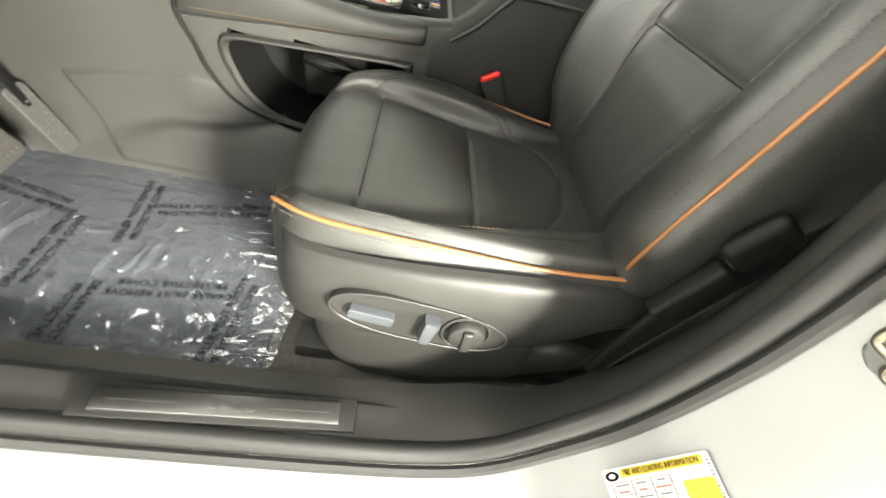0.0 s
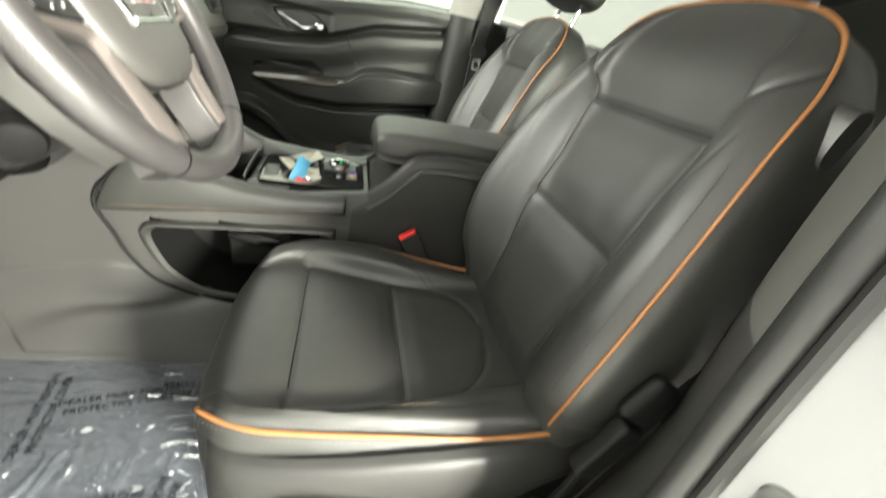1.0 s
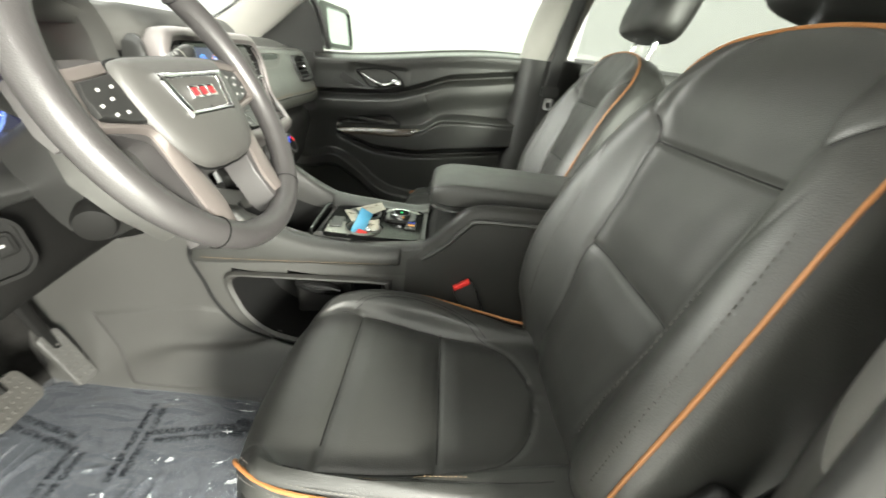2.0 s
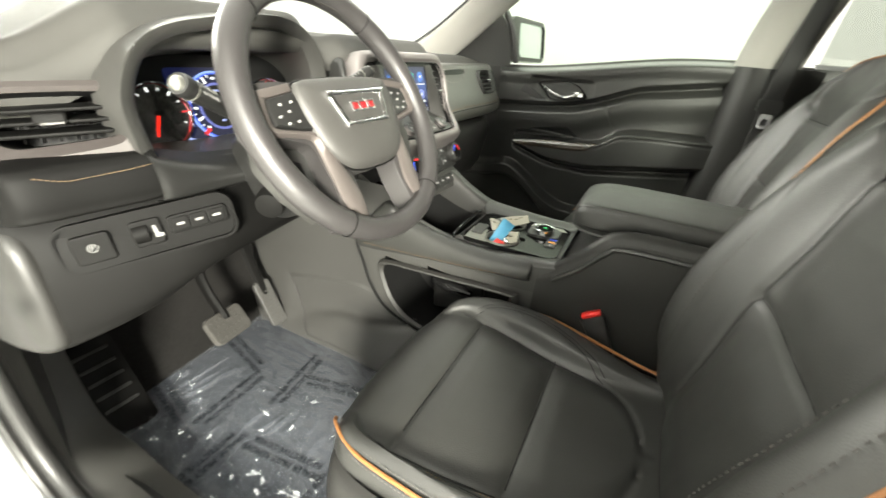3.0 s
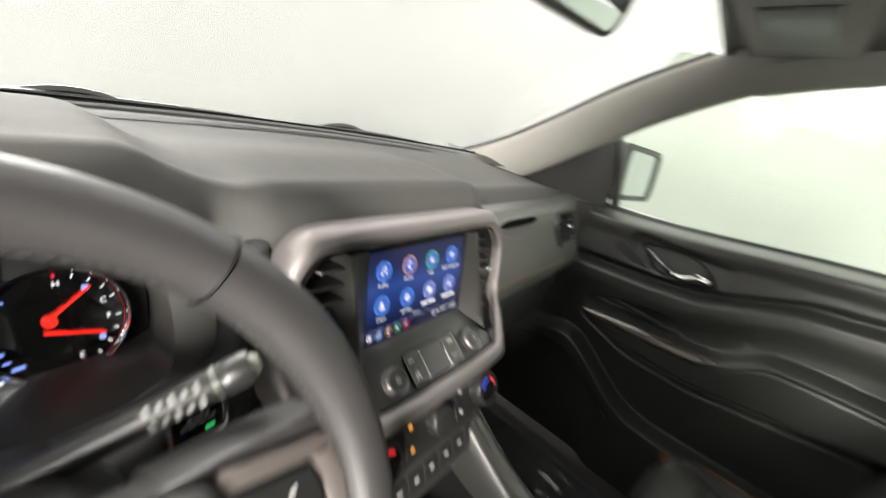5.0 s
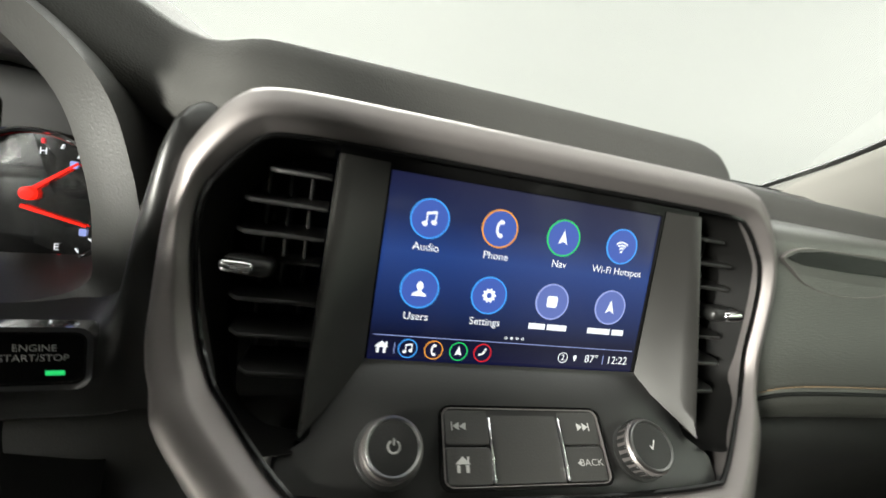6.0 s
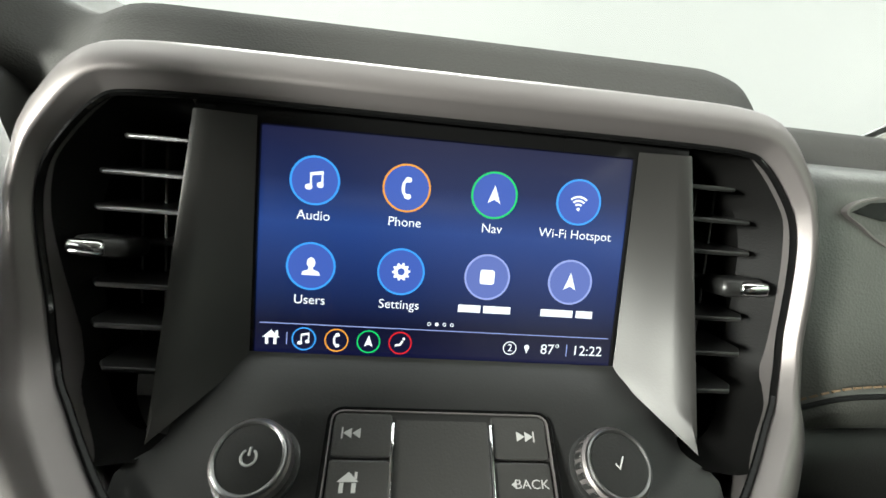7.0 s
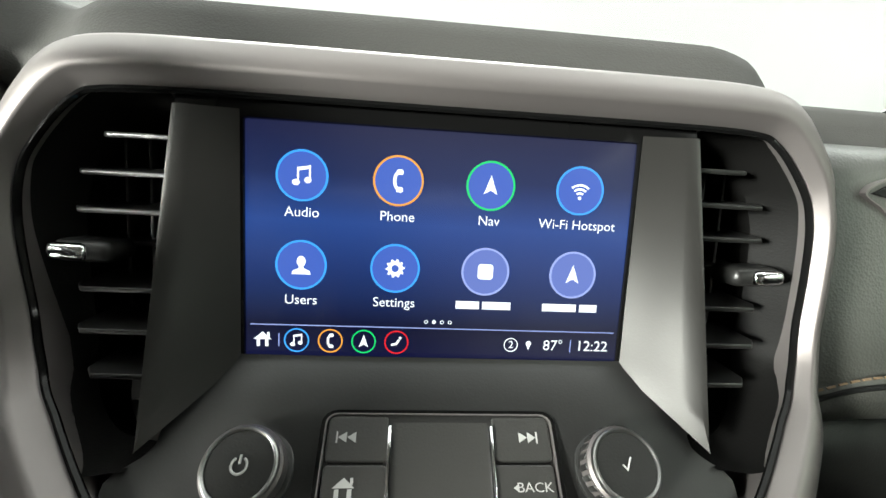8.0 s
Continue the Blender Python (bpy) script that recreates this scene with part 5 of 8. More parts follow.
            for y in (0.0042, -0.0042):
                pl([(x, yy) for x, yy in rrect(0.0034, 0.0026, 0.001, 4, 0.0006, y)])
        elif n == "arrow":
            pl([(0, 0.0052), (-0.0034, -0.0042), (0, -0.0022)])
            pl([(0, 0.0052), (0, -0.0022), (0.0034, -0.0042)])
        elif n == "wifi":
            pl(disc(0.0009, 14, 0, -0.0036))
            for r in (0.0030, 0.0050, 0.0070):
                A = [radians(48 + 84 * i / 12) for i in range(13)]
                for a, b in zip(A, A[1:]):
                    pl([(r * math.cos(a), r * math.sin(a) - 0.0036), (r * math.cos(b), r * math.sin(b) - 0.0036), ((r - 0.0011) * math.cos(b), (r - 0.0011) * math.sin(b) - 0.0036), ((r - 0.0011) * math.cos(a), (r - 0.0011) * math.sin(a) - 0.0036)])
        elif n == "user":
            pl([(x, y * 1.3 + 0.0018) for x, y in disc(0.0021, 18)])
            pl([(-0.0046, -0.0046), (0.0046, -0.0046), (0.0040, -0.0028), (0.0012, -0.0016), (0.0010, 0.0), (-0.0010, 0.0), (-0.0012, -0.0016), (-0.0040, -0.0028)])
        elif n == "gear":
            tmp = bmesh.new()
            o = []
            i2 = []
            for q in range(40):
                a = 2 * math.pi * q / 40
                r = 0.0047 if q % 4 < 2 else 0.0037
                o.append((r * s * math.cos(a), r * s * math.sin(a)))
                i2.append((0.0018 * s * math.cos(a), 0.0018 * s * math.sin(a)))
            tmp.free()
            ring(bm, o, i2, 0, 0.00012, G)
        elif n == "tile":
            pl(rrect(0.0078, 0.0078, 0.0016))
        elif n == "house":
            pl([(-0.0046, 0.0002), (0.0046, 0.0002), (0, 0.0044)])
            for x in (-0.0022, 0.0022):
                pl(rrect(0.0016, 0.0038, 0.0001, 2, x, -0.0018))
            pl(rrect(0.0012, 0.0026, 0.0001, 2, 0.0030, 0.0028))
        elif n == "seat":
            pl(disc(0.0011, 12, 0.0026, 0.0034))
            pl([(-0.0040, -0.0030), (0.0006, -0.0020), (0.0014, -0.0004), (0.0026, 0.0016), (0.0010, 0.0022), (-0.0006, -0.0006), (-0.0040, -0.0012)])
        elif n == "pin":
            pl([(x, y * 1.1 + 0.0008) for x, y in disc(0.0014, 14)])
            pl([(-0.0012, 0.0004), (0, -0.0026), (0.0012, 0.0004)])

    for i in range(8):
        x, y = XS[i % 4], YS[i // 4]
        bm = bmesh.new()
        slab(bm, disc(0.0104, 40), 0, e, S @ pose(x, y, 0.0001))
        icon = part("app_disc", bm, L_ICON if i < 6 else L_ICON2, scr, smooth=False)
        bm = bmesh.new()
        ring(bm, disc(0.0112, 48), disc(0.0103, 48), 0, 2 * e, S @ pose(x, y, 0.0001))
        part("app_ring", bm, rings[i], icon, smooth=False)
        bm = bmesh.new()
        glyph(("note", "phone", "arrow", "wifi", "user", "gear", "tile", "arrow")[i], bm, S @ pose(x, y, 0.0001 + e), 0.92)
        part("app_symbol", bm, L_WHITE, icon, smooth=False)
        if words[i]:
            lettering("app_word", words[i], 0.0062, L_WHITE, scr, S @ pose(x, y - 0.0160, 0.0003))
        else:
            bm = bmesh.new()
            for q in range(2):
                w = (0.011, 0.0135)[q] if i == 6 else (0.0165, 0.0085)[q]
                x0 = (-0.0075, 0.0062)[q] if i == 6 else (-0.0052, 0.0090)[q]
                rbox(bm, (w, 0.0036, 0.0002), 0, S @ pose(x + x0, y - 0.0160, 0.0003))
            part("app_word", bm, L_WHITE, scr, smooth=False)
    bm = bmesh.new()
    rbox(bm, (0.170, 0.0004, 0.0002), 0, S @ pose(0, -0.0372, 0.0003))
    part("divider", bm, L_LINE, scr, smooth=False)
    for i in range(4):
        bm = bmesh.new()
        if i == 1:
            slab(bm, disc(0.0009, 12), 0, e, S @ pose(-0.0061 + 0.0037 * i, -0.0341, 0.0002))
        else:
            ring(bm, disc(0.0009, 12), disc(0.0006, 12), 0, e, S @ pose(-0.0061 + 0.0037 * i, -0.0341, 0.0002))
        part("page_dot", bm, L_WHITE, scr, smooth=False)
    y = -0.0443
    bm = bmesh.new()
    glyph("house", bm, S @ pose(-0.0797, y, 0.0002), 0.85)
    part("status_symbol", bm, L_WHITE, scr, smooth=False)
    for x, w in ((-0.0725, 0.0), (0.0640, 0.0)):
        bm = bmesh.new()
        rbox(bm, (0.0004, 0.0060, 0.0002), 0, S @ pose(x, y, 0.0003))
        part("status_bar", bm, L_LINE, scr, smooth=False)
    for i, (gname, m2) in enumerate((("note", L_CYAN), ("phone", L_AMBER), ("arrow", L_GREEN), ("seat", L_RED))):
        x = -0.0647 + 0.0151 * i
        bm = bmesh.new()
        ring(bm, disc(0.0056, 36), disc(0.0050, 36), 0, e, S @ pose(x, y, 0.0001))
        rg = part("status_ring", bm, m2, scr, smooth=False)
        bm = bmesh.new()
        glyph(gname, bm, S @ pose(x, y, 0.0001), 0.62)
        part("status_symbol", bm, L_WHITE, rg, smooth=False)
    bm = bmesh.new()
    ring(bm, disc(0.0034, 28), disc(0.0030, 28), 0, e, S @ pose(0.0348, y, 0.0001))
    rg = part("status_ring", bm, L_WHITE, scr, smooth=False)
    lettering("status_word", "2", 0.0052, L_WHITE, rg, S @ pose(0.0348, y, 0.0003))
    bm = bmesh.new()
    glyph("pin", bm, S @ pose(0.0434, y, 0.0001), 0.9)
    part("status_symbol", bm, L_WHITE, scr, smooth=False)
    lettering("status_word", "87\u00b0", 0.0072, L_WHITE, scr, S @ pose(0.0554, y, 0.0003))
    lettering("status_word", "12:22", 0.0072, L_WHITE, scr, S @ pose(0.0748, y, 0.0003))
    return S


centre_stack()


def climate_panel():
    T = thing("climate_panel", "black climate control panel with round dials", "climate control", (0, 0.56, 0.44))
    F = mtx((-0.002, 0.530, 0.503), (1, 0, 0), (0, 0.44, 0.90))
    bm = bmesh.new()
    slab(bm, rrect(0.252, 0.064, 0.028, 8), -0.05, 0.004, F, 0.004)
    part("panel_body", bm, BLACKPLASTIC, T)
    for k in (-1, 1):
        G = F @ pose(k * 0.100, 0, 0.004)
        bm = bmesh.new()
        lathe(bm, [(0.0245, 0), (0.0245, 0.012), (0.0225, 0.016), (0.0185, 0.0165), (0.0185, 0.010)], G, 36, False)
        d = part("dial", bm, SATINBLACK, T, "round temperature dial")
        bm = bmesh.new()
        lathe(bm, [(0.0188, 0.010), (0.0186, 0.0158), (0.0, 0.0160)], G)
        part("dial_cap", bm, PIANO, d)
        for a0, m2 in ((60, L_RED), (150, L_GAUGE)):
            bm = bmesh.new()
            A = [radians(a0 - k * 20 + 70 * i / 10 - 35) for i in range(11)]
            o = [(0.0165 * math.cos(a), 0.0165 * math.sin(a)) for a in A] + [(0.0125 * math.cos(a), 0.0125 * math.sin(a)) for a in A[::-1]]
            slab(bm, o, 0, 0.0003, G @ pose(0, 0, 0.0161))
            part("dial_arc", bm, m2, d, smooth=False)
    bm = bmesh.new()
    lathe(bm, [(0.019, 0), (0.019, 0.010), (0.017, 0.013), (0.0, 0.0135)], F @ pose(0, 0, 0.004))
    fan = part("fan_dial", bm, SATINBLACK, T)
    bm = bmesh.new()
    rbox(bm, (0.022, 0.003, 0.003), 0.001, F @ pose(0, 0, 0.0178, 0, 0, 30))
    part("fan_grip", bm, BLACKPLASTIC, fan)
    for k in (-1, 1):
        for j in (-1, 1):
            bm = bmesh.new()
            slab(bm, rrect(0.020, 0.018, 0.002), 0.003, 0.0062, F @ pose(k * 0.0490, j * 0.0135, 0), 0.0008)
            b = part("climate_button", bm, BLACKPLASTIC, T)
            bm = bmesh.new()
            rbox(bm, (0.006, 0.005, 0.0003), 0, F @ pose(k * 0.0490, j * 0.0135, 0.0064))
            part("button_mark", bm, L_AMBER if k < 0 else WHITEMARK, b, smooth=False)
    # the row of keys below
    F2 = mtx((-0.002, 0.508, 0.450), (1, 0, 0), (0, 0.45, 0.89))
    bm = bmesh.new()
    slab(bm, rrect(0.200, 0.046, 0.012, 6), -0.05, 0.004, F2, 0.003)
    row = part("key_bar", bm, GREYPLASTIC, T)
    for i in range(6):
        bm = bmesh.new()
        slab(bm, rrect(0.026, 0.026, 0.002), 0.003, 0.0062, F2 @ pose(-0.0725 + 0.029 * i, 0, 0), 0.0008)
        b = part("key", bm, BLACKPLASTIC, row)
        bm = bmesh.new()
        rbox(bm, (0.008, 0.0035, 0.0003), 0, F2 @ pose(-0.0725 + 0.029 * i, 0.002, 0.0064))
        part("key_mark", bm, WHITEMARK, b, smooth=False)


climate_panel()


# ---- driver's side of the dashboard ----
def cluster():
    T = thing("instrument_cluster", "lit instrument cluster in a hooded binnacle", "instrument cluster", (-0.40, 0.72, 0.55))
    arch = [(-0.580, 0.585), (-0.597, 0.63), (-0.597, 0.672), (-0.575, 0.718), (-0.535, 0.744), (-0.469, 0.759), (-0.40, 0.768), (-0.346, 0.769), (-0.280, 0.755), (-0.237, 0.718), (-0.221, 0.67), (-0.216, 0.62), (-0.228, 0.585), (-0.32, 0.572), (-0.41, 0.570), (-0.50, 0.572)]
    L = spline([(x, 0.628 - 0.10 * max(0, 0.66 - z) + 0.026 * sm(-0.37, -0.23, x), z) for x, z in arch], 110, True)
    c = Vector((-0.408, 0.628, 0.645))
    rows = []
    for p in L:
        d = p - c
        side = 0.045 * sm(0.08, 0.17, d.x)
        q = Vector((c.x + d.x * (0.895 - side), p.y + 0.010, c.z + d.z * 0.875))
        q2 = Vector((c.x + d.x * (0.875 - side), 0.690, c.z + d.z * 0.79))
        q3 = Vector((c.x + d.x * 0.88, 0.728 + 0.2 * (c.z + d.z * 0.6 - 0.63), c.z - 0.012 + d.z * 0.62))
        o = Vector((c.x + d.x * 1.01, p.y + 0.055, c.z + d.z * 1.0))
        rows.append([o, p + Vector((0, 0.004, 0)) + d * 0.004, p, p.lerp(q, 0.5) + Vector((0, -0.003, 0)), q, q2, q3])
    bm = bmesh.new()
    grid(bm, [r[:5] for r in rows], False, True)
    part("binnacle", bm, FLANK, T, "charcoal hooded binnacle", sharp=55)
    bm = bmesh.new()
    grid(bm, [r[4:] for r in rows], False, True)
    part("binnacle_lining", bm, GREYPLASTIC, T, "dull black lining of the binnacle", sharp=55)
    F = mtx((-0.405, 0.722, 0.630), (1, 0, 0), (0, 0.24, 0.971))
    bm = bmesh.new()
    slab(bm, rrect(0.325, 0.155, 0.03, 6), -0.006, -0.002, F)
    part("dial_field", bm, DARK, T)
    # centre display
    bm = bmesh.new()
    slab(bm, rrect(0.150, 0.118, 0.006), -0.002, 0.0, F)
    disp = part("driver_display", bm, L_GAUGEDARK, T, "deep blue driver display")
    for r0, r1, m2 in ((0.0540, 0.0512, L_HALO), (0.0510, 0.0490, L_GAUGE), (0.0362, 0.0325, L_LILAC)):
        bm = bmesh.new()
        ring(bm, disc(r0, 56), disc(r1, 56), 0, 0.0004, F @ pose(0, 0, 0.0002))
        part("display_ring", bm, m2, disp, smooth=False)
    bm = bmesh.new()
    slab(bm, disc(0.0325, 40), 0, 0.0003, F @ pose(0, 0, 0.0001))
    part("display_centre", bm, DARK, disp, smooth=False)
    for q in range(25):
        a = radians(225 - 270 * q / 24)
        bm = bmesh.new()
        if q % 2:
            rbox(bm, (0.0040, 0.0014, 0.0003), 0, F @ pose(0.0468 * math.cos(a), 0.0468 * math.sin(a), 0.0008, 0, 0, math.degrees(a)))
        else:
            rbox(bm, (0.0100 if q % 4 else 0.0055, 0.0034, 0.0003), 0, F @ pose(0.0428 * math.cos(a), 0.0428 * math.sin(a), 0.0008, 0, 0, math.degrees(a) if q % 4 else 0))
        part("scale_mark", bm, L_WHITE, disp, smooth=False)
    bm = bmesh.new()
    slab(bm, rrect(0.018, 0.015, 0.003), 0, 0.0004, F @ pose(0, 0.002, 0.0003))
    part("digit_tile", bm, L_WHITE, disp, smooth=False)
    bm = bmesh.new()
    slab(bm, rrect(0.0024, 0.0085, 0.0010), 0, 0.0002, F @ pose(0, 0.002, 0.0008))
    part("display_mark", bm, INK, disp, smooth=False)
    for yy, w in ((-0.012, 0.010), (0.024, 0.007), (-0.022, 0.007)):
        bm = bmesh.new()
        rbox(bm, (w, 0.003, 0.0003), 0, F @ pose(0, yy, 0.0005))
        part("display_mark", bm, L_LINE, disp, smooth=False)
    bm = bmesh.new()
    rbox(bm, (0.013, 0.006, 0.0003), 0.0, F @ pose(-0.034, -0.036, 0.0009, 0, 0, 40))
    part("display_needle", bm, L_RED, disp, smooth=False)
    for sx in (-1, 1):
        bm = bmesh.new()
        rbox(bm, (0.030, 0.008, 0.0003), 0, F @ pose(sx * 0.055, -0.050, 0.0006, 0, 0, sx * 18))
        part("display_mark", bm, L_WHITE if sx > 0 else L_LINE, disp, smooth=False)
    # round dials on both sides
    for sx in (-1, 1):
        G = F @ pose(0.101 if sx > 0 else -0.100, -0.006, 0.002) @ Matrix.Scale(0.95, 4)
        bm = bmesh.new()
        lathe(bm, [(0.0495, -0.004), (0.0495, 0.005), (0.0480, 0.0065), (0.0465, 0.004), (0.0462, -0.001)], G, 56)
        rim = part("dial_rim", bm, CHROME, T, "bright dial rim")
        bm = bmesh.new()
        slab(bm, disc(0.0466, 48), -0.003, -0.001, G)
        part("dial_face", bm, DARK, rim)
        bm = bmesh.new()
        ring(bm, disc(0.0460, 56), disc(0.0457, 56), -0.001, 0.0003, G)
        part("dial_line", bm, REDBADGE, rim, smooth=False)
        if sx < 0:
            for q in range(10):
                a = radians(200 - 220 * q / 9)
                bm = bmesh.new()
                rbox(bm, (0.007 if q % 2 == 0 else 0.004, 0.0024 if q % 2 == 0 else 0.0012, 0.0003), 0, G @ pose(0.0385 * math.cos(a), 0.0385 * math.sin(a), 0, 0, 0, math.degrees(a)))
                part("scale_mark", bm, L_RED if q in (0, 8) else L_WHITE, rim, smooth=False)
        else:
            for d, red in ((88, True), (72, False), (56, False), (40, False), (24, False), (-2, False), (-19, False), (-36, False), (-52, False), (-68, True)):
                a = radians(d)
                bm = bmesh.new()
                rbox(bm, (0.0036, 0.0009 if not red else 0.0018, 0.0003), 0, G @ pose(0.0415 * math.cos(a), 0.0415 * math.sin(a), 0, 0, 0, d))
                part("scale_mark", bm, L_RED if red else L_WHITE, rim, smooth=False)
            for d, word in ((86, "H"), (24, "C"), (-2, "F"), (-67, "E")):
                a = radians(d)
                lettering("dial_letter", word, 0.0068, L_WHITE, rim, G @ pose(0.0345 * math.cos(a), 0.0345 * math.sin(a), 0.0004))
            for d in (54, -34):
                a = radians(d)
                bm = bmesh.new()
                slab(bm, rrect(0.0046, 0.0052, 0.0010), 0, 0.0003, G @ pose(0.0345 * math.cos(a), 0.0345 * math.sin(a), 0))
                part("dial_icon", bm, L_LINE, rim, smooth=False)
        if sx > 0:
            for q in range(8):
                a = radians(140 + 90 * q / 7)
                bm = bmesh.new()
                rbox(bm, (0.0075 if q % 2 else 0.0045, 0.0030 if q % 2 else 0.0018, 0.0003), 0, G @ pose(0.0390 * math.cos(a), 0.0390 * math.sin(a), 0, 0, 0, 8))
                part("scale_mark", bm, L_RED if q == 4 else L_HALO, rim, smooth=False)
        for a in ((40, -14) if sx > 0 else (-110,)):
            c0 = (-0.004, 0.006, 0.002) if sx > 0 and a > 0 else ((-0.004, -0.006, 0.002) if sx > 0 else (-0.002, 0.004, 0.002))
            bm = bmesh.new()
            d = Vector((math.cos(radians(a)), math.sin(radians(a)), 0))
            n = Vector((-d.y, d.x, 0))
            p0 = Vector(c0)
            pts = [p0 - d * 0.004 + n * 0.0013, p0 - d * 0.004 - n * 0.0013, p0 + d * 0.036 - n * 0.0006, p0 + d * 0.036 + n * 0.0006]
            slab(bm, [(p.x, p.y) for p in pts], 0.001, 0.0022, G)
            part("needle", bm, L_NEEDLE, rim, smooth=False)
        bm = bmesh.new()
        lathe(bm, [(0.0048, 0.0), (0.0044, 0.004), (0.0, 0.0045)], G @ pose(-0.004 if sx > 0 else -0.002, 0.004, 0))
        part("needle_hub", bm, L_NEEDLE if sx > 0 else DARK, rim)


cluster()


def left_dash():
    # panel round the column and below the cluster
    bm = bmesh.new()
    secs = []
    for x, zt, y0 in ((-0.590, 0.605, 0.005), (-0.57, 0.595, 0.0), (-0.50, 0.578, -0.004), (-0.40, 0.575, -0.004), (-0.31, 0.578, 0.0), (-0.255, 0.582, 0.008), (-0.222, 0.600, 0.012), (-0.208, 0.66, 0.018), (-0.196, 0.70, 0.022), (-0.180, 0.71, 0.034)):
        secs.append([(x, 0.645 + y0, zt + 0.008), (x, 0.612 + y0, zt - 0.004), (x, 0.600 + y0, (zt + 0.55) / 2), (x, 0.596 + y0, 0.554), (x, 0.604 + y0, 0.543), (x, 0.66 + y0, 0.536)])
    loft(bm, secs, 24, 60)
    part("column_panel", bm, BLACKPLASTIC, DASH)
    bm = bmesh.new()
    loft(bm, [[(x, 0.618 + d, 0.548), (x, 0.606 + d, 0.535), (x, 0.604 + d, 0.50), (x, 0.612 + d, 0.46), (x, 0.626 + d, 0.415), (x, 0.70, 0.390)] for x, d in ((-0.265, 0.006), (-0.22, 0.008), (-0.185, 0.014), (-0.155, 0.026))], 24, 16)
    part("column_side", bm, GREYPLASTIC, DASH, "grey panel beside the steering column")
    # knee bolster, in the shade-darkened plastic
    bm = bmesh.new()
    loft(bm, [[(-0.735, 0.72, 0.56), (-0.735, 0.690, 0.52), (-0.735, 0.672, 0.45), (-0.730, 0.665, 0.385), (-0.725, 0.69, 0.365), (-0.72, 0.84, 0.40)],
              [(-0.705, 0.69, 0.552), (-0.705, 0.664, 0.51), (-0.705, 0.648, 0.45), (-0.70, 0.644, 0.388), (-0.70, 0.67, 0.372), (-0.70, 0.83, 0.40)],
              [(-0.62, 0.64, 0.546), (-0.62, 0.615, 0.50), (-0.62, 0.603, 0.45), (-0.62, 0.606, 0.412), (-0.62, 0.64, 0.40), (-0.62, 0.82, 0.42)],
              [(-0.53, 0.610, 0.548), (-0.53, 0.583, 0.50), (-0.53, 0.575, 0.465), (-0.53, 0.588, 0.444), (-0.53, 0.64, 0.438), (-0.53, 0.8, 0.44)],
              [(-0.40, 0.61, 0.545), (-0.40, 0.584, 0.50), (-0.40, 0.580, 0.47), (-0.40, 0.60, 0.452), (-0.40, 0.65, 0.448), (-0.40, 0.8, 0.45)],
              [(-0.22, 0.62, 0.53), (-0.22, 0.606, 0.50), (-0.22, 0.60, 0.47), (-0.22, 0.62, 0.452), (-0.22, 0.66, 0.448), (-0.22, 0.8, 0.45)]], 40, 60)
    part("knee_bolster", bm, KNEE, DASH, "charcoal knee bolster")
    # dash end facing the door, toned paler than the bolster for its lit side
    bm = bmesh.new()
    loft(bm, [[(-0.708, 0.654 + o, z), (-0.717, 0.653 + o, z), (-0.728, 0.660 + o, z), (-0.738, 0.684 + o, z), (-0.745, 0.74 + 0.3 * o, z), (-0.742, 0.80, z), (-0.735, 0.90, z)]
              for z, o in ((0.366, 0.010), (0.385, -0.004), (0.45, -0.002), (0.51, 0.014), (0.545, 0.055), (0.60, 0.105), (0.70, 0.125))], 24, 30)
    part("end_cap", bm, CONSOLE, DASH, "dark rounded end of the dashboard")
    # leather pad under the vent with an orange seam
    bm = bmesh.new()
    secs = []
    for x, dy, dz in ((-0.728, 0.090, 0.012), (-0.718, 0.056, 0.011), (-0.70, 0.040, 0.010), (-0.65, 0.024, 0.006), (-0.61, 0.011, 0.003), (-0.585, 0.004, 0.0), (-0.578, 0.004, 0.0)):
        secs.append([(x, 0.69 + dy, 0.606 - dz), (x, 0.632 + dy, 0.606 - dz), (x, 0.615 + dy, 0.600 - dz), (x, 0.607 + dy, 0.580 - dz), (x, 0.605 + dy, 0.558 - dz), (x, 0.614 + dy, 0.546 - dz), (x, 0.69 + dy, 0.542 - dz)])
    loft(bm, secs, 40, 40)
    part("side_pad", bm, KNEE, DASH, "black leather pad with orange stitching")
    bm = bmesh.new()
    stitches(bm, spline([(-0.695, 0.650, 0.588), (-0.67, 0.6385, 0.582), (-0.65, 0.6325, 0.583), (-0.61, 0.6185, 0.588), (-0.583, 0.6125, 0.592)], 40), 0.0050, 0.0034, 0.0005)
    tagged(part("stitching", bm, THREAD, DASH), kind="stuff")
    # the outer vent in its satin frame
    F = mtx((-0.6445, 0.697, 0.637), (0.11, -0.079, 0.012), (-0.008, 0.031, 0.072))
    outer = [(-0.068, 0.043), (0.064, 0.040), (0.071, 0.036), (0.072, -0.024), (0.086, -0.029), (0.086, -0.049), (-0.020, -0.060), (-0.050, -0.062), (-0.092, -0.014), (-0.077, 0.036)]
    inner = [(-0.054, 0.030), (0.058, 0.028), (0.063, 0.024), (0.064, -0.018), (0.062, -0.024), (0.050, -0.026), (-0.020, -0.031), (-0.040, -0.031), (-0.065, -0.011), (-0.060, 0.022)]
    bm = bmesh.new()
    rows = []
    ledge = [1.0 if 4 <= q <= 7 else 0.0 for q in range(len(outer))]
    both = [(*o, *n, e) for o, n, e in zip(outer, inner, ledge)]
    for _ in range(3):
        # corner cutting rounds both outlines alike
        both = [tuple(u * (1 - w) + v * w for u, v in zip(p, q)) for p, q in zip(both, both[1:] + both[:1]) for w in (0.25, 0.75)]
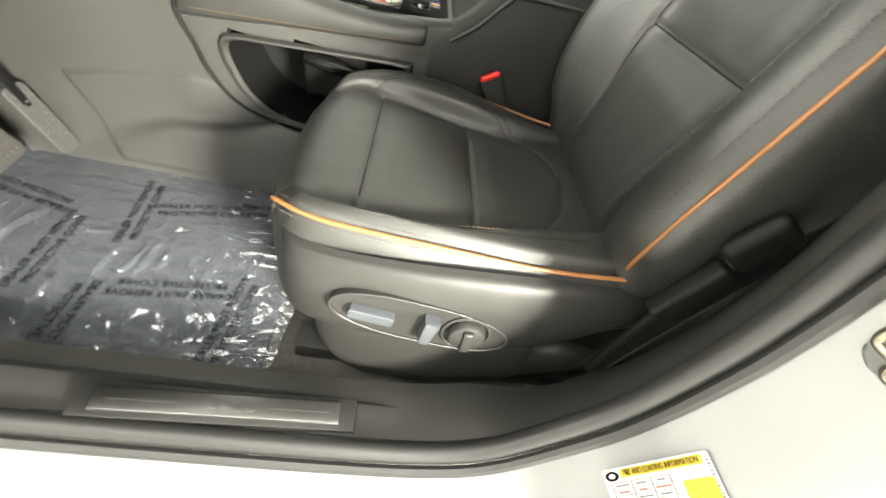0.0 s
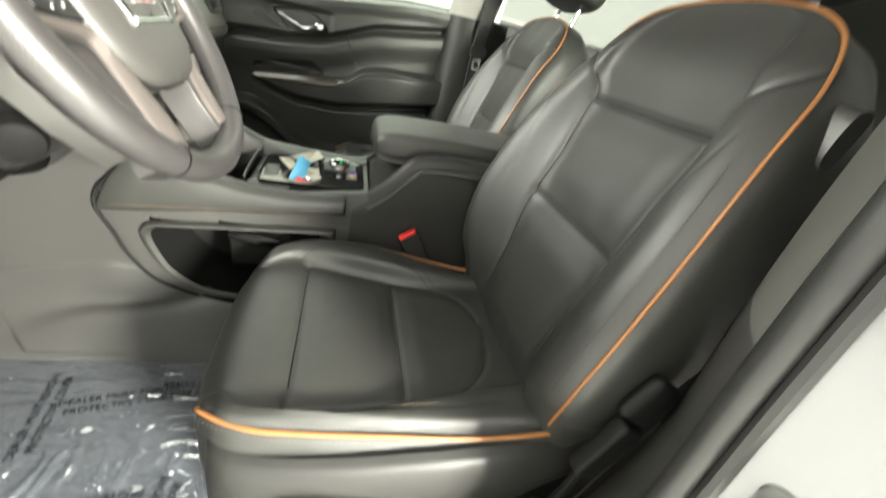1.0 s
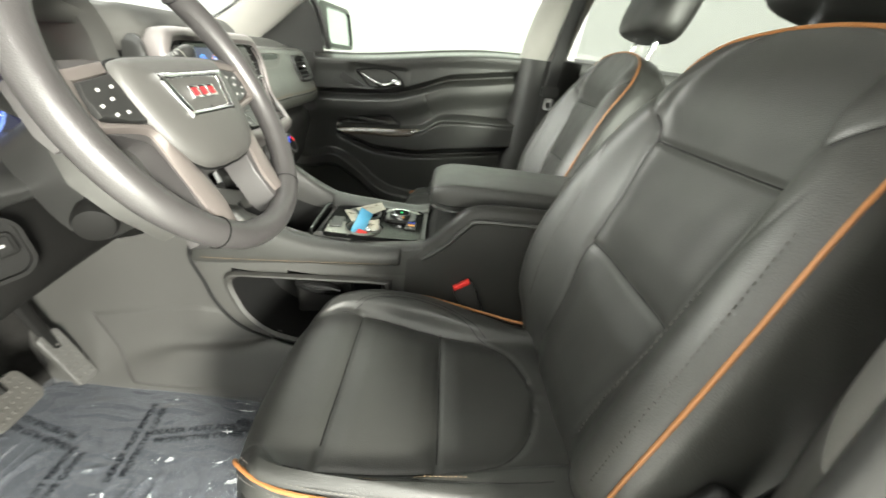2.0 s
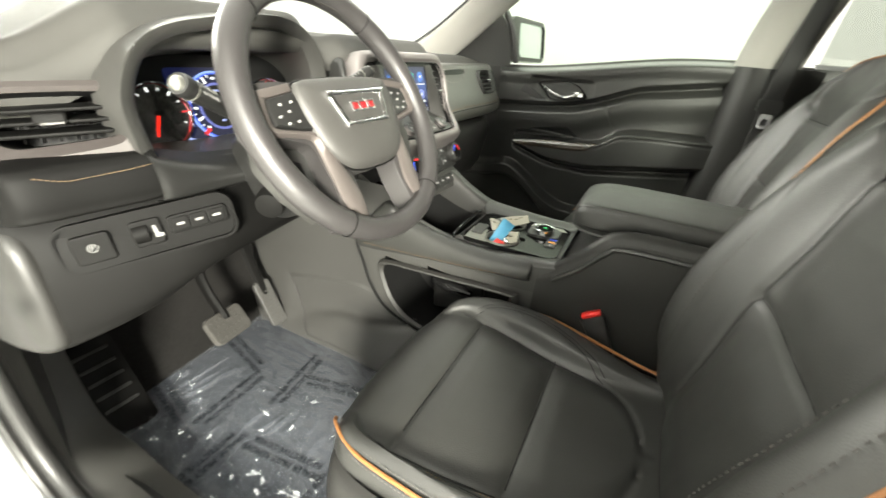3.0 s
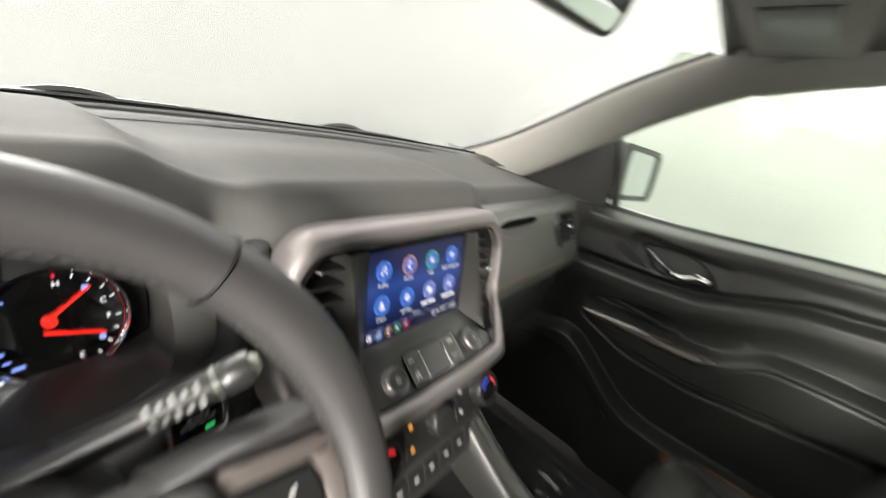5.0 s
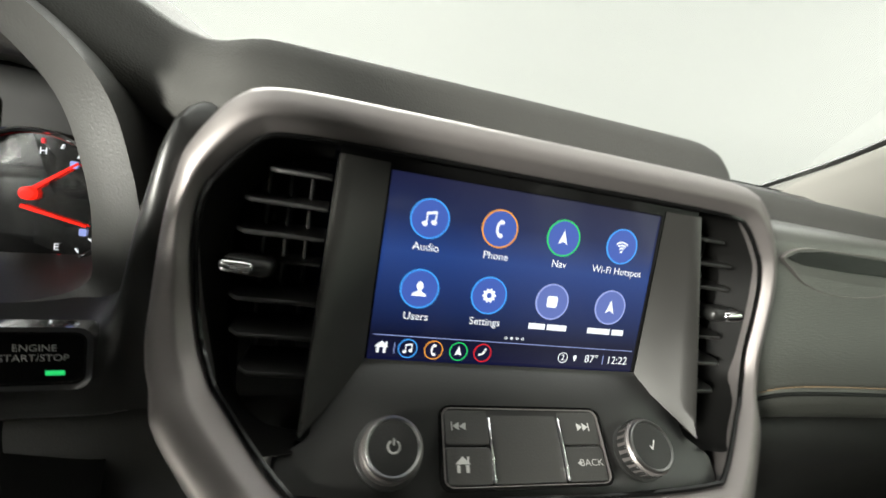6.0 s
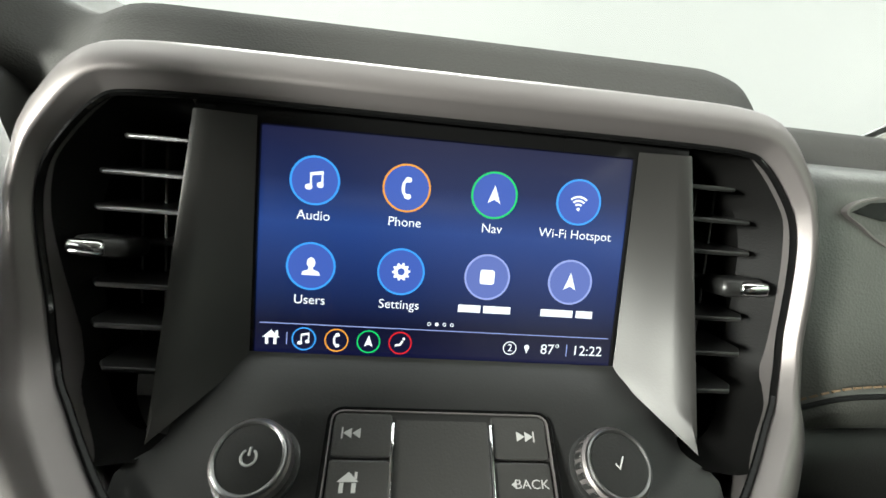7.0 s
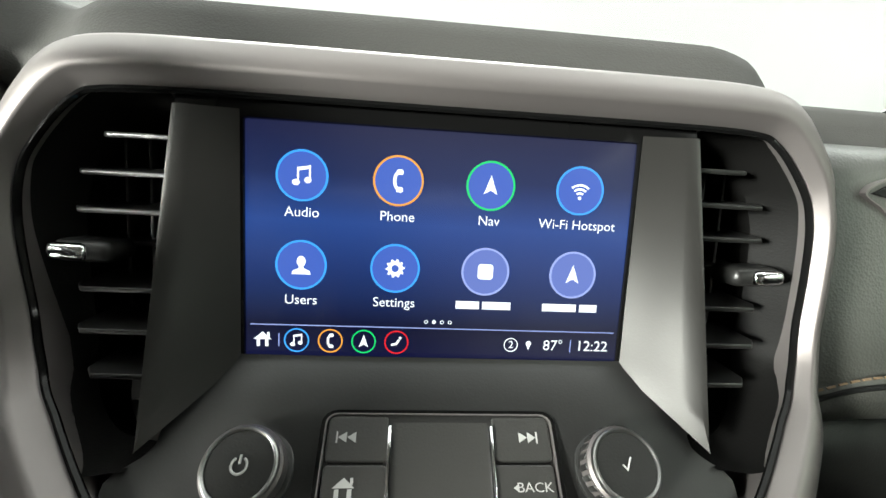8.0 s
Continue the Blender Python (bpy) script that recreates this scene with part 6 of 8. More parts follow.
    for a, b, c, d, e in both:
        rows.append([F @ Vector((a, b, -0.03)), F @ Vector((a, b, -0.002 + 0.006 * e)), F @ Vector((a * 0.96 + c * 0.04, b * (0.96 - 0.04 * e) + d * (0.04 + 0.04 * e), 0.003 + 0.008 * e)), F @ Vector((a * 0.45 + c * 0.55, b * 0.45 + d * 0.55, 0.006 + 0.007 * e)), F @ Vector((c, d, 0.002 + 0.001 * e)), F @ Vector((c, d, -0.03))])
    inner = [(c, d) for _, _, c, d, _ in both]
    grid(bm, rows, False, True)
    v = part("side_vent", bm, BRONZE, DASH, "bronze grey framed side air vent", sharp=30)
    bm = bmesh.new()
    slab(bm, [(a * 1.02, b * 1.02) for a, b in inner], -0.068, -0.064, F)
    part("vent_back", bm, DARK, v)
    bm = bmesh.new()
    rows = [[F @ Vector((c * 0.995, d * 0.99, 0.001)), F @ Vector((c * 0.97, d * 0.94, -0.005)), F @ Vector((c * 0.93, d * 0.9, -0.064))] for c, d in inner]
    grid(bm, rows, False, True)
    part("vent_throat", bm, DARK, v)
    for i, yy in enumerate((0.0135, 0.0, -0.0135)):
        bm = bmesh.new()
        rbox(bm, (0.114, 0.0046, 0.034), 0.0018, F @ pose(0.002, yy, -0.013, 16))
        part("slat", bm, KNEE, v)
    for i in range(6):
        bm = bmesh.new()
        rbox(bm, (0.0016, 0.045, 0.008), 0.0004, F @ pose(-0.040 + 0.017 * i, 0, -0.046))
        part("rear_vane", bm, DARK, v)
    bm = bmesh.new()
    rbox(bm, (0.032, 0.013, 0.020), 0.003, F @ pose(0.004, 0.0, -0.001), 3)
    tab = part("vent_tab", bm, KNEE, v)
    bm = bmesh.new()
    rbox(bm, (0.024, 0.004, 0.004), 0.0015, F @ pose(0.006, -0.006, 0.008), 2)
    part("tab_cap", bm, GREYPLASTIC, tab)
    # switch bank in the knee bolster
    F = mtx((-0.607, 0.611, 0.507), (0.152, -0.082, 0.026), (0.0, 0.17, 0.98)) @ pose(0, 0, 0.004)
    bm = bmesh.new()
    ring(bm, rrect(0.196, 0.064, 0.020, 7), rrect(0.188, 0.056, 0.016, 7), -0.012, 0.004, F)
    bank = part("switch_bank", bm, KNEE, DASH, "switch bank with three controls")
    bm = bmesh.new()
    slab(bm, rrect(0.190, 0.058, 0.016, 7), -0.02, -0.002, F)
    part("bank_field", bm, KNEE, bank)
    bm = bmesh.new()
    slab(bm, rrect(0.040, 0.036, 0.005), -0.003, 0.005, F @ pose(-0.062, -0.001, 0), 0.002)
    b = part("brake_switch", bm, KNEE, bank)
    bm = bmesh.new()
    ring(bm, disc(0.0052, 20), disc(0.0044, 20), 0, 0.0003, F @ pose(-0.062, 0, 0.0052))
    part("switch_mark", bm, GREYMARK, b, smooth=False)
    lettering("switch_word", "P", 0.008, GREYMARK, b, F @ pose(-0.062, 0, 0.0054))
    bm = bmesh.new()
    slab(bm, rrect(0.034, 0.034, 0.004), -0.003, 0.002, F @ pose(-0.005, 0.001, 0), 0.002)
    b = part("dimmer_frame", bm, KNEE, bank)
    bm = bmesh.new()
    lathe(bm, [(0.0125, -0.008), (0.0125, 0.008)], F @ pose(-0.012, 0.001, -0.004) @ pose(0, 0, 0, 0, 90), 28)
    part("dimmer_wheel", bm, KNEE, b)
    bm = bmesh.new()
    slab(bm, [(-0.002, 0.009), (0.001, 0.009), (0.002, -0.002), (0.007, -0.003), (0.007, -0.007), (-0.002, -0.007)], 0.002, 0.0026, F @ pose(0.004, 0.0, 0))
    part("switch_mark", bm, GREYMARK, b, smooth=False)
    bm = bmesh.new()
    slab(bm, rrect(0.072, 0.024, 0.006), -0.003, 0.002, F @ pose(0.054, 0.003, 0), 0.002)
    b = part("key_frame", bm, KNEE, bank)
    for i in range(3):
        bm = bmesh.new()
        slab(bm, rrect(0.0205, 0.017, 0.002), 0.001, 0.0036, F @ pose(0.0325 + 0.0215 * i, 0.003, 0), 0.001)
        kk = part("key", bm, KNEE, b)
        bm = bmesh.new()
        rbox(bm, (0.009, 0.0030, 0.0003), 0, F @ pose(0.0325 + 0.0215 * i, 0.003, 0.0038))
        part("key_mark", bm, GREYMARK, kk, smooth=False)
    # start button with its green lamp
    F = mtx((-0.246, 0.612, 0.580), (1, 0.12, 0), (0, 0.26, 0.966)) @ Matrix.Scale(0.84, 4)
    bm = bmesh.new()
    ring(bm, rrect(0.056, 0.038, 0.008), rrect(0.050, 0.032, 0.006), -0.01, 0.006, F)
    st = part("start_frame", bm, CHROME, DASH, "chrome framed start button")
    bm = bmesh.new()
    slab(bm, rrect(0.050, 0.032, 0.006), -0.01, 0.0045, F, 0.0015)
    bt = part("start_button", bm, PIANO, st)
    lettering("button_word", "ENGINE", 0.0058, WHITEMARK, bt, F @ pose(0.0, 0.006, 0.0047))
    lettering("button_word", "START/STOP", 0.0058, WHITEMARK, bt, F @ pose(0.0, 0.0, 0.0047))
    bm = bmesh.new()
    rbox(bm, (0.009, 0.0028, 0.0004), 0, F @ pose(0.010, -0.009, 0.0048))
    part("start_lamp", bm, L_GREEN, bt, smooth=False)


left_dash()


# ---- steering wheel and column ----
def steering():
    T = thing("steering_wheel", "worn black leather steering wheel with bronze spokes", "steering wheel", (-0.41, 0.55, 0.60))
    F = mtx((-0.395, 0.4587, 0.6594), (1, 0, 0), (0, 0.525, 0.851))
    bm = bmesh.new()
    rows = []
    R = 0.1707
    for i in range(128):
        a = 2 * math.pi * i / 128
        g = bell(abs(math.sin(a)) - 0.5, 0.22) * (1 if math.sin(a) > 0 else 0.4)
        flat = 1.0 - 0.012 * sm(0.92, 1.0, -math.sin(a))
        row = []
        for q in range(14):
            b = 2 * math.pi * q / 14
            rr = 0.0165 + 0.0014 * g
            row.append(F @ Vector(((R * flat + rr * math.cos(b)) * math.cos(a), (R * flat + rr * math.cos(b)) * math.sin(a), rr * 0.98 * math.sin(b))))
        rows.append(row)
    grid(bm, rows, True, True)
    rim = part("rim", bm, WHEEL, T, "worn grey-black leather rim", sharp=80)
    # sewn joints round the rim and the inner seam
    for a in (50, 130, 234, 306):
        bm = bmesh.new()
        A = radians(a)
        tube(bm, [F @ Vector(((R + 0.0172 * math.cos(b)) * math.cos(A), (R + 0.0172 * math.cos(b)) * math.sin(A), 0.0170 * math.sin(b))) for b in [2 * math.pi * q / 20 for q in range(20)]], 0.0009, 5, True)
        part("rim_joint", bm, DARK, rim)
    for a0, a1 in ((53, 127), (-50, 46), (134, 230)):
        bm = bmesh.new()
        stitches(bm, [F @ Vector(((R - 0.0168) * math.cos(radians(a)), (R - 0.0168) * math.sin(radians(a)), 0.004)) for a in range(a0, a1, 3)], 0.0055, 0.0036, 0.0008)
        tagged(part("stitching", bm, PALETHREAD, rim), kind="stuff")
    # hub
    half = [(0.0, 0.047), (0.045, 0.046), (0.080, 0.044), (0.093, 0.036), (0.096, 0.010), (0.089, -0.028), (0.076, -0.055), (0.052, -0.075), (0.020, -0.081)]
    prof = half + [(0.0, -0.081)] + [(-x, y) for x, y in half[:0:-1]]
    L = spline([(x, y, 0) for x, y in prof], 80, True)
    bm = bmesh.new()
    rows = []
    for k, w in ((1.0, -0.030), (1.0, 0.000), (0.985, 0.006), (0.95, 0.010), (0.85, 0.0145), (0.6, 0.0185), (0.3, 0.020), (0.02, 0.0205)):
        rows.append([F @ Vector((p.x * k, -0.018 + (p.y + 0.018) * k, w)) for p in L])
    grid(bm, rows, True)
    hub = part("airbag_pad", bm, AIRBAG, T, "soft black airbag cover", sharp=50)
    bm = bmesh.new()
    for r2, w in (((0.0, 0.0), 0.0),):
        tube(bm, [F @ Vector((p.x * 1.004, -0.018 + (p.y + 0.018) * 1.004, 0.0)) for p in L], 0.0018, 6, True)
    part("pad_gap", bm, DARK, hub)
    # badge: chrome outline and red block shapes
    out = [(-0.054, 0.021), (0.054, 0.021), (0.057, 0.017), (0.0445, -0.020), (0.040, -0.0235), (-0.040, -0.0235), (-0.0445, -0.020), (-0.057, 0.017)]
    mid = spline([(x * 0.945, -0.001 + (y + 0.001) * 0.91, 0.0185) for x, y in out], 72, True)
    bm = bmesh.new()
    tube(bm, [F @ p for p in mid], [0.0032 + 0.0012 * sm(0.034, 0.046, abs(p.x)) for p in mid], 10, True)
    badge = part("badge_frame", bm, CHROME, hub, "chrome badge outline")
    for x, w in ((-0.0168, 0.0155), (0.0, 0.0168), (0.0168, 0.0155)):
        bm = bmesh.new()
        rbox(bm, (w, 0.0135, 0.0035), 0.001, F @ pose(x, -0.0005, 0.0215))
        part("badge_block", bm, CHROME, badge)
        bm = bmesh.new()
        rbox(bm, (w - 0.0045, 0.0088, 0.0012), 0.0004, F @ pose(x, -0.0005, 0.0230))
        part("badge_inlay", bm, REDBADGE, badge, "red badge inlay")
    # spokes with switches
    for k in (-1, 1):
        bm = bmesh.new()
        arm = [(0.075, 0.046), (0.105, 0.047), (0.135, 0.046), (0.158, 0.044), (0.163, 0.000), (0.158, -0.016), (0.124, -0.0225), (0.100, -0.029), (0.0935, -0.038), (0.0925, -0.08), (0.092, -0.118), (0.100, -0.142), (0.062, -0.158), (0.052, -0.145), (0.047, -0.10), (0.050, -0.07), (0.07, -0.02)]
        slab(bm, [(k * x, y) for x, y in arm][::k], -0.040, -0.003, F, 0.004)
        part("spoke", bm, WHEEL, T)
        # recessed backing between the lower spoke and the rim
        bm = bmesh.new()
        slab(bm, [(k * x, y) for x, y in ((0.090, -0.022), (0.150, -0.010), (0.158, -0.040), (0.142, -0.080), (0.112, -0.122), (0.088, -0.120))][::-k], -0.050, -0.028, F, 0.003)
        back = part("spoke_backing", bm, GREYPLASTIC, T)
        # dark slab on the backing; its colour stands for a shaded hole
        bm = bmesh.new()
        slab(bm, [(k * x, y) for x, y in ((0.104, -0.046), (0.118, -0.040), (0.130, -0.050), (0.118, -0.066), (0.106, -0.074))][::-k], -0.029, -0.0272, F, 0.0005)
        part("hole_shade", bm, DARK, back)
        bm = bmesh.new()
        # bronze strip: along the side spoke, round the switch pad and down the lower spoke
        up = [(0.138, 0.026), (0.1425, 0.010), (0.1415, -0.007), (0.112, -0.0140), (0.084, -0.0195), (0.075, -0.027), (0.070, -0.05), (0.060, -0.09), (0.056, -0.115), (0.061, -0.139)]
        lo = [(0.154, 0.029), (0.158, 0.008), (0.154, -0.0135), (0.124, -0.0200), (0.0985, -0.0262), (0.0920, -0.036), (0.0910, -0.06), (0.089, -0.095), (0.087, -0.118), (0.084, -0.137)]
        A = spline([(x, y, 0) for x, y in up], 40)
        B = spline([(x, y, 0) for x, y in lo], 40)
        rows = [[F @ Vector((k * a.x, a.y, -0.006)), F @ Vector((k * a.x, a.y, 0.001)), F @ Vector((k * (a.x * 0.7 + b.x * 0.3), a.y * 0.7 + b.y * 0.3, 0.0040)), F @ Vector((k * (a.x * 0.3 + b.x * 0.7), a.y * 0.3 + b.y * 0.7, 0.0042)), F @ Vector((k * b.x, b.y, 0.000)), F @ Vector((k * b.x, b.y, -0.010))] for a, b in zip(A, B)]
        grid(bm, rows)
        part("spoke_trim", bm, SPOKE, T, "bronze grey spoke trim")
        bm = bmesh.new()
        top = [(0.095, 0.0425), (0.148, 0.0355), (0.155, 0.029), (0.137, 0.0265), (0.096, 0.0325)]
        slab(bm, [(k * x, y) for x, y in top][::k], -0.006, 0.003, F, 0.001)
        part("spoke_trim", bm, SPOKE, T)
        pad = [(0.096, 0.0310), (0.136, 0.0250), (0.1410, 0.012), (0.1395, -0.0060), (0.112, -0.0128), (0.086, -0.0180), (0.092, 0.005)]
        bm = bmesh.new()
        slab(bm, [(k * x, y) for x, y in pad][::k], -0.006, 0.0045, F, 0.002)
        sp = part("switch_pad", bm, SATINBLACK, T, "black steering wheel switch pad")
        for x, y in ((0.106, 0.019), (0.124, 0.017), (0.115, 0.008), (0.131, 0.003), (0.107, -0.005), (0.122, -0.006)):
            bm = bmesh.new()
            rbox(bm, (0.0044, 0.0027, 0.0004), 0, F @ pose(k * x, y, 0.0048, 0, 0, 15))
            part("switch_mark", bm, WHITEMARK, sp, smooth=False)
    # column shroud
    bm = bmesh.new()
    secs = []
    for d, w, zt, zb in ((-0.028, 0.060, 0.045, -0.050), (-0.06, 0.078, 0.052, -0.066), (-0.11, 0.084, 0.050, -0.085), (-0.17, 0.082, 0.045, -0.10)):
        secs.append([F @ Vector((w * c, (zt if s > 0 else -zb) * s, d)) for c, s in [(math.copysign(abs(math.cos(q)) ** 0.5, math.cos(q)), math.copysign(abs(math.sin(q)) ** 0.6, math.sin(q))) for q in [2 * math.pi * i / 20 for i in range(20)]]])
    loft(bm, secs, 44, 14, True, False, True)
    part("column_shroud", bm, BLACKPLASTIC, T, "black steering column shroud")
    bm = bmesh.new()
    tube(bm, [(-0.478, 0.515, 0.565), (-0.505, 0.50, 0.557), (-0.518, 0.494, 0.553)], 0.0125, 16)
    ad = part("adjust_stub", bm, BLACKPLASTIC, T)
    bm = bmesh.new()
    lathe(bm, [(0.019, -0.012), (0.0195, 0.004), (0.017, 0.010), (0.010, 0.012), (0.0, 0.0122)], look((-0.522, 0.490, 0.552), (-0.46, 0.525, 0.566)), 30)
    part("adjust_knob", bm, KNEE, ad, "black column knob")
    # stalks: a dark barrel, a turning sleeve with a pale ring and a bright cap
    for pts, rr, cap in ((((-0.480, 0.556, 0.636), (-0.524, 0.540, 0.657), (-0.564, 0.525, 0.677), (-0.601, 0.511, 0.695)), (0.0080, 0.0095, 0.0112, 0.0112), SILVER),
                         (((-0.390, 0.560, 0.645), (-0.340, 0.548, 0.667), (-0.298, 0.538, 0.686), (-0.262, 0.529, 0.702)), (0.0075, 0.0082, 0.0092, 0.0092), SILVER)):
        line = spline(pts, 16)
        bm = bmesh.new()
        tube(bm, line, [rr[0] + (rr[3] - rr[0]) * i / 15 for i in range(16)], 20)
        st = part("stalk", bm, BLACKPLASTIC, T, "black column stalk")
        d = (Vector(pts[3]) - Vector(pts[2])).normalized()
        e = Vector(pts[3])
        bm = bmesh.new()
        tube(bm, [e - d * 0.012, e - d * 0.011, e - d * 0.001, e + d * 0.003], [rr[3] * 1.02, rr[3] * 1.07, rr[3] * 1.07, rr[3] * 0.98], 20)
        part("stalk_sleeve", bm, SATINBLACK, st)
        bm = bmesh.new()
        tube(bm, [e + d * 0.002, e + d * 0.005, e + d * 0.0075], [rr[3] * 0.72, rr[3] * 0.68, rr[3] * 0.45], 20)
        part("stalk_cap", bm, cap, st, "pale stalk end")
        bm = bmesh.new()
        tube(bm, [e - d * 0.0165, e - d * 0.0150], [rr[3] * 1.03, rr[3] * 1.03], 20)
        part("stalk_ring", bm, SILVER, st)
        to_eye = (Vector((-0.45, 0.25, 0.86)) - e).normalized()
        face = (to_eye - d * to_eye.dot(d)).normalized()
        side = face.cross(d).normalized()
        for i in range(5):
            for j in (-1, 1):
                bm = bmesh.new()
                c = e - d * (0.024 + 0.0058 * i) + side * (0.0042 * j) + face * (rr[3] * 0.905)
                rbox(bm, (0.0022, 0.0050 if (i + j) % 2 else 0.0032, 0.0008), 0, mtx(c, d, side))
                part("stalk_mark", bm, GREYMARK, st, smooth=False)


WHEEL = mat("worn_wheel_leather", (0.030, 0.028, 0.028), 0.43, grain=0.2, grain_scale=700, bump="voronoi", vary=0.2, vary_scale=14, spec=0.6)
steering()


# ---- centre console ----
JOINT = ((0.125, 0.10), (0.130, 0.30), (0.140, 0.42), (0.152, 0.482), (0.178, 0.543), (0.223, 0.584), (0.267, 0.606), (0.313, 0.630), (0.345, 0.626), (0.37, 0.606), (0.40, 0.582), (0.43, 0.555), (0.48, 0.51))


def joint_y(z):
    """Where the console's flank ends at height z."""
    return float(np.interp(z, [p[0] for p in JOINT], [p[1] for p in JOINT]))


def console():
    T = thing("centre_console", "charcoal centre console with leather rail and cup holders", "console", (-0.02, 0.2, 0.0))
    # front half: two rails with a sunken middle
    bm = bmesh.new()
    secs = []
    for y, zl, zr, zf in ((0.66, 0.462, 0.53, 0.30), (0.58, 0.424, 0.505, 0.30), (0.52, 0.403, 0.468, 0.30), (0.47, 0.390, 0.438, 0.302), (0.43, 0.383, 0.418, 0.312), (0.405, 0.380, 0.408, 0.335), (0.398, 0.379, 0.406, 0.378), (0.36, 0.377, 0.402, 0.381), (0.30, 0.381, 0.399, 0.384), (0.24, 0.388, 0.397, 0.386), (0.195, 0.394, 0.398, 0.388), (0.17, 0.400, 0.404, 0.394)):
        wl = -0.118 + 0.004 * sm(0.4, 0.5, y)
        secs.append([(-0.190, y, 0.0), (-0.176, y, 0.12), (-0.160, y, 0.26), (-0.156, y, zl - 0.022), (-0.152, y, zl - 0.006), (-0.142, y, zl), (-0.126, y, zl), (wl, y, zl - 0.004), (wl + 0.004, y, zf + 0.004), (wl + 0.012, y, zf),
                     (-0.03, y, zf), (0.040, y, zf), (0.048, y, zf + 0.004), (0.055, y, (zr + zf) / 2), (0.068, y, zr - 0.005), (0.090, y, zr), (0.108, y, zr - 0.006), (0.116, y, zr - 0.03), (0.122, y, 0.25), (0.145, y, 0.10), (0.16, y, 0.0)])
    loft(bm, secs, 150, 110)
    # openings: the side pocket and two cup holders
    rim = [(0.556, 0.264), (0.554, 0.283), (0.536, 0.292), (0.48, 0.297), (0.36, 0.306), (0.25, 0.313), (0.235, 0.30), (0.235, 0.20), (0.28, 0.168), (0.36, 0.155), (0.43, 0.157), (0.482, 0.172), (0.523, 0.203), (0.545, 0.238)]
    L = spline([(0, y, z) for y, z in rim], 70, True)
    c = Vector((0, 0.40, 0.24))

    def in_pocket(p, k=1.03):
        y, z = c.y + (p.y - c.y) / k, c.z + (p.z - c.z) / k
        odd = False
        for a, b in zip(L, L[1:] + L[:1]):
            if (a.z > z) != (b.z > z) and y < a.y + (b.y - a.y) * (z - a.z) / (b.z - a.z):
                odd = not odd
        return odd

    CUPS = ((-0.086, 0.302), (0.003, 0.314))
    gone = [f for f in bm.faces if (f.calc_center_median().x < -0.14 and in_pocket(f.calc_center_median()))
            or any(math.hypot(v.co.x - x, v.co.y - y) < 0.0345 and 0.36 < v.co.z < 0.40 for v in f.verts for x, y in CUPS)]
    tray = bm.copy()

    def sunk(f):
        p = f.calc_center_median()
        return p.y > 0.405 and -0.1165 < p.x < 0.056 and p.z < 0.45 and p.z > 0.2

    gone += [f for f in bm.faces if sunk(f) and f not in gone]
    # the console ends along a swept joint; the tunnel lining runs on ahead of it and below
    gone += [f for f in bm.faces if f.calc_center_median().x < -0.137 and f.calc_center_median().y > joint_y(f.calc_center_median().z) and f not in gone]
    bmesh.ops.delete(bm, geom=gone, context="FACES")
    flank = bm.copy()

    def low_side(f):
        p = f.calc_center_median()
        return p.x < -0.14 and p.z < 0.33

    bmesh.ops.delete(flank, geom=[f for f in flank.faces if not low_side(f)], context="FACES")
    bmesh.ops.delete(bm, geom=[f for f in bm.faces if low_side(f)], context="FACES")
    part("console_flank", flank, FLANK, T, "charcoal moulded console flank", sharp=50)
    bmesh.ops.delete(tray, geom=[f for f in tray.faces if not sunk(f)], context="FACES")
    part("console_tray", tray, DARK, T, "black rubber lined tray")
    part("console_body", bm, GREYPLASTIC, T, "charcoal moulded console body", sharp=50)
    # rear half rising to the armrest
    bm = bmesh.new()
    secs = []
    for y, z in ((0.20, 0.383), (0.175, 0.398), (0.15, 0.420), (0.12, 0.455), (0.095, 0.480), (0.06, 0.492), (0.0, 0.496), (-0.15, 0.496), (-0.40, 0.494)):
        secs.append([(-0.192, y, 0.0), (-0.178, y, 0.12), (-0.163, y, 0.26), (-0.159, y, z - 0.045), (-0.155, y, z - 0.012), (-0.143, y, z), (-0.125, y, z - 0.002), (-0.115, y, z - 0.018), (-0.02, y, z - 0.022), (0.075, y, z - 0.018), (0.085, y, z - 0.002), (0.103, y, z), (0.115, y, z - 0.012), (0.12, y, z - 0.045), (0.124, y, 0.26), (0.14, y, 0.12), (0.155, y, 0.0)])
    loft(bm, secs, 80, 50)
    part("console_rear", bm, CONSOLE, T, "charcoal console side rising to the armrest", sharp=50)
    # crease line along the rising flank
    bm = bmesh.new()
    tube(bm, spline([(-0.1605, 0.17, 0.372), (-0.162, 0.13, 0.405), (-0.1625, 0.09, 0.452), (-0.1620, 0.06, 0.466), (-0.1620, -0.1, 0.470), (-0.162, -0.3, 0.468)], 40), 0.0045, 6)
    part("flank_crease", bm, GREYPLASTIC, T)
    # leather rail on the driver's side
    bm = bmesh.new()
    secs = []
    for y, zt, zb, o in ((0.633, 0.420, 0.312, 0.0), (0.629, 0.428, 0.309, 0.006), (0.60, 0.424, 0.311, 0.010), (0.56, 0.414, 0.315, 0.010), (0.52, 0.405, 0.320, 0.010), (0.47, 0.392, 0.326, 0.010), (0.40, 0.381, 0.333, 0.010), (0.30, 0.379, 0.343, 0.010), (0.225, 0.384, 0.350, 0.009), (0.212, 0.383, 0.352, 0.002)):
        lean = sm(0.48, 0.62, y) * 0.75
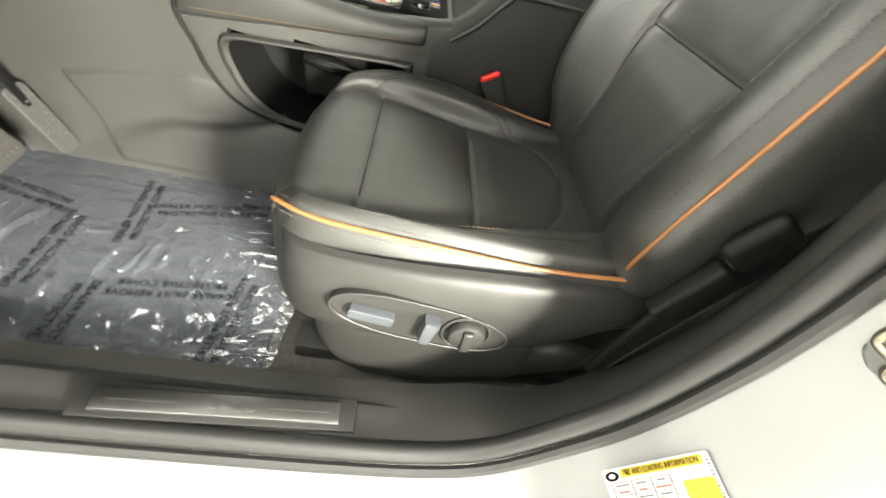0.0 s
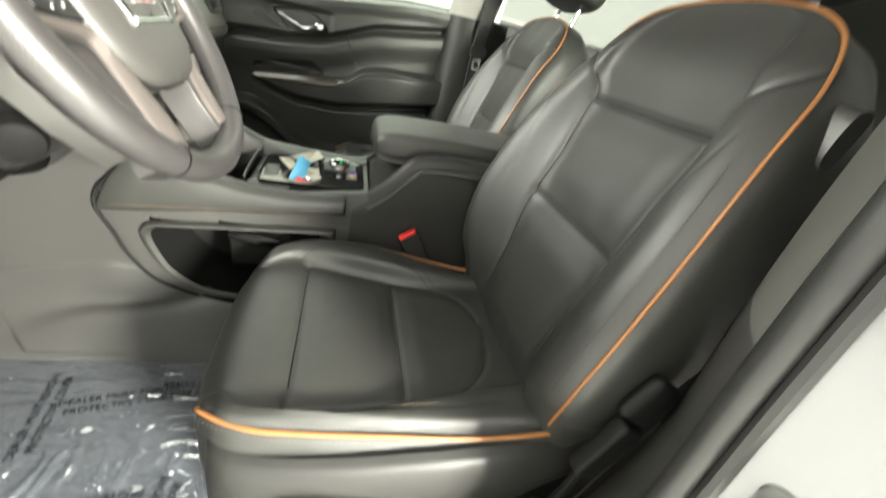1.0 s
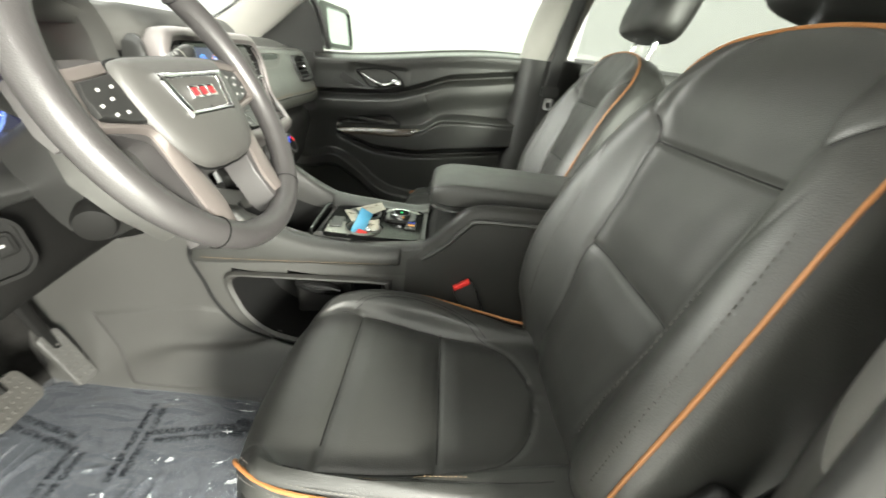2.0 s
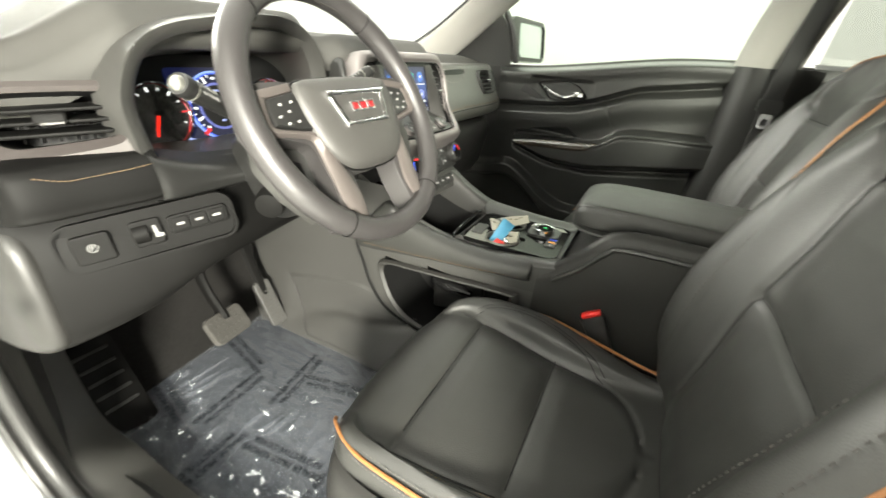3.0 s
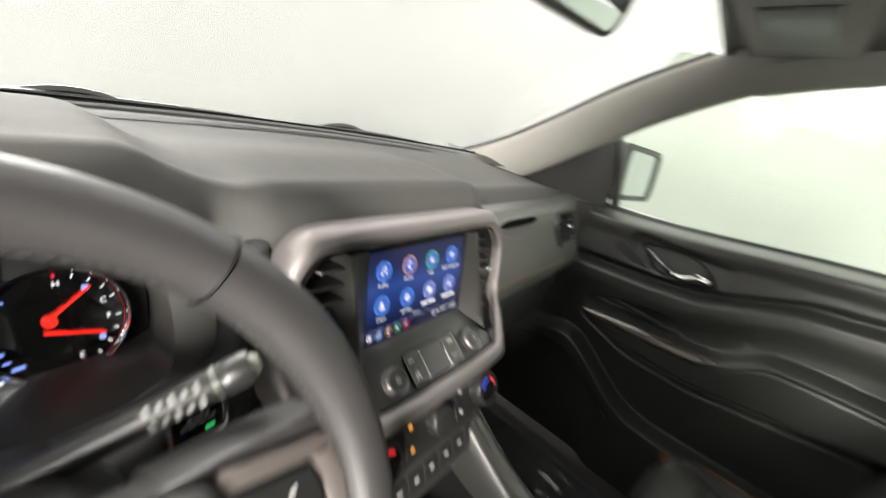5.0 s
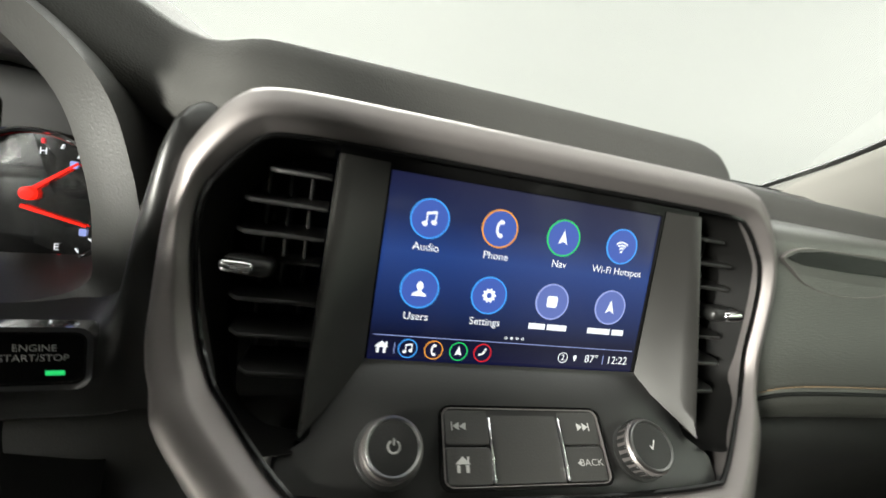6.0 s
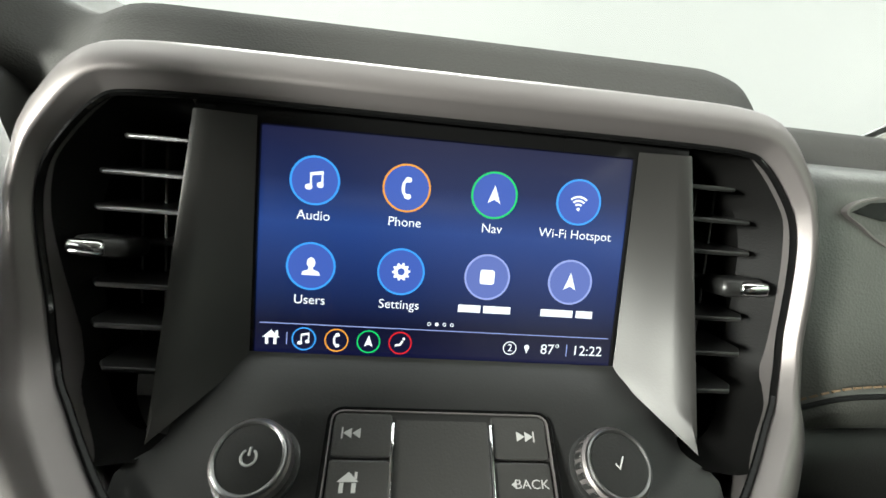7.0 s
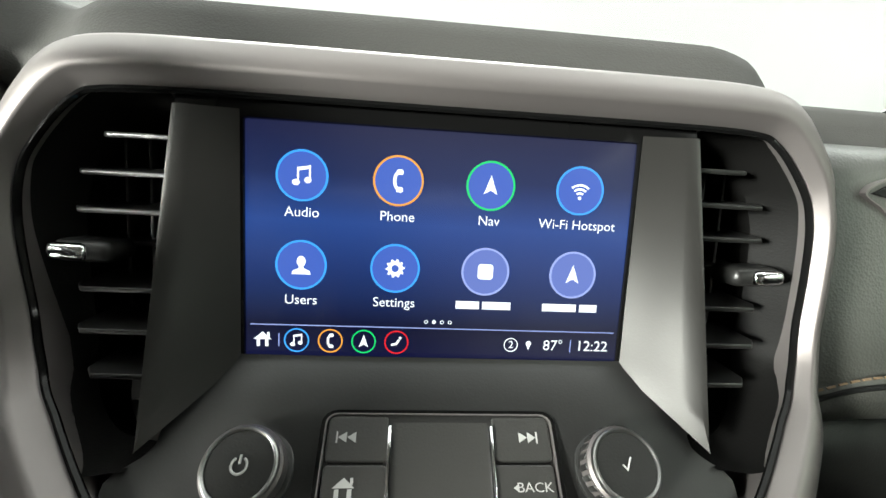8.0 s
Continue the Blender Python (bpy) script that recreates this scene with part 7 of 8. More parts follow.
        sec = [(-0.130, zt + 0.001), (-0.148, zt + 0.0035), (-0.158 - o * 0.6, zt - 0.005), (-0.160 - o, (zt + zb) / 2), (-0.159 - o * 0.8, zb + 0.003), (-0.150, zb)]
        secs.append([(x, y - lean * max(0.0, z - 0.335), z) for x, z in sec])
    loft(bm, secs, 36, 80)
    part("leather_rail", bm, LEATHER, T, "black leather console rail with stitching")
    bm = bmesh.new()
    stitches(bm, spline([(-0.1695, 0.61, 0.323), (-0.1712, 0.52, 0.331), (-0.1712, 0.40, 0.3415), (-0.1708, 0.30, 0.351), (-0.169, 0.23, 0.358)], 50), 0.006, 0.0038, 0.0007)
    tagged(part("stitching", bm, THREAD, T), kind="stuff")
    bm = bmesh.new()
    tube(bm, spline([(-0.156 - 0.10 * max(0, 0.345 - z) - 0.003 + 0.14 * max(0, z - 0.36), y + 0.002, z) for z, y in JOINT[1:-1]], 70), 0.0032, 8)
    part("panel_joint", bm, DARK, T)
    # side pocket below the rail: a well coloured near black for its shade, with a bright moulded rim
    bm = bmesh.new()
    rows = []
    for p in L:
        d = (p - c)
        x = -0.171 - 0.10 * max(0, 0.26 - p.z)
        rows.append([(x + 0.006, c.y + d.y * 1.06, c.z + d.z * 1.09), (x - 0.004, c.y + d.y * 1.03, c.z + d.z * 1.05), (x - 0.005, c.y + d.y * 0.99, c.z + d.z * 0.99), (x + 0.002, c.y + d.y * 0.95, c.z + d.z * 0.94)])
    grid(bm, rows, False, True)
    pk = part("pocket_rim", bm, GREYPLASTIC, T, "rounded rim of the side pocket")
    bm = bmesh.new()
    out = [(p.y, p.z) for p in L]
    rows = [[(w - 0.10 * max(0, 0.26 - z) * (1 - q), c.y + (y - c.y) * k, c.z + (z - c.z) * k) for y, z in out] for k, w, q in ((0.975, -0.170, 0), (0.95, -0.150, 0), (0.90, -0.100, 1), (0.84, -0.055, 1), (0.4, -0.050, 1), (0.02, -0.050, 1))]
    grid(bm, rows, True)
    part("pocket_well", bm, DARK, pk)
    bm = bmesh.new()
    rbox(bm, (0.016, 0.120, 0.080), 0.007, pose(-0.140, 0.365, 0.256, -8, 10, 0), 3)
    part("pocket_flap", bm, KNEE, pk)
    bm = bmesh.new()
    lathe(bm, [(0.0, -0.052), (0.008, -0.046), (0.0135, -0.024), (0.015, 0.0), (0.0135, 0.024), (0.008, 0.046), (0.0, 0.052)], pose(-0.160, 0.375, 0.281, 96, 0, 0), 20, False)
    part("pocket_grip", bm, PIANO, pk, "gloss black rounded grip")
    # gloss panel with cup holders, the selector and its switches
    C = mtx((-0.035, 0.282, 0.3895), (1, 0, 0), (0, 1, -0.03))
    bm = bmesh.new()
    wells = [[C @ Vector((x, y, 0.002)) for x, y in o] for o in (rrect(0.178, 0.206, 0.022, 7), disc(0.0338, 40, -0.051, 0.020), disc(0.0338, 40, 0.038, 0.032))]
    edges = []
    for o in wells:
        vs = [bm.verts.new(p) for p in o]
        edges += [bm.edges.new((vs[i], vs[(i + 1) % len(vs)])) for i in range(len(vs))]
    bmesh.ops.triangle_fill(bm, edges=edges, use_beauty=True, use_dissolve=False)
    grid(bm, [[C @ Vector((x, y, z)) for x, y in rrect(0.178, 0.206, 0.022, 7)] for z in (0.002, -0.006)], True)
    bmesh.ops.remove_doubles(bm, verts=bm.verts, dist=1e-6)
    pan = part("gloss_panel", bm, PIANO, T, "gloss black panel round the cup holders")
    bm = bmesh.new()
    slab(bm, [(-0.083, 0.094), (-0.02, 0.098), (-0.022, 0.062), (-0.045, 0.060), (-0.068, 0.054), (-0.0845, 0.040), (-0.0855, 0.060)][::-1], 0.0022, 0.0030, C, 0.0005)
    part("satin_inlay", bm, SILVER, pan)
    bm = bmesh.new()
    slab(bm, [(0.062, -0.012), (0.084, -0.018), (0.084, -0.085), (0.066, -0.096)], 0.0022, 0.0030, C, 0.0005)
    part("satin_inlay", bm, SILVER, pan)
    for x, y in ((-0.051, 0.020), (0.038, 0.032)):
        bm = bmesh.new()
        lathe(bm, [(0.0375, 0.001), (0.0380, 0.0040), (0.0360, 0.0062), (0.0345, 0.0055), (0.0334, 0.0030), (0.0330, -0.006)], C @ pose(x, y, 0), 44, False)
        cup = part("cup_ring", bm, SILVER, pan, "bright satin cup holder ring")
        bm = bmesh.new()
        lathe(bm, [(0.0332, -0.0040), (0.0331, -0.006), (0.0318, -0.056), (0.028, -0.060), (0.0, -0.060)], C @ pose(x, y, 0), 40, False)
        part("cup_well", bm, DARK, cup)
    bm = bmesh.new()
    slab(bm, rrect(0.056, 0.026, 0.004), 0.0018, 0.0050, C @ pose(-0.030, 0.080, 0.0015, 0, 0, 4), 0.0015)
    part("port_lid", bm, GREYPLASTIC, pan)
    bm = bmesh.new()
    slab(bm, rrect(0.058, 0.068, 0.010, 6), 0.0018, 0.008, C @ pose(0.030, -0.052, 0), 0.003)
    sel = part("selector_base", bm, BLACKPLASTIC, pan)
    bm = bmesh.new()
    lathe(bm, [(0.023, 0.007), (0.0225, 0.016), (0.021, 0.0175), (0.019, 0.0170)], C @ pose(0.030, -0.050, 0))
    kn = part("selector_dial", bm, CHROME, sel, "chrome rimmed drive mode dial")
    bm = bmesh.new()
    slab(bm, disc(0.0195, 36), 0.012, 0.0172, C @ pose(0.030, -0.050, 0))
    part("dial_cap", bm, PIANO, kn)
    bm = bmesh.new()
    slab(bm, rrect(0.006, 0.006, 0.001), 0, 0.0003, C @ pose(0.030, -0.053, 0.0173))
    part("dial_lamp", bm, L_GREEN, kn, smooth=False)
    for q in range(7):
        a = radians(30 + 20 * q)
        bm = bmesh.new()
        rbox(bm, (0.0016, 0.004, 0.0003), 0, C @ pose(0.030 + 0.0155 * math.cos(a), -0.050 + 0.0155 * math.sin(a), 0.0174, 0, 0, math.degrees(a) - 90))
        part("dial_mark", bm, WHITEMARK, kn, smooth=False)
    for i, m2 in enumerate((BLACKPLASTIC, L_AMBER, L_GAUGE)):
        bm = bmesh.new()
        slab(bm, rrect(0.014, 0.022, 0.003), 0.0018, 0.0048, C @ pose(-0.030 + 0.016 * i, -0.078, 0), 0.001)
        b = part("seat_heat_key", bm, BLACKPLASTIC, pan)
        for j in range(3):
            bm = bmesh.new()
            rbox(bm, (0.008, 0.0030, 0.0003), 0, C @ pose(-0.030 + 0.016 * i, -0.084 + 0.005 * j, 0.0050))
            part("key_lamp", bm, WHITEMARK if i == 0 and j == 1 else (BLACKPLASTIC if i == 0 else m2), b, smooth=False)
    # dark tray in front of the panel
    bm = bmesh.new()
    slab(bm, rrect(0.150, 0.085, 0.012), 0.0, 0.003, pose(-0.035, 0.452, 0.3060), 0.001)
    part("tray_mat", bm, DARK, T)
    bm = bmesh.new()
    tube(bm, spline([(-0.112, 0.400, 0.377), (-0.105, 0.407, 0.381), (-0.03, 0.410, 0.384), (0.038, 0.409, 0.387), (0.046, 0.402, 0.389)], 20), 0.0040, 8)
    part("tray_edge", bm, PIANO, T)
    # armrest lid
    A = thing("armrest", "padded black leather armrest on the console", "armrest", (-0.01, 0.0, 0.49))
    bm = bmesh.new()
    secs = []
    for y, zt, zb, w in ((0.170, 0.492, 0.470, 0.070), (0.163, 0.506, 0.462, 0.085), (0.140, 0.515, 0.457, 0.096), (0.10, 0.519, 0.458, 0.101), (0.0, 0.521, 0.470, 0.103), (-0.15, 0.521, 0.475, 0.103), (-0.30, 0.520, 0.475, 0.103)):
        c = -0.010
        secs.append([(c - w * 0.8, y, zb), (c - w * 0.97, y, zb + 0.008), (c - w, y, (zt + zb) / 2 + 0.004), (c - w * 0.95, y, zt - 0.008), (c - w * 0.82, y, zt - 0.001), (c, y, zt + 0.003), (c + w * 0.82, y, zt - 0.001), (c + w * 0.95, y, zt - 0.008), (c + w, y, (zt + zb) / 2 + 0.004), (c + w * 0.97, y, zb + 0.008), (c + w * 0.8, y, zb)])
    loft(bm, secs, 64, 50, True, False, True)
    part("armrest_pad", bm, LEATHER, A)
    bm = bmesh.new()
    tube(bm, spline([(-0.113, -0.30, 0.486), (-0.1135, 0.0, 0.483), (-0.111, 0.10, 0.474), (-0.104, 0.142, 0.472), (-0.082, 0.167, 0.476), (-0.01, 0.1745, 0.479), (0.062, 0.167, 0.476), (0.086, 0.142, 0.472), (0.092, 0.08, 0.474), (0.0935, -0.30, 0.486)], 80), 0.0014, 6)
    part("armrest_seam", bm, DARK, A)


console()


def footwell():
    # moulded tunnel side between console and pedals, with a shallow raised field
    bm = bmesh.new()
    secs = []
    front = [(-0.136, 0.46), (-0.161, 0.33), (-0.176, 0.23), (-0.182, 0.15), (-0.192, 0.085), (-0.210, 0.035), (-0.230, 0.0)]
    # further back a soft ledge stands out over the floor
    rear = [(-0.136, 0.46), (-0.150, 0.345), (-0.160, 0.24), (-0.169, 0.160), (-0.177, 0.124), (-0.203, 0.098), (-0.222, 0.0)]
    for i in range(16):
        y = 0.98 - 0.046 * i
        w = sm(0.84, 0.62, y)
        lift = 0.035 * sm(0.62, 0.42, y)
        secs.append([(a * (1 - w) + c * w + (0.012 * sm(0.6, 0.4, y) if b < 0.05 else 0), y, b * (1 - w) + d * w + (lift if 0.09 < d < 0.13 else 0)) for (a, b), (c, d) in zip(front, rear)])
    vs = loft(bm, secs, 150, 190)
    top = ((0.50, 0.185), (0.555, 0.192), (0.590, 0.200), (0.622, 0.204), (0.70, 0.195), (0.768, 0.184), (0.821, 0.173), (0.90, 0.160))
    for row in vs:
        for v in row:
            y, z = v.co.y, v.co.z
            if 0.50 < y < 0.90:
                lid = float(np.interp(y, [p[0] for p in top], [p[1] for p in top]))
                fore = 0.757 + 0.60 * (z - 0.022)
                v.co.x -= 0.0050 * sm(0.0, 0.008, lid - z) * sm(0.0, 0.010, fore - y) * sm(0.018, 0.032, z) * sm(0.54, 0.64, y)
    bmesh.ops.delete(bm, geom=[g for g in bm.faces if g.calc_center_median().y < joint_y(g.calc_center_median().z) - 0.012], context="FACES")
    part("tunnel_side", bm, TUNNELPLASTIC, CAR, "charcoal moulded tunnel lining", sharp=60)
    # pedals
    def pedal(name, label, P, w, h, metal, arm):
        t = thing(name, label, "pedal", arm[-1])
        bm = bmesh.new()
        slab(bm, rrect(w, h, min(w, h) * 0.22, 5), -0.008, 0.004, P, 0.003)
        pad = part("pedal_pad", bm, metal, t)
        nx, ny = max(2, round(w / 0.016)), max(3, round(h / 0.016))
        for i in range(nx):
            for j in range(ny):
                bm = bmesh.new()
                slab(bm, disc(0.0030, 10, (i - (nx - 1) / 2) * w * 0.8 / nx * 1.05, (j - (ny - 1) / 2) * h * 0.85 / ny), 0.003, 0.0055, P, 0.0008)
                part("pedal_stud", bm, PEDALMETAL, pad)
        bm = bmesh.new()
        tube(bm, spline(arm, 12), 0.010, 8, flat=1.4)
        part("pedal_arm", bm, KNEE, t)
    pedal("brake_pedal", "worn rubber brake pedal over the mat", mtx((-0.372, 0.850, 0.112), (0.97, 0.20, -0.10), (-0.05, 0.62, 0.78)), 0.110, 0.070, PEDALMETAL, ((-0.37, 0.862, 0.12), (-0.375, 0.92, 0.22), (-0.38, 0.93, 0.40)))
    pedal("accelerator_pedal", "slim grey accelerator pedal with studs", mtx((-0.232, 0.868, 0.088), (1, -0.12, 0.10), (0.06, 0.45, 0.89)), 0.044, 0.130, TUNNELPLASTIC, ((-0.232, 0.885, 0.11), (-0.236, 0.93, 0.22), (-0.24, 0.96, 0.38)))
    # foot rest against the kick panel
    bm = bmesh.new()
    rest = thing("foot_rest", "black plastic foot rest beside the kick panel", "foot rest", (-0.61, 0.85, 0.01))
    loft(bm, [[(-0.655, y, z), (-0.625, y - 0.003, z + 0.003), (-0.595, y - 0.003, z + 0.003), (-0.565, y + 0.005, z - 0.003)] for y, z in ((0.83, 0.01), (0.86, 0.05), (0.90, 0.11), (0.95, 0.19))], 16, 16)
    part("rest_plate", bm, KNEE, rest)
    for i in range(5):
        bm = bmesh.new()
        rbox(bm, (0.060, 0.006, 0.004), 0.0015, pose(-0.610, 0.862 + 0.016 * i, 0.060 + 0.0245 * i, 56, 0, 0))
        part("rest_rib", bm, RUBBER, rest)
    # floor mat
    bm = bmesh.new()
    slab(bm, [(-0.665, 0.37), (-0.225, 0.37), (-0.222, 0.62), (-0.215, 0.90), (-0.30, 0.965), (-0.50, 0.965), (-0.575, 0.88), (-0.655, 0.84)][::-1], 0.001, 0.010, None, 0.003)
    solo("floor_mat", bm, MAT, "dark grey carpet floor mat", "floor mat")
    bm = bmesh.new()
    slab(bm, [(0.20, 0.30), (0.66, 0.30), (0.66, 0.86), (0.56, 0.93), (0.24, 0.93), (0.20, 0.86)], 0.001, 0.010, None, 0.003)
    solo("floor_mat", bm, RUBBER, "black floor mat on the passenger side", "floor mat")
    bm = bmesh.new()
    rows = []
    for j in range(71):
        y = 0.29 + 0.66 * j / 70
        rows.append([(0.19 + 0.48 * i / 60, y, 0.014 + 0.010 * max(0, 0.25 - abs(noise.noise(Vector((i * 0.16, j * 0.13, 4.2))))) * 4 * (0.4 + abs(noise.noise(Vector((i * 0.05, j * 0.05, 1.1)))))) for i in range(61)])
    grid(bm, rows)
    f = solo("protective_film", bm, CLEARFILM, "crinkled clear plastic film over the passenger mat", "plastic film")
    f.visible_shadow = False


footwell()


def film():
    """A crinkled clear sheet over the mat, printed with a repeating notice."""
    notices = ((-0.461, 0.742, 3), (-0.345, 0.850, 76), (-0.511, 0.538, 97), (-0.604, 0.652, 180), (-0.555, 0.436, -4), (-0.318, 0.562, -76), (-0.345, 0.662, 8), (-0.530, 0.862, 75), (-0.290, 0.432, 90))

    def calm(x, y):
        """0 where the print lies, 1 away from it."""
        c = 1.0
        for nx, ny, turn in notices:
            a = math.radians(turn)
            u = (x - nx) * math.cos(a) + (y - ny) * math.sin(a)
            v = -(x - nx) * math.sin(a) + (y - ny) * math.cos(a)
            c = min(c, max(sm(0.085, 0.110, abs(u)), sm(0.020, 0.034, abs(v))))
        return 0.16 + 0.84 * c

    def height(x, y):
        p = Vector((x * 7, y * 7, 0.3))
        a = abs(noise.noise(p * 1.0 + Vector((0, 0, 2)))) ** 0.8
        b = 1 - abs(noise.noise(Vector((x * 21 + 3 * noise.noise(p), y * 34 + 3 * noise.noise(p + Vector((5, 1, 0))), 1.3))))
        near = sm(-0.32, -0.54, x) * 1.3 + sm(0.48, 0.36, y) * 0.6 + sm(0.86, 0.98, y) * 0.4
        k = calm(x, y)
        z = 0.0112 + 0.0012 * a + (0.0004 + 0.0078 * min(1.3, near)) * k * (max(0, b - 0.84) / 0.16) ** 2.0
        z += 0.040 * k * sm(-0.600, -0.668, x) * (0.6 + 0.5 * noise.noise(Vector((0, y * 14, 5))))
        z += 0.012 * sm(0.90, 0.99, y)
        return z + 0.006 * noise.noise(Vector((x * 40, y * 40, 9))) * near * 0.22 * k

    bm = bmesh.new()
    nx, ny = 200, 270
    rows = []
    for j in range(ny + 1):
        row = []
        for i in range(nx + 1):
            u, v = i / nx, j / ny
            x = -0.668 + 0.460 * u
            y = 0.350 + 0.640 * v
            if v > 0.85:
                x += 0.05 * sm(0.85, 1.0, v) * (1 - u) * 0.8
            z = height(x, y)
            edge = 0.012 * noise.noise(Vector((y * 9, 3, 1))) if i in (0, nx) else 0
            row.append((x + edge, y + (0.014 * noise.noise(Vector((x * 11, 7, 2))) if j in (0, ny) else 0), z))
        rows.append(row)
    grid(bm, rows)
    f = solo("protective_film", bm, FILM, "crinkled clear plastic film printed with a notice", "plastic film")
    f.visible_shadow = False

    def notice(x, y, turn):
        m = pose(x, y, 0, 0, 0, turn)
        for words, dy in (("DEALER MUST REMOVE", 0.0105), ("PROTECTIVE COVER", -0.0105)):
            ob = lettering("film_print", words, 0.0170, INK, f, m @ pose(0, dy, 0))
            w = m @ pose(0, dy, 0)
            for v in ob.data.vertices:
                p = w @ v.co
                v.co.z = height(p.x, p.y) + 0.0013

    for x, y, turn in notices:
        notice(x, y, turn)


film()


# ---- passenger door ----
def along(y, pairs):
    """A value read off a line of (place along the door, value) pairs, front to rear, with the corners eased."""
    tot = 0.0
    for o in (-0.02, -0.01, 0.0, 0.01, 0.02):
        q = y + o
        v = pairs[0][1] if q >= pairs[0][0] else pairs[-1][1]
        for (y0, v0), (y1, v1) in zip(pairs, pairs[1:]):
            if y1 <= q < y0:
                v = v0 + (v1 - v0) * (y0 - q) / (y0 - y1)
        tot += v
    return tot / 5


CREASE = ((0.70, 0.570), (0.60, 0.577), (0.45, 0.590), (0.33, 0.607), (0.25, 0.637), (0.155, 0.676), (0.04, 0.695), (-0.11, 0.722))
ARM_TOP = ((0.565, 0.460), (0.50, 0.464), (0.40, 0.470), (0.30, 0.480), (0.242, 0.488), (0.205, 0.516), (0.178, 0.538), (0.108, 0.548), (0.02, 0.552), (-0.11, 0.556))
POCKET_Y = (0.30, 0.326, 0.361, 0.447, 0.552, 0.57)
POCKET_Z = (0.470, 0.490, 0.516, 0.505, 0.479, 0.470)
ARM_FOOT = ((0.565, 0.440), (0.505, 0.420), (0.414, 0.392), (0.26, 0.390), (0.06, 0.424), (-0.11, 0.452))
SPEAKER = ((0.80, 0.330), (0.646, 0.343), (0.59, 0.361), (0.547, 0.358), (0.481, 0.318), (0.40, 0.255), (0.34, 0.228), (0.27, 0.222), (-0.11, 0.235))


def door_surface(y, z):
    """How far inward the door lining stands (x) at a place along and up the door."""
    x = 0.742
    crease = along(y, CREASE)
    # upper panel over an undercut, then the shoulder of the middle panel
    x -= 0.016 * sm(crease - 0.002, crease + 0.012, z)
    x += 0.012 * bell(z - crease + 0.008, 0.009)
    x -= 0.012 * sm(crease - 0.016, crease - 0.034, z) * sm(crease - 0.12, crease - 0.05, z)
    # shoulder under the glass
    belt = 0.700 + 0.085 * sm(0.68, -0.10, y)
    x += 0.055 * sm(belt - 0.022, belt + 0.002, z) ** 2
    x -= 0.006 * sm(belt - 0.06, belt - 0.025, z)
    # recess round the inner handle
    x += 0.007 * sm(0.120, 0.090, abs(y - 0.410)) * sm(0.044, 0.030, abs(z - 0.645))
    # armrest bolster and its pull
    top = along(y, ARM_TOP)
    bot = along(y, ARM_FOOT)
    inside = sm(0.565, 0.535, y)
    x -= 0.052 * sm(bot - 0.010, bot + 0.018, z) * sm(top + 0.007, top - 0.012, z) * inside
    # chamfered grip pocket over the gloss strip
    lid = float(np.interp(y, POCKET_Y, POCKET_Z))
    x += 0.020 * sm(lid + 0.003, lid - 0.004, z) * sm(top - 0.004, top + 0.003, z) * sm(0.558, 0.548, y) * sm(0.316, 0.328, y)
    x += 0.012 * bell(z - bot + 0.014, 0.010) * inside
    x += 0.0025 * bell(z - top + 0.022, 0.0025) * sm(0.26, 0.22, y)
    # slanting seam
    ys = 0.258 - 0.55 * max(0.0, 0.640 - z)
    x += 0.004 * bell(y - ys, 0.003) * sm(crease, crease - 0.014, z) * sm(top + 0.010, top + 0.022, z)
    # raised speaker surround running into the pocket lip, sunken grille
    lipz = along(y, SPEAKER)
    x -= 0.046 * sm(lipz + 0.012, lipz - 0.012, z)
    x += 0.030 * sm(lipz - 0.042, lipz - 0.062, z) * sm(0.36, 0.42, y)
    return x


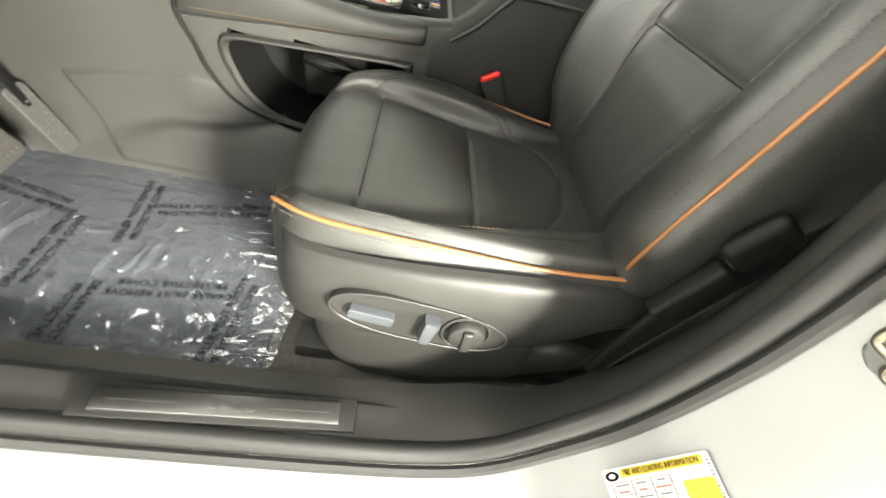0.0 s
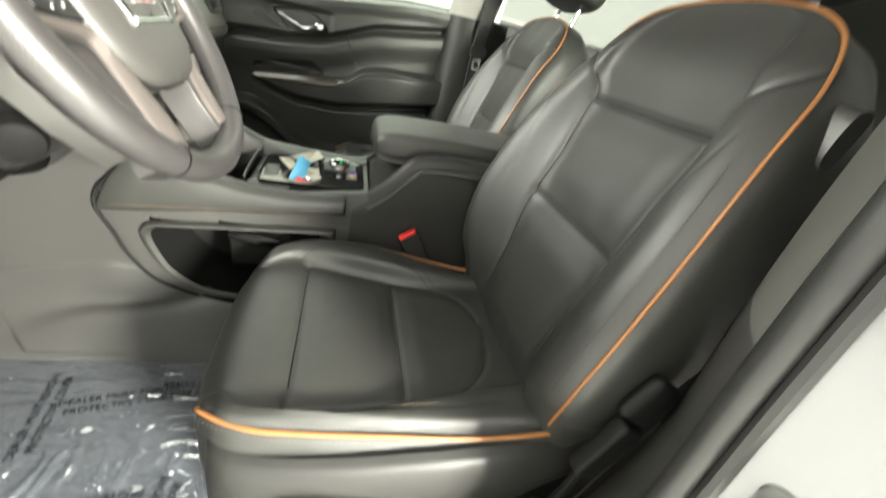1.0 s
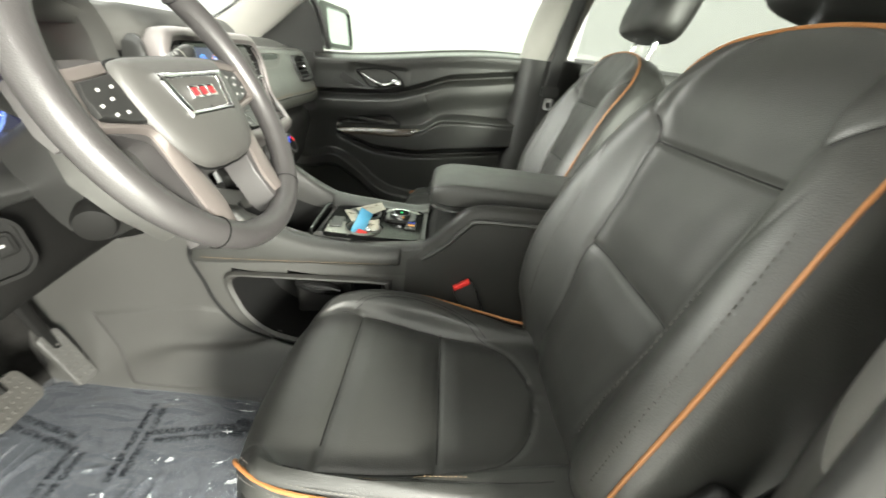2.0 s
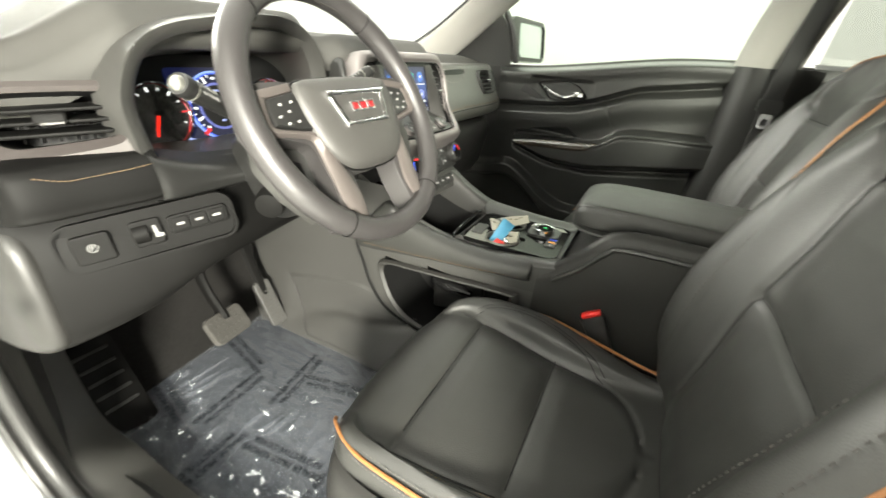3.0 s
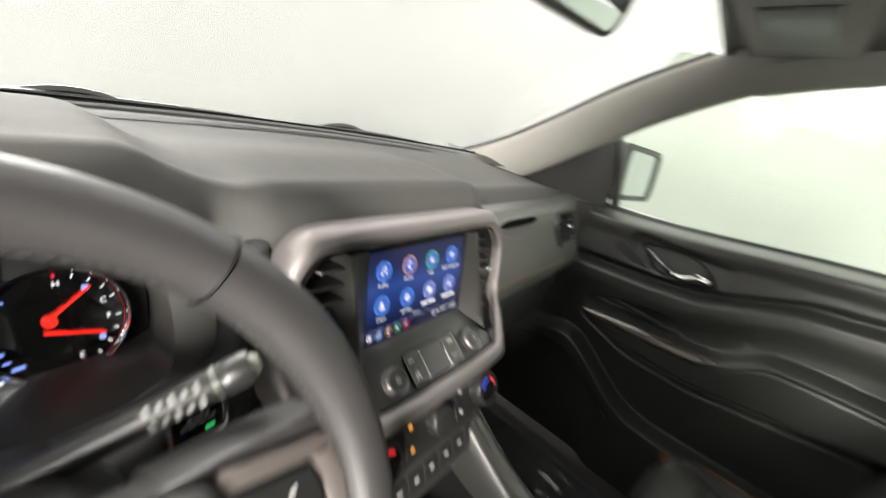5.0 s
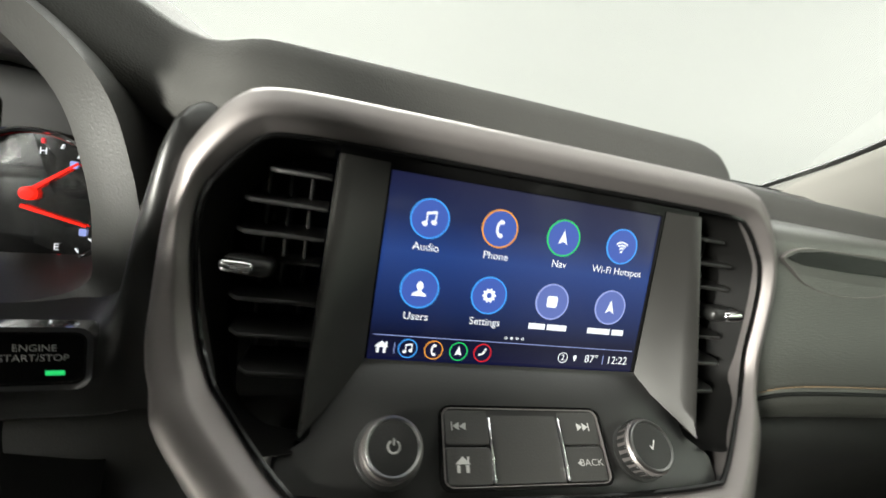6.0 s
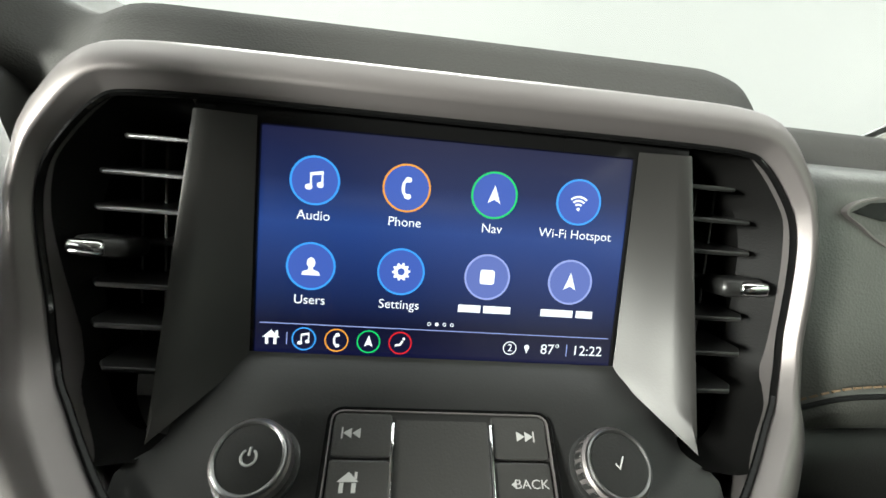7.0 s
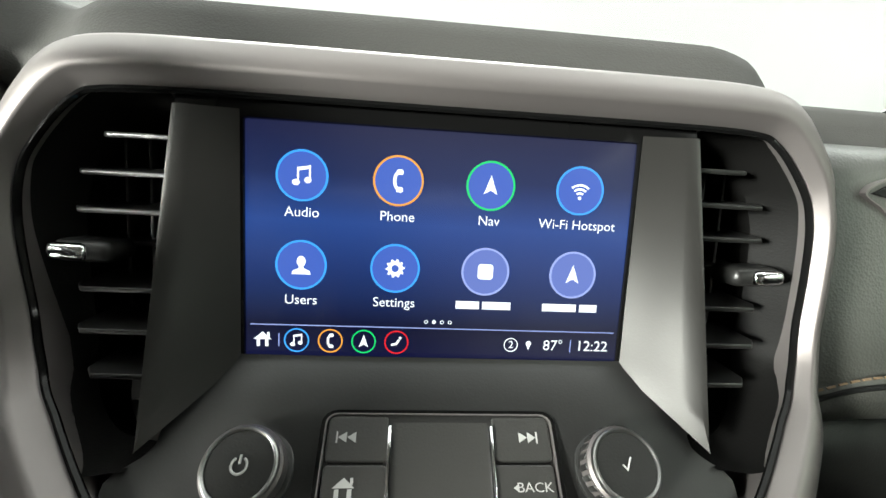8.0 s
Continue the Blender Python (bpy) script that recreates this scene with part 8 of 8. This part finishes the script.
def passenger_door():
    T = thing("door_1", "black lined passenger door, closed, with chrome handle", "car door", (0.78, 0.3, 0.0), kind="structure")
    bm = bmesh.new()
    rows = []
    for j in range(231):
        row = []
        for i in range(331):
            y = 0.86 - 0.97 * i / 330
            b = 0.700 + 0.085 * sm(0.68, -0.10, y) + 0.004
            z = 0.03 + (b - 0.03) * j / 230
            row.append((door_surface(y, z), y, z))
        rows.append(row)
    grid(bm, rows)
    part("lining", bm, DOORLINING, T, "soft black door lining with armrest", sharp=60)
    bm = bmesh.new()
    rows = [[(0.845, y, 0.0), (0.85, y, 0.4), (0.83, y, 0.66 + 0.085 * sm(0.68, -0.10, y)), (0.80, y, 0.705 + 0.085 * sm(0.68, -0.10, y))] for y in (0.9, 0.7, 0.5, 0.3, 0.1, -0.1)]
    grid(bm, rows)
    part("outer_skin", bm, WHITEPAINT, T)
    bm = bmesh.new()
    tube(bm, spline([(0.748, -0.117, 0.785), (0.742, -0.118, 0.69), (0.736, -0.112, 0.584), (0.728, -0.104, 0.40), (0.725, -0.10, 0.20)], 30), 0.013, 10)
    part("door_edge_seal", bm, DARK, T)
    bm = bmesh.new()
    tube(bm, spline([(0.792, y, 0.699 + 0.085 * sm(0.68, -0.10, y)) for y in (0.74, 0.65, 0.55, 0.45, 0.35, 0.25, 0.15, 0.05, -0.1)], 40), 0.008, 8)
    part("window_seal", bm, RUBBER, T)
    bm = bmesh.new()
    loft(bm, [[(0.80, y, 0.705 + 0.085 * sm(0.68, -0.10, y)), (0.77, y, 0.85), (0.70, min(y, 0.60 + 0.0 * y), 1.08)] for y in (0.72, 0.4, 0.1, -0.12)], 10, 12)
    g = part("door_glass", bm, SIDEGLASS, T, "clear side window")
    g.visible_shadow = False
    # sail panel at the mirror
    bm = bmesh.new()
    loft(bm, [[(0.715, 0.99 - 1.05 * (z0 - 0.70), z0), (0.730, 0.78 - 0.4 * (z0 - 0.70), z0), (0.745, y1, z0)] for z0, y1 in ((0.70, 0.615), (0.76, 0.625), (0.82, 0.645), (0.87, 0.675))], 14, 12)
    part("sail_panel", bm, SOFT, T)
    bm = bmesh.new()
    tube(bm, spline([(0.748, 0.60, 0.715), (0.746, 0.612, 0.77), (0.742, 0.632, 0.83), (0.735, 0.665, 0.885)], 16), 0.012, 8)
    part("sail_edge", bm, RUBBER, T)
    # handle: dark cup, chrome lever, lock key
    bm = bmesh.new()
    oval = [(0.492, 0.660), (0.450, 0.671), (0.406, 0.676), (0.360, 0.667), (0.335, 0.650), (0.320, 0.630), (0.345, 0.620), (0.385, 0.616), (0.440, 0.611), (0.470, 0.636)]
    L = spline([(0, y, z) for y, z in oval], 60, True)
    c = Vector((0, 0.402, 0.645))
    rows = [[(x, c.y + (p.y - c.y) * k, c.z + (p.z - c.z) * k) for p in L] for k, x in ((1.04, 0.731), (0.99, 0.726), (0.95, 0.729), (0.88, 0.742), (0.5, 0.7440), (0.03, 0.7440))]
    grid(bm, rows, True)
    cup = part("handle_cup", bm, DARK, T, "recessed handle cup")
    bm = bmesh.new()
    P = spline([(0.724, 0.476, 0.652), (0.719, 0.458, 0.645), (0.715, 0.434, 0.634), (0.713, 0.405, 0.624), (0.714, 0.381, 0.624), (0.720, 0.356, 0.634)], 24)
    tube(bm, P, [0.0022 + 0.0036 * sm(0.1, 0.7, i / 23) for i in range(24)], 8, flat=1.3)
    part("door_lever", bm, CHROME, cup, "chrome door lever")
    bm = bmesh.new()
    rbox(bm, (0.008, 0.032, 0.020), 0.003, pose(0.724, 0.345, 0.635))
    part("lever_root", bm, CHROME, cup)
    bm = bmesh.new()
    slab(bm, [(-0.046, 0.020), (0.044, -0.024), (0.002, -0.026), (-0.060, -0.004)][::-1], -0.006, 0.004, mtx((0.729, 0.498, 0.632), (0, -1, 0), (0, 0, 1)), 0.002)
    part("lock_key", bm, BLACKPLASTIC, cup)
    # gloss strip above the armrest
    bm = bmesh.new()
    secs = []
    for y, z, h in ((0.546, 0.450, 0.006), (0.52, 0.4475, 0.018), (0.427, 0.456, 0.024), (0.33, 0.463, 0.027), (0.276, 0.470, 0.024), (0.255, 0.479, 0.012), (0.242, 0.486, 0.003)):
        x = 0.694
        secs.append([(x + 0.012, y, z + h * 0.5), (x, y, z + h * 0.5), (x - 0.006, y, z), (x - 0.006, y, z - h * 0.5), (x + 0.004, y, z - h * 0.6)])
    loft(bm, secs, 16, 30)
    part("gloss_strip", bm, WOOD, T, "smoked wood gloss strip")
    # sunken switch plate over the pull
    bm = bmesh.new()
    rbox(bm, (0.006, 0.17, 0.012), 0.002, pose(0.742, 0.46, 0.490, 2))
    part("pull_shelf", bm, BLACKPLASTIC, T)


passenger_door()


def door_mirror():
    T = thing("door_mirror", "door mirror outside the passenger window", "mirror", (0.86, 0.66, 0.71))
    F = mtx((0.935, 0.612, 0.795), (0.24, -0.035, -0.003), (0.01, 0.015, 0.11))
    out = rrect(0.315, 0.152, 0.035, 7, -0.018)
    inn = rrect(0.242, 0.122, 0.022, 7, 0.010)
    bm = bmesh.new()
    n = len(out)
    rows = [[F @ Vector((x * k, y * k, w)) for x, y in out] for k, w in ((0.55, -0.12), (0.85, -0.095), (0.98, -0.05), (1.0, -0.012), (0.99, 0.004))] + [[F @ Vector((x, y, 0.006)) for x, y in inn], [F @ Vector((x, y, -0.006)) for x, y in inn]]
    grid(bm, rows, True)
    part("mirror_housing", bm, BLACKPLASTIC, T, "dark mirror housing")
    bm = bmesh.new()
    slab(bm, inn, -0.008, -0.002, F)
    part("mirror_glass", bm, MIRROR, T, "silvered mirror glass", smooth=False)
    bm = bmesh.new()
    loft(bm, [[(0.775, 0.64 + a, 0.715), (0.775, 0.64 + a, 0.755)] for a in (0, 0.06)] , 4, 4)
    tube(bm, [(0.775, 0.67, 0.735), (0.82, 0.66, 0.738), (0.86, 0.65, 0.745)], 0.022, 12)
    part("mirror_foot", bm, BLACKPLASTIC, T)


door_mirror()


def inside_mirror():
    T = thing("rear_view_mirror", "black framed rear view mirror under the header", "mirror", (-0.02, 0.55, 1.08))
    F = mtx((-0.180, 0.470, 0.957), (1, 0.05, 0.09), (0, -0.10, 1))
    bm = bmesh.new()
    out = rrect(0.270, 0.070, 0.026, 7)
    rows = [[F @ Vector((x * k, y * k, w)) for x, y in out] for k, w in ((0.5, -0.034), (0.85, -0.026), (1.0, -0.010), (1.0, 0.0), (0.95, 0.004), (0.92, 0.0035))]
    grid(bm, rows, True)
    part("mirror_housing", bm, BLACKPLASTIC, T)
    bm = bmesh.new()
    slab(bm, [(x * 0.93, y * 0.90) for x, y in out], 0.0, 0.003, F)
    part("mirror_glass", bm, MIRROR, T, smooth=False)
    bm = bmesh.new()
    tube(bm, [(-0.16, 0.49, 0.975), (-0.10, 0.54, 1.03), (-0.04, 0.575, 1.085)], 0.010, 10)
    part("mirror_stem", bm, BLACKPLASTIC, T)


inside_mirror()


def visor():
    bm = bmesh.new()
    T = thing("sun_visor", "pale grey cloth sun visor folded to the roof", "sun visor", (0.40, 0.40, 1.10))
    M = pose(0.40, 0.40, 1.088, -8, 0, -4)
    rbox(bm, (0.36, 0.15, 0.022), 0.010, M, 3)
    part("visor_panel", bm, LINER, T)
    bm = bmesh.new()
    rbox(bm, (0.17, 0.085, 0.006), 0.0025, M @ pose(0.0, 0.005, -0.0125), 2)
    part("mirror_cover", bm, GREYPLASTIC, T, "grey plastic mirror cover")
    bm = bmesh.new()
    tube(bm, [M @ Vector((-0.18, 0.055, 0.0)), M @ Vector((-0.205, 0.055, 0.004)), M @ Vector((-0.215, 0.055, 0.03))], 0.006, 8)
    part("visor_hinge", bm, GREYPLASTIC, T)


visor()


# ---- belts, buckles and loose things ----
def buckle(x, y, z, lean):
    T = thing("belt_buckle", "black belt buckle with a red release", "belt buckle", (x, y - 0.03, z - 0.11))
    F = mtx((x, y, z), (0.12, -0.83, 0.50), (0.08, lean, 0.83))
    bm = bmesh.new()
    loft(bm, [[F @ Vector((a * w, v, b * 0.009)) for a, b in ((-1, -0.7), (-0.7, -1), (0.7, -1), (1, -0.7), (1, 0.7), (0.7, 1), (-0.7, 1), (-1, 0.7))] for v, w in ((-0.10, 0.012), (-0.07, 0.015), (-0.02, 0.020), (0.0, 0.0205))], 24, 10, True, False, True)
    part("buckle_body", bm, BLACKPLASTIC, T)
    bm = bmesh.new()
    rbox(bm, (0.036, 0.010, 0.014), 0.003, F @ pose(0, 0.004, 0))
    part("release_button", bm, RED, T, "red release button")


buckle(-0.176, 0.083, 0.331, 0.52)


def belt(side):
    T = thing("seat_belt", "black seat belt webbing down the door pillar", "seat belt", (side * 0.66, -0.2, 0.1))
    if side > 0:
        P = spline([(0.605, -0.245, 1.06), (0.625, -0.225, 0.95), (0.640, -0.205, 0.80), (0.648, -0.20, 0.66), (0.652, -0.20, 0.5), (0.655, -0.19, 0.3), (0.66, -0.17, 0.12)], 40)
    else:
        P = spline([(-0.655, -0.30, 1.06), (-0.662, -0.27, 0.85), (-0.664, -0.235, 0.65), (-0.662, -0.19, 0.48), (-0.655, -0.135, 0.36), (-0.65, -0.10, 0.25), (-0.65, -0.07, 0.16)], 40)
    bm = bmesh.new()
    rows = []
    for i, p in enumerate(P):
        w = 0.023
        rows.append([p + Vector((side * 0.001, -w, 0)), p + Vector((-side * 0.0012, -w * 0.9, 0)), p + Vector((-side * 0.0012, w * 0.9, 0)), p + Vector((side * 0.001, w, 0))])
    grid(bm, rows)
    part("webbing", bm, WEB, T)
    if side > 0:
        F = mtx((0.640, -0.198, 0.655), (0, 1, 0), (0.03, 0, 1))
        bm = bmesh.new()
        slab(bm, rrect(0.060, 0.035, 0.008), -0.006, 0.008, F @ pose(0, 0.025, 0), 0.003)
        part("tongue_cover", bm, BLACKPLASTIC, T)
        bm = bmesh.new()
        ring(bm, rrect(0.030, 0.040, 0.006, 5, 0, -0.016), rrect(0.016, 0.018, 0.004, 5, 0, -0.018), -0.001, 0.002, mtx((0.632, -0.198, 0.655), (0, -1, 0), (0.03, 0, 1)))
        part("tongue_plate", bm, CHROME, T, "chrome belt tongue")
    else:
        # lower anchor: a tensioner body with its rod
        bm = bmesh.new()
        rbox(bm, (0.022, 0.034, 0.085), 0.006, pose(-0.668, -0.085, 0.340, 24, 0, 0), 3)
        rbox(bm, (0.020, 0.045, 0.060), 0.010, pose(-0.668, -0.105, 0.415, 30, 0, 0), 3)
        part("tensioner", bm, DARK, T, "black belt tensioner")
        bm = bmesh.new()
        tube(bm, [(-0.668, -0.070, 0.30), (-0.665, -0.062, 0.24), (-0.66, -0.060, 0.17)], 0.006, 8)
        part("anchor_rod", bm, DARK, T)


WEB = mat("belt_webbing", (0.009, 0.009, 0.009), 0.7, grain=0.8, grain_scale=500, vary=0.2, vary_scale=200)
belt(1)
belt(-1)


def keys():
    T = thing("key_tags", "car key with paper tags stuffed in the cup holders", "key tag", (-0.06, 0.31, 0.392))

    def sheet(name, corners, material, label, marks=0):
        """A thin bent tag over four corners, going round."""
        a, b, c, d = [Vector(p) for p in corners]
        nr = (b - a).cross(d - a).normalized()
        if nr.z < 0:
            nr = -nr
        rows = [[], []]
        bm = bmesh.new()
        top, low = [], []
        for j in range(7):
            v = j / 6
            line = [a.lerp(b, i / 8).lerp(d.lerp(c, i / 8), v) + nr * (0.0016 * math.sin(5 * i / 8 + 3 * v)) for i in range(9)]
            top.append([p + nr * 0.0004 for p in line])
            low.append([p - nr * 0.0004 for p in line])
        grid(bm, top)
        grid(bm, [r[::-1] for r in low])
        ring_ = lambda g: g[0] + [r[-1] for r in g[1:]] + g[-1][-2::-1] + [r[0] for r in g[-2:0:-1]]  # noqa: E731
        grid(bm, [ring_(top), ring_(low)], True)
        bmesh.ops.remove_doubles(bm, verts=bm.verts, dist=1e-6)
        tag = part(name, bm, material, T, label, sharp=60)
        for q in range(marks):
            bm = bmesh.new()
            f = 0.30 + 0.2 * q
            p = a.lerp(b, f).lerp(d.lerp(c, f), 0.35 + 0.12 * (q % 2)) + nr * 0.0026
            rbox(bm, (0.009, 0.0016, 0.0003), 0, mtx(p, b - a, d - a))
            part("tag_mark", bm, INK, tag, smooth=False)
        return tag

    sheet("paper_tag", [(-0.024, 0.331, 0.410), (0.012, 0.279, 0.422), (-0.018, 0.266, 0.414), (-0.050, 0.305, 0.408)], IVORY, "ivory paper tag", 3)
    sheet("paper_tag", [(-0.024, 0.356, 0.404), (-0.030, 0.330, 0.408), (-0.066, 0.315, 0.406), (-0.084, 0.328, 0.404)], IVORY, "ivory paper tag", 2)
    sheet("blue_tag", [(-0.064, 0.312, 0.430), (-0.049, 0.288, 0.412), (-0.096, 0.298, 0.394), (-0.097, 0.331, 0.378)], BLUE, "pale blue paper tag")
    sheet("paper_tag", [(-0.068, 0.300, 0.400), (-0.071, 0.273, 0.412), (-0.097, 0.266, 0.392), (-0.100, 0.295, 0.388)], IVORY, "ivory paper tag", 2)
    bm = bmesh.new()
    rbox(bm, (0.020, 0.022, 0.010), 0.002, pose(-0.107, 0.303, 0.386, 10, -24, -20))
    part("red_tag", bm, RED, T, "red plastic fob")
    bm = bmesh.new()
    tube(bm, [Vector((-0.088 + 0.013 * math.cos(a), 0.282 + 0.013 * math.sin(a), 0.396 + 0.004 * math.cos(a))) for a in [2 * math.pi * i / 20 for i in range(20)]], 0.0013, 6, True)
    part("key_ring", bm, CHROME, T)
    bm = bmesh.new()
    rbox(bm, (0.030, 0.010, 0.008), 0.003, pose(-0.088, 0.292, 0.391, 0, 10, 20))
    part("key_stub", bm, CHROME, T)


keys()


# ---- on the door jamb ----
def jamb():
    F = mtx((-0.8115, -0.0382, 0.2531), (-0.097, -0.432, 0.896), (0.9, 0.23, 0.3)) @ Matrix.Diagonal((1, 0.6, 1, 1))
    T = thing("tyre_label", "yellow and white tyre label on the white door jamb", "label", (-0.81, -0.06, 0.22))
    bm = bmesh.new()
    slab(bm, rrect(0.100, 0.085, 0.003), 0, 0.0006, F @ pose(0, -0.03, 0))
    part("label_paper", bm, PAPER, T, smooth=False)
    bm = bmesh.new()
    slab(bm, rrect(0.076, 0.012, 0.001), 0.0006, 0.0009, F @ pose(0.006, 0.004, 0))
    hd = part("label_heading", bm, YELLOW, T, smooth=False)
    lettering("label_words", "TIRE AND LOADING INFORMATION", 0.0092, INK, hd, F @ pose(0.006, 0.004, 0.0014) @ Matrix.Diagonal((0.47, 1.25, 1, 1)), thick=0.0003)
    for y in (-0.0075, -0.0165, -0.0255, -0.0345, -0.0435, -0.0525):
        bm = bmesh.new()
        rbox(bm, (0.066 if y > -0.02 else 0.056, 0.0011, 0.0003), 0, F @ pose(-0.012 if y > -0.02 else -0.017, y, 0.0007))
        part("table_line", bm, REDINK if y > -0.01 else GREYINK, T, smooth=False)
    for x in (-0.044, -0.024, -0.005, 0.0125):
        bm = bmesh.new()
        rbox(bm, (0.0010, 0.045, 0.0003), 0, F @ pose(x, -0.030, 0.0008))
        part("table_line", bm, GREYINK, T, smooth=False)
    bm = bmesh.new()
    for q in range(12):
        rbox(bm, (0.0026, 0.0016 + 0.0008 * (q % 3), 0.0002), 0, F @ pose(0.0475, 0.006 - 0.0045 * q, 0.0008))
    part("edge_code", bm, GREYINK, T, smooth=False)
    bm = bmesh.new()
    slab(bm, rrect(0.026, 0.040, 0.002), 0.0006, 0.0009, F @ pose(0.034, -0.038, 0))
    part("label_field", bm, YELLOW, T, smooth=False)
    bm = bmesh.new()
    ring(bm, disc(0.0070, 24), disc(0.0035, 24), 0.0006, 0.0010, F @ pose(-0.041, 0.002, 0))
    part("label_wheel", bm, INK, T, smooth=False)
    for j in range(5):
        for i in range(3):
            bm = bmesh.new()
            rbox(bm, (0.014 - 0.003 * ((i + j) % 3), 0.0026, 0.0003), 0, F @ pose(-0.034 + 0.019 * i, -0.012 - 0.009 * j, 0.0009))
            part("label_bar", bm, REDINK if j == 1 else GREYINK, T, smooth=False)
    # latch striker
    S = thing("door_striker", "bright steel latch striker on the white jamb", "door striker", (-0.84, -0.10, 0.44))
    F = mtx((-0.8125, -0.0835, 0.4565), (-0.957, -0.29, 0.0), (0, 0, 1))
    bm = bmesh.new()
    slab(bm, rrect(0.040, 0.054, 0.012, 6), -0.004, 0.0035, F, 0.002)
    part("striker_plate", bm, DULLSTEEL, S, "dull grey striker plate")
    for z in (-0.0185, 0.0185):
        bm = bmesh.new()
        lathe(bm, [(0.0082, 0.003), (0.0082, 0.0055), (0.0055, 0.0075), (0.0035, 0.0060), (0.0, 0.0060)], F @ pose(0.003, z, 0), 20)
        part("striker_bolt", bm, STEEL, S)
    bm = bmesh.new()
    tube(bm, spline([F @ Vector(p) for p in ((0.014, -0.0075, 0.0), (0.014, -0.0075, 0.010), (0.009, -0.0075, 0.0155), (-0.010, -0.0075, 0.0155), (-0.0160, -0.0050, 0.0155), (-0.0160, 0.0050, 0.0155), (-0.010, 0.0075, 0.0155), (0.009, 0.0075, 0.0155), (0.014, 0.0075, 0.010), (0.014, 0.0075, 0.0))], 50), 0.0029, 10)
    part("striker_loop", bm, STEEL, S, "zinc plated striker loop")
    # check strap by the front hinge
    H = thing("door_check", "dark steel door check by the hinge pillar", "door check", (-0.80, 0.72, 0.44))
    bm = bmesh.new()
    rbox(bm, (0.05, 0.012, 0.018), 0.004, pose(-0.812, 0.60, 0.466, 0, 0, 20))
    lathe(bm, [(0.0075, -0.008), (0.0075, 0.006), (0.005, 0.008), (0.0, 0.008)], pose(-0.806, 0.600, 0.468, 90, 0, 0), 18)
    part("check_arm", bm, DULLSTEEL, H)


GREYINK = mat("grey_print", (0.09, 0.09, 0.09), 0.5, vary=0)
REDINK = mat("red_print", (0.32, 0.06, 0.04), 0.5, vary=0)
DULLSTEEL = mat("dull_steel", (0.10, 0.102, 0.10), 0.45, metal=0.5, vary=0.3, vary_scale=60)
STEEL = mat("zinc_steel", (0.20, 0.188, 0.14), 0.30, metal=0.9, vary=0.12, vary_scale=40)
jamb()
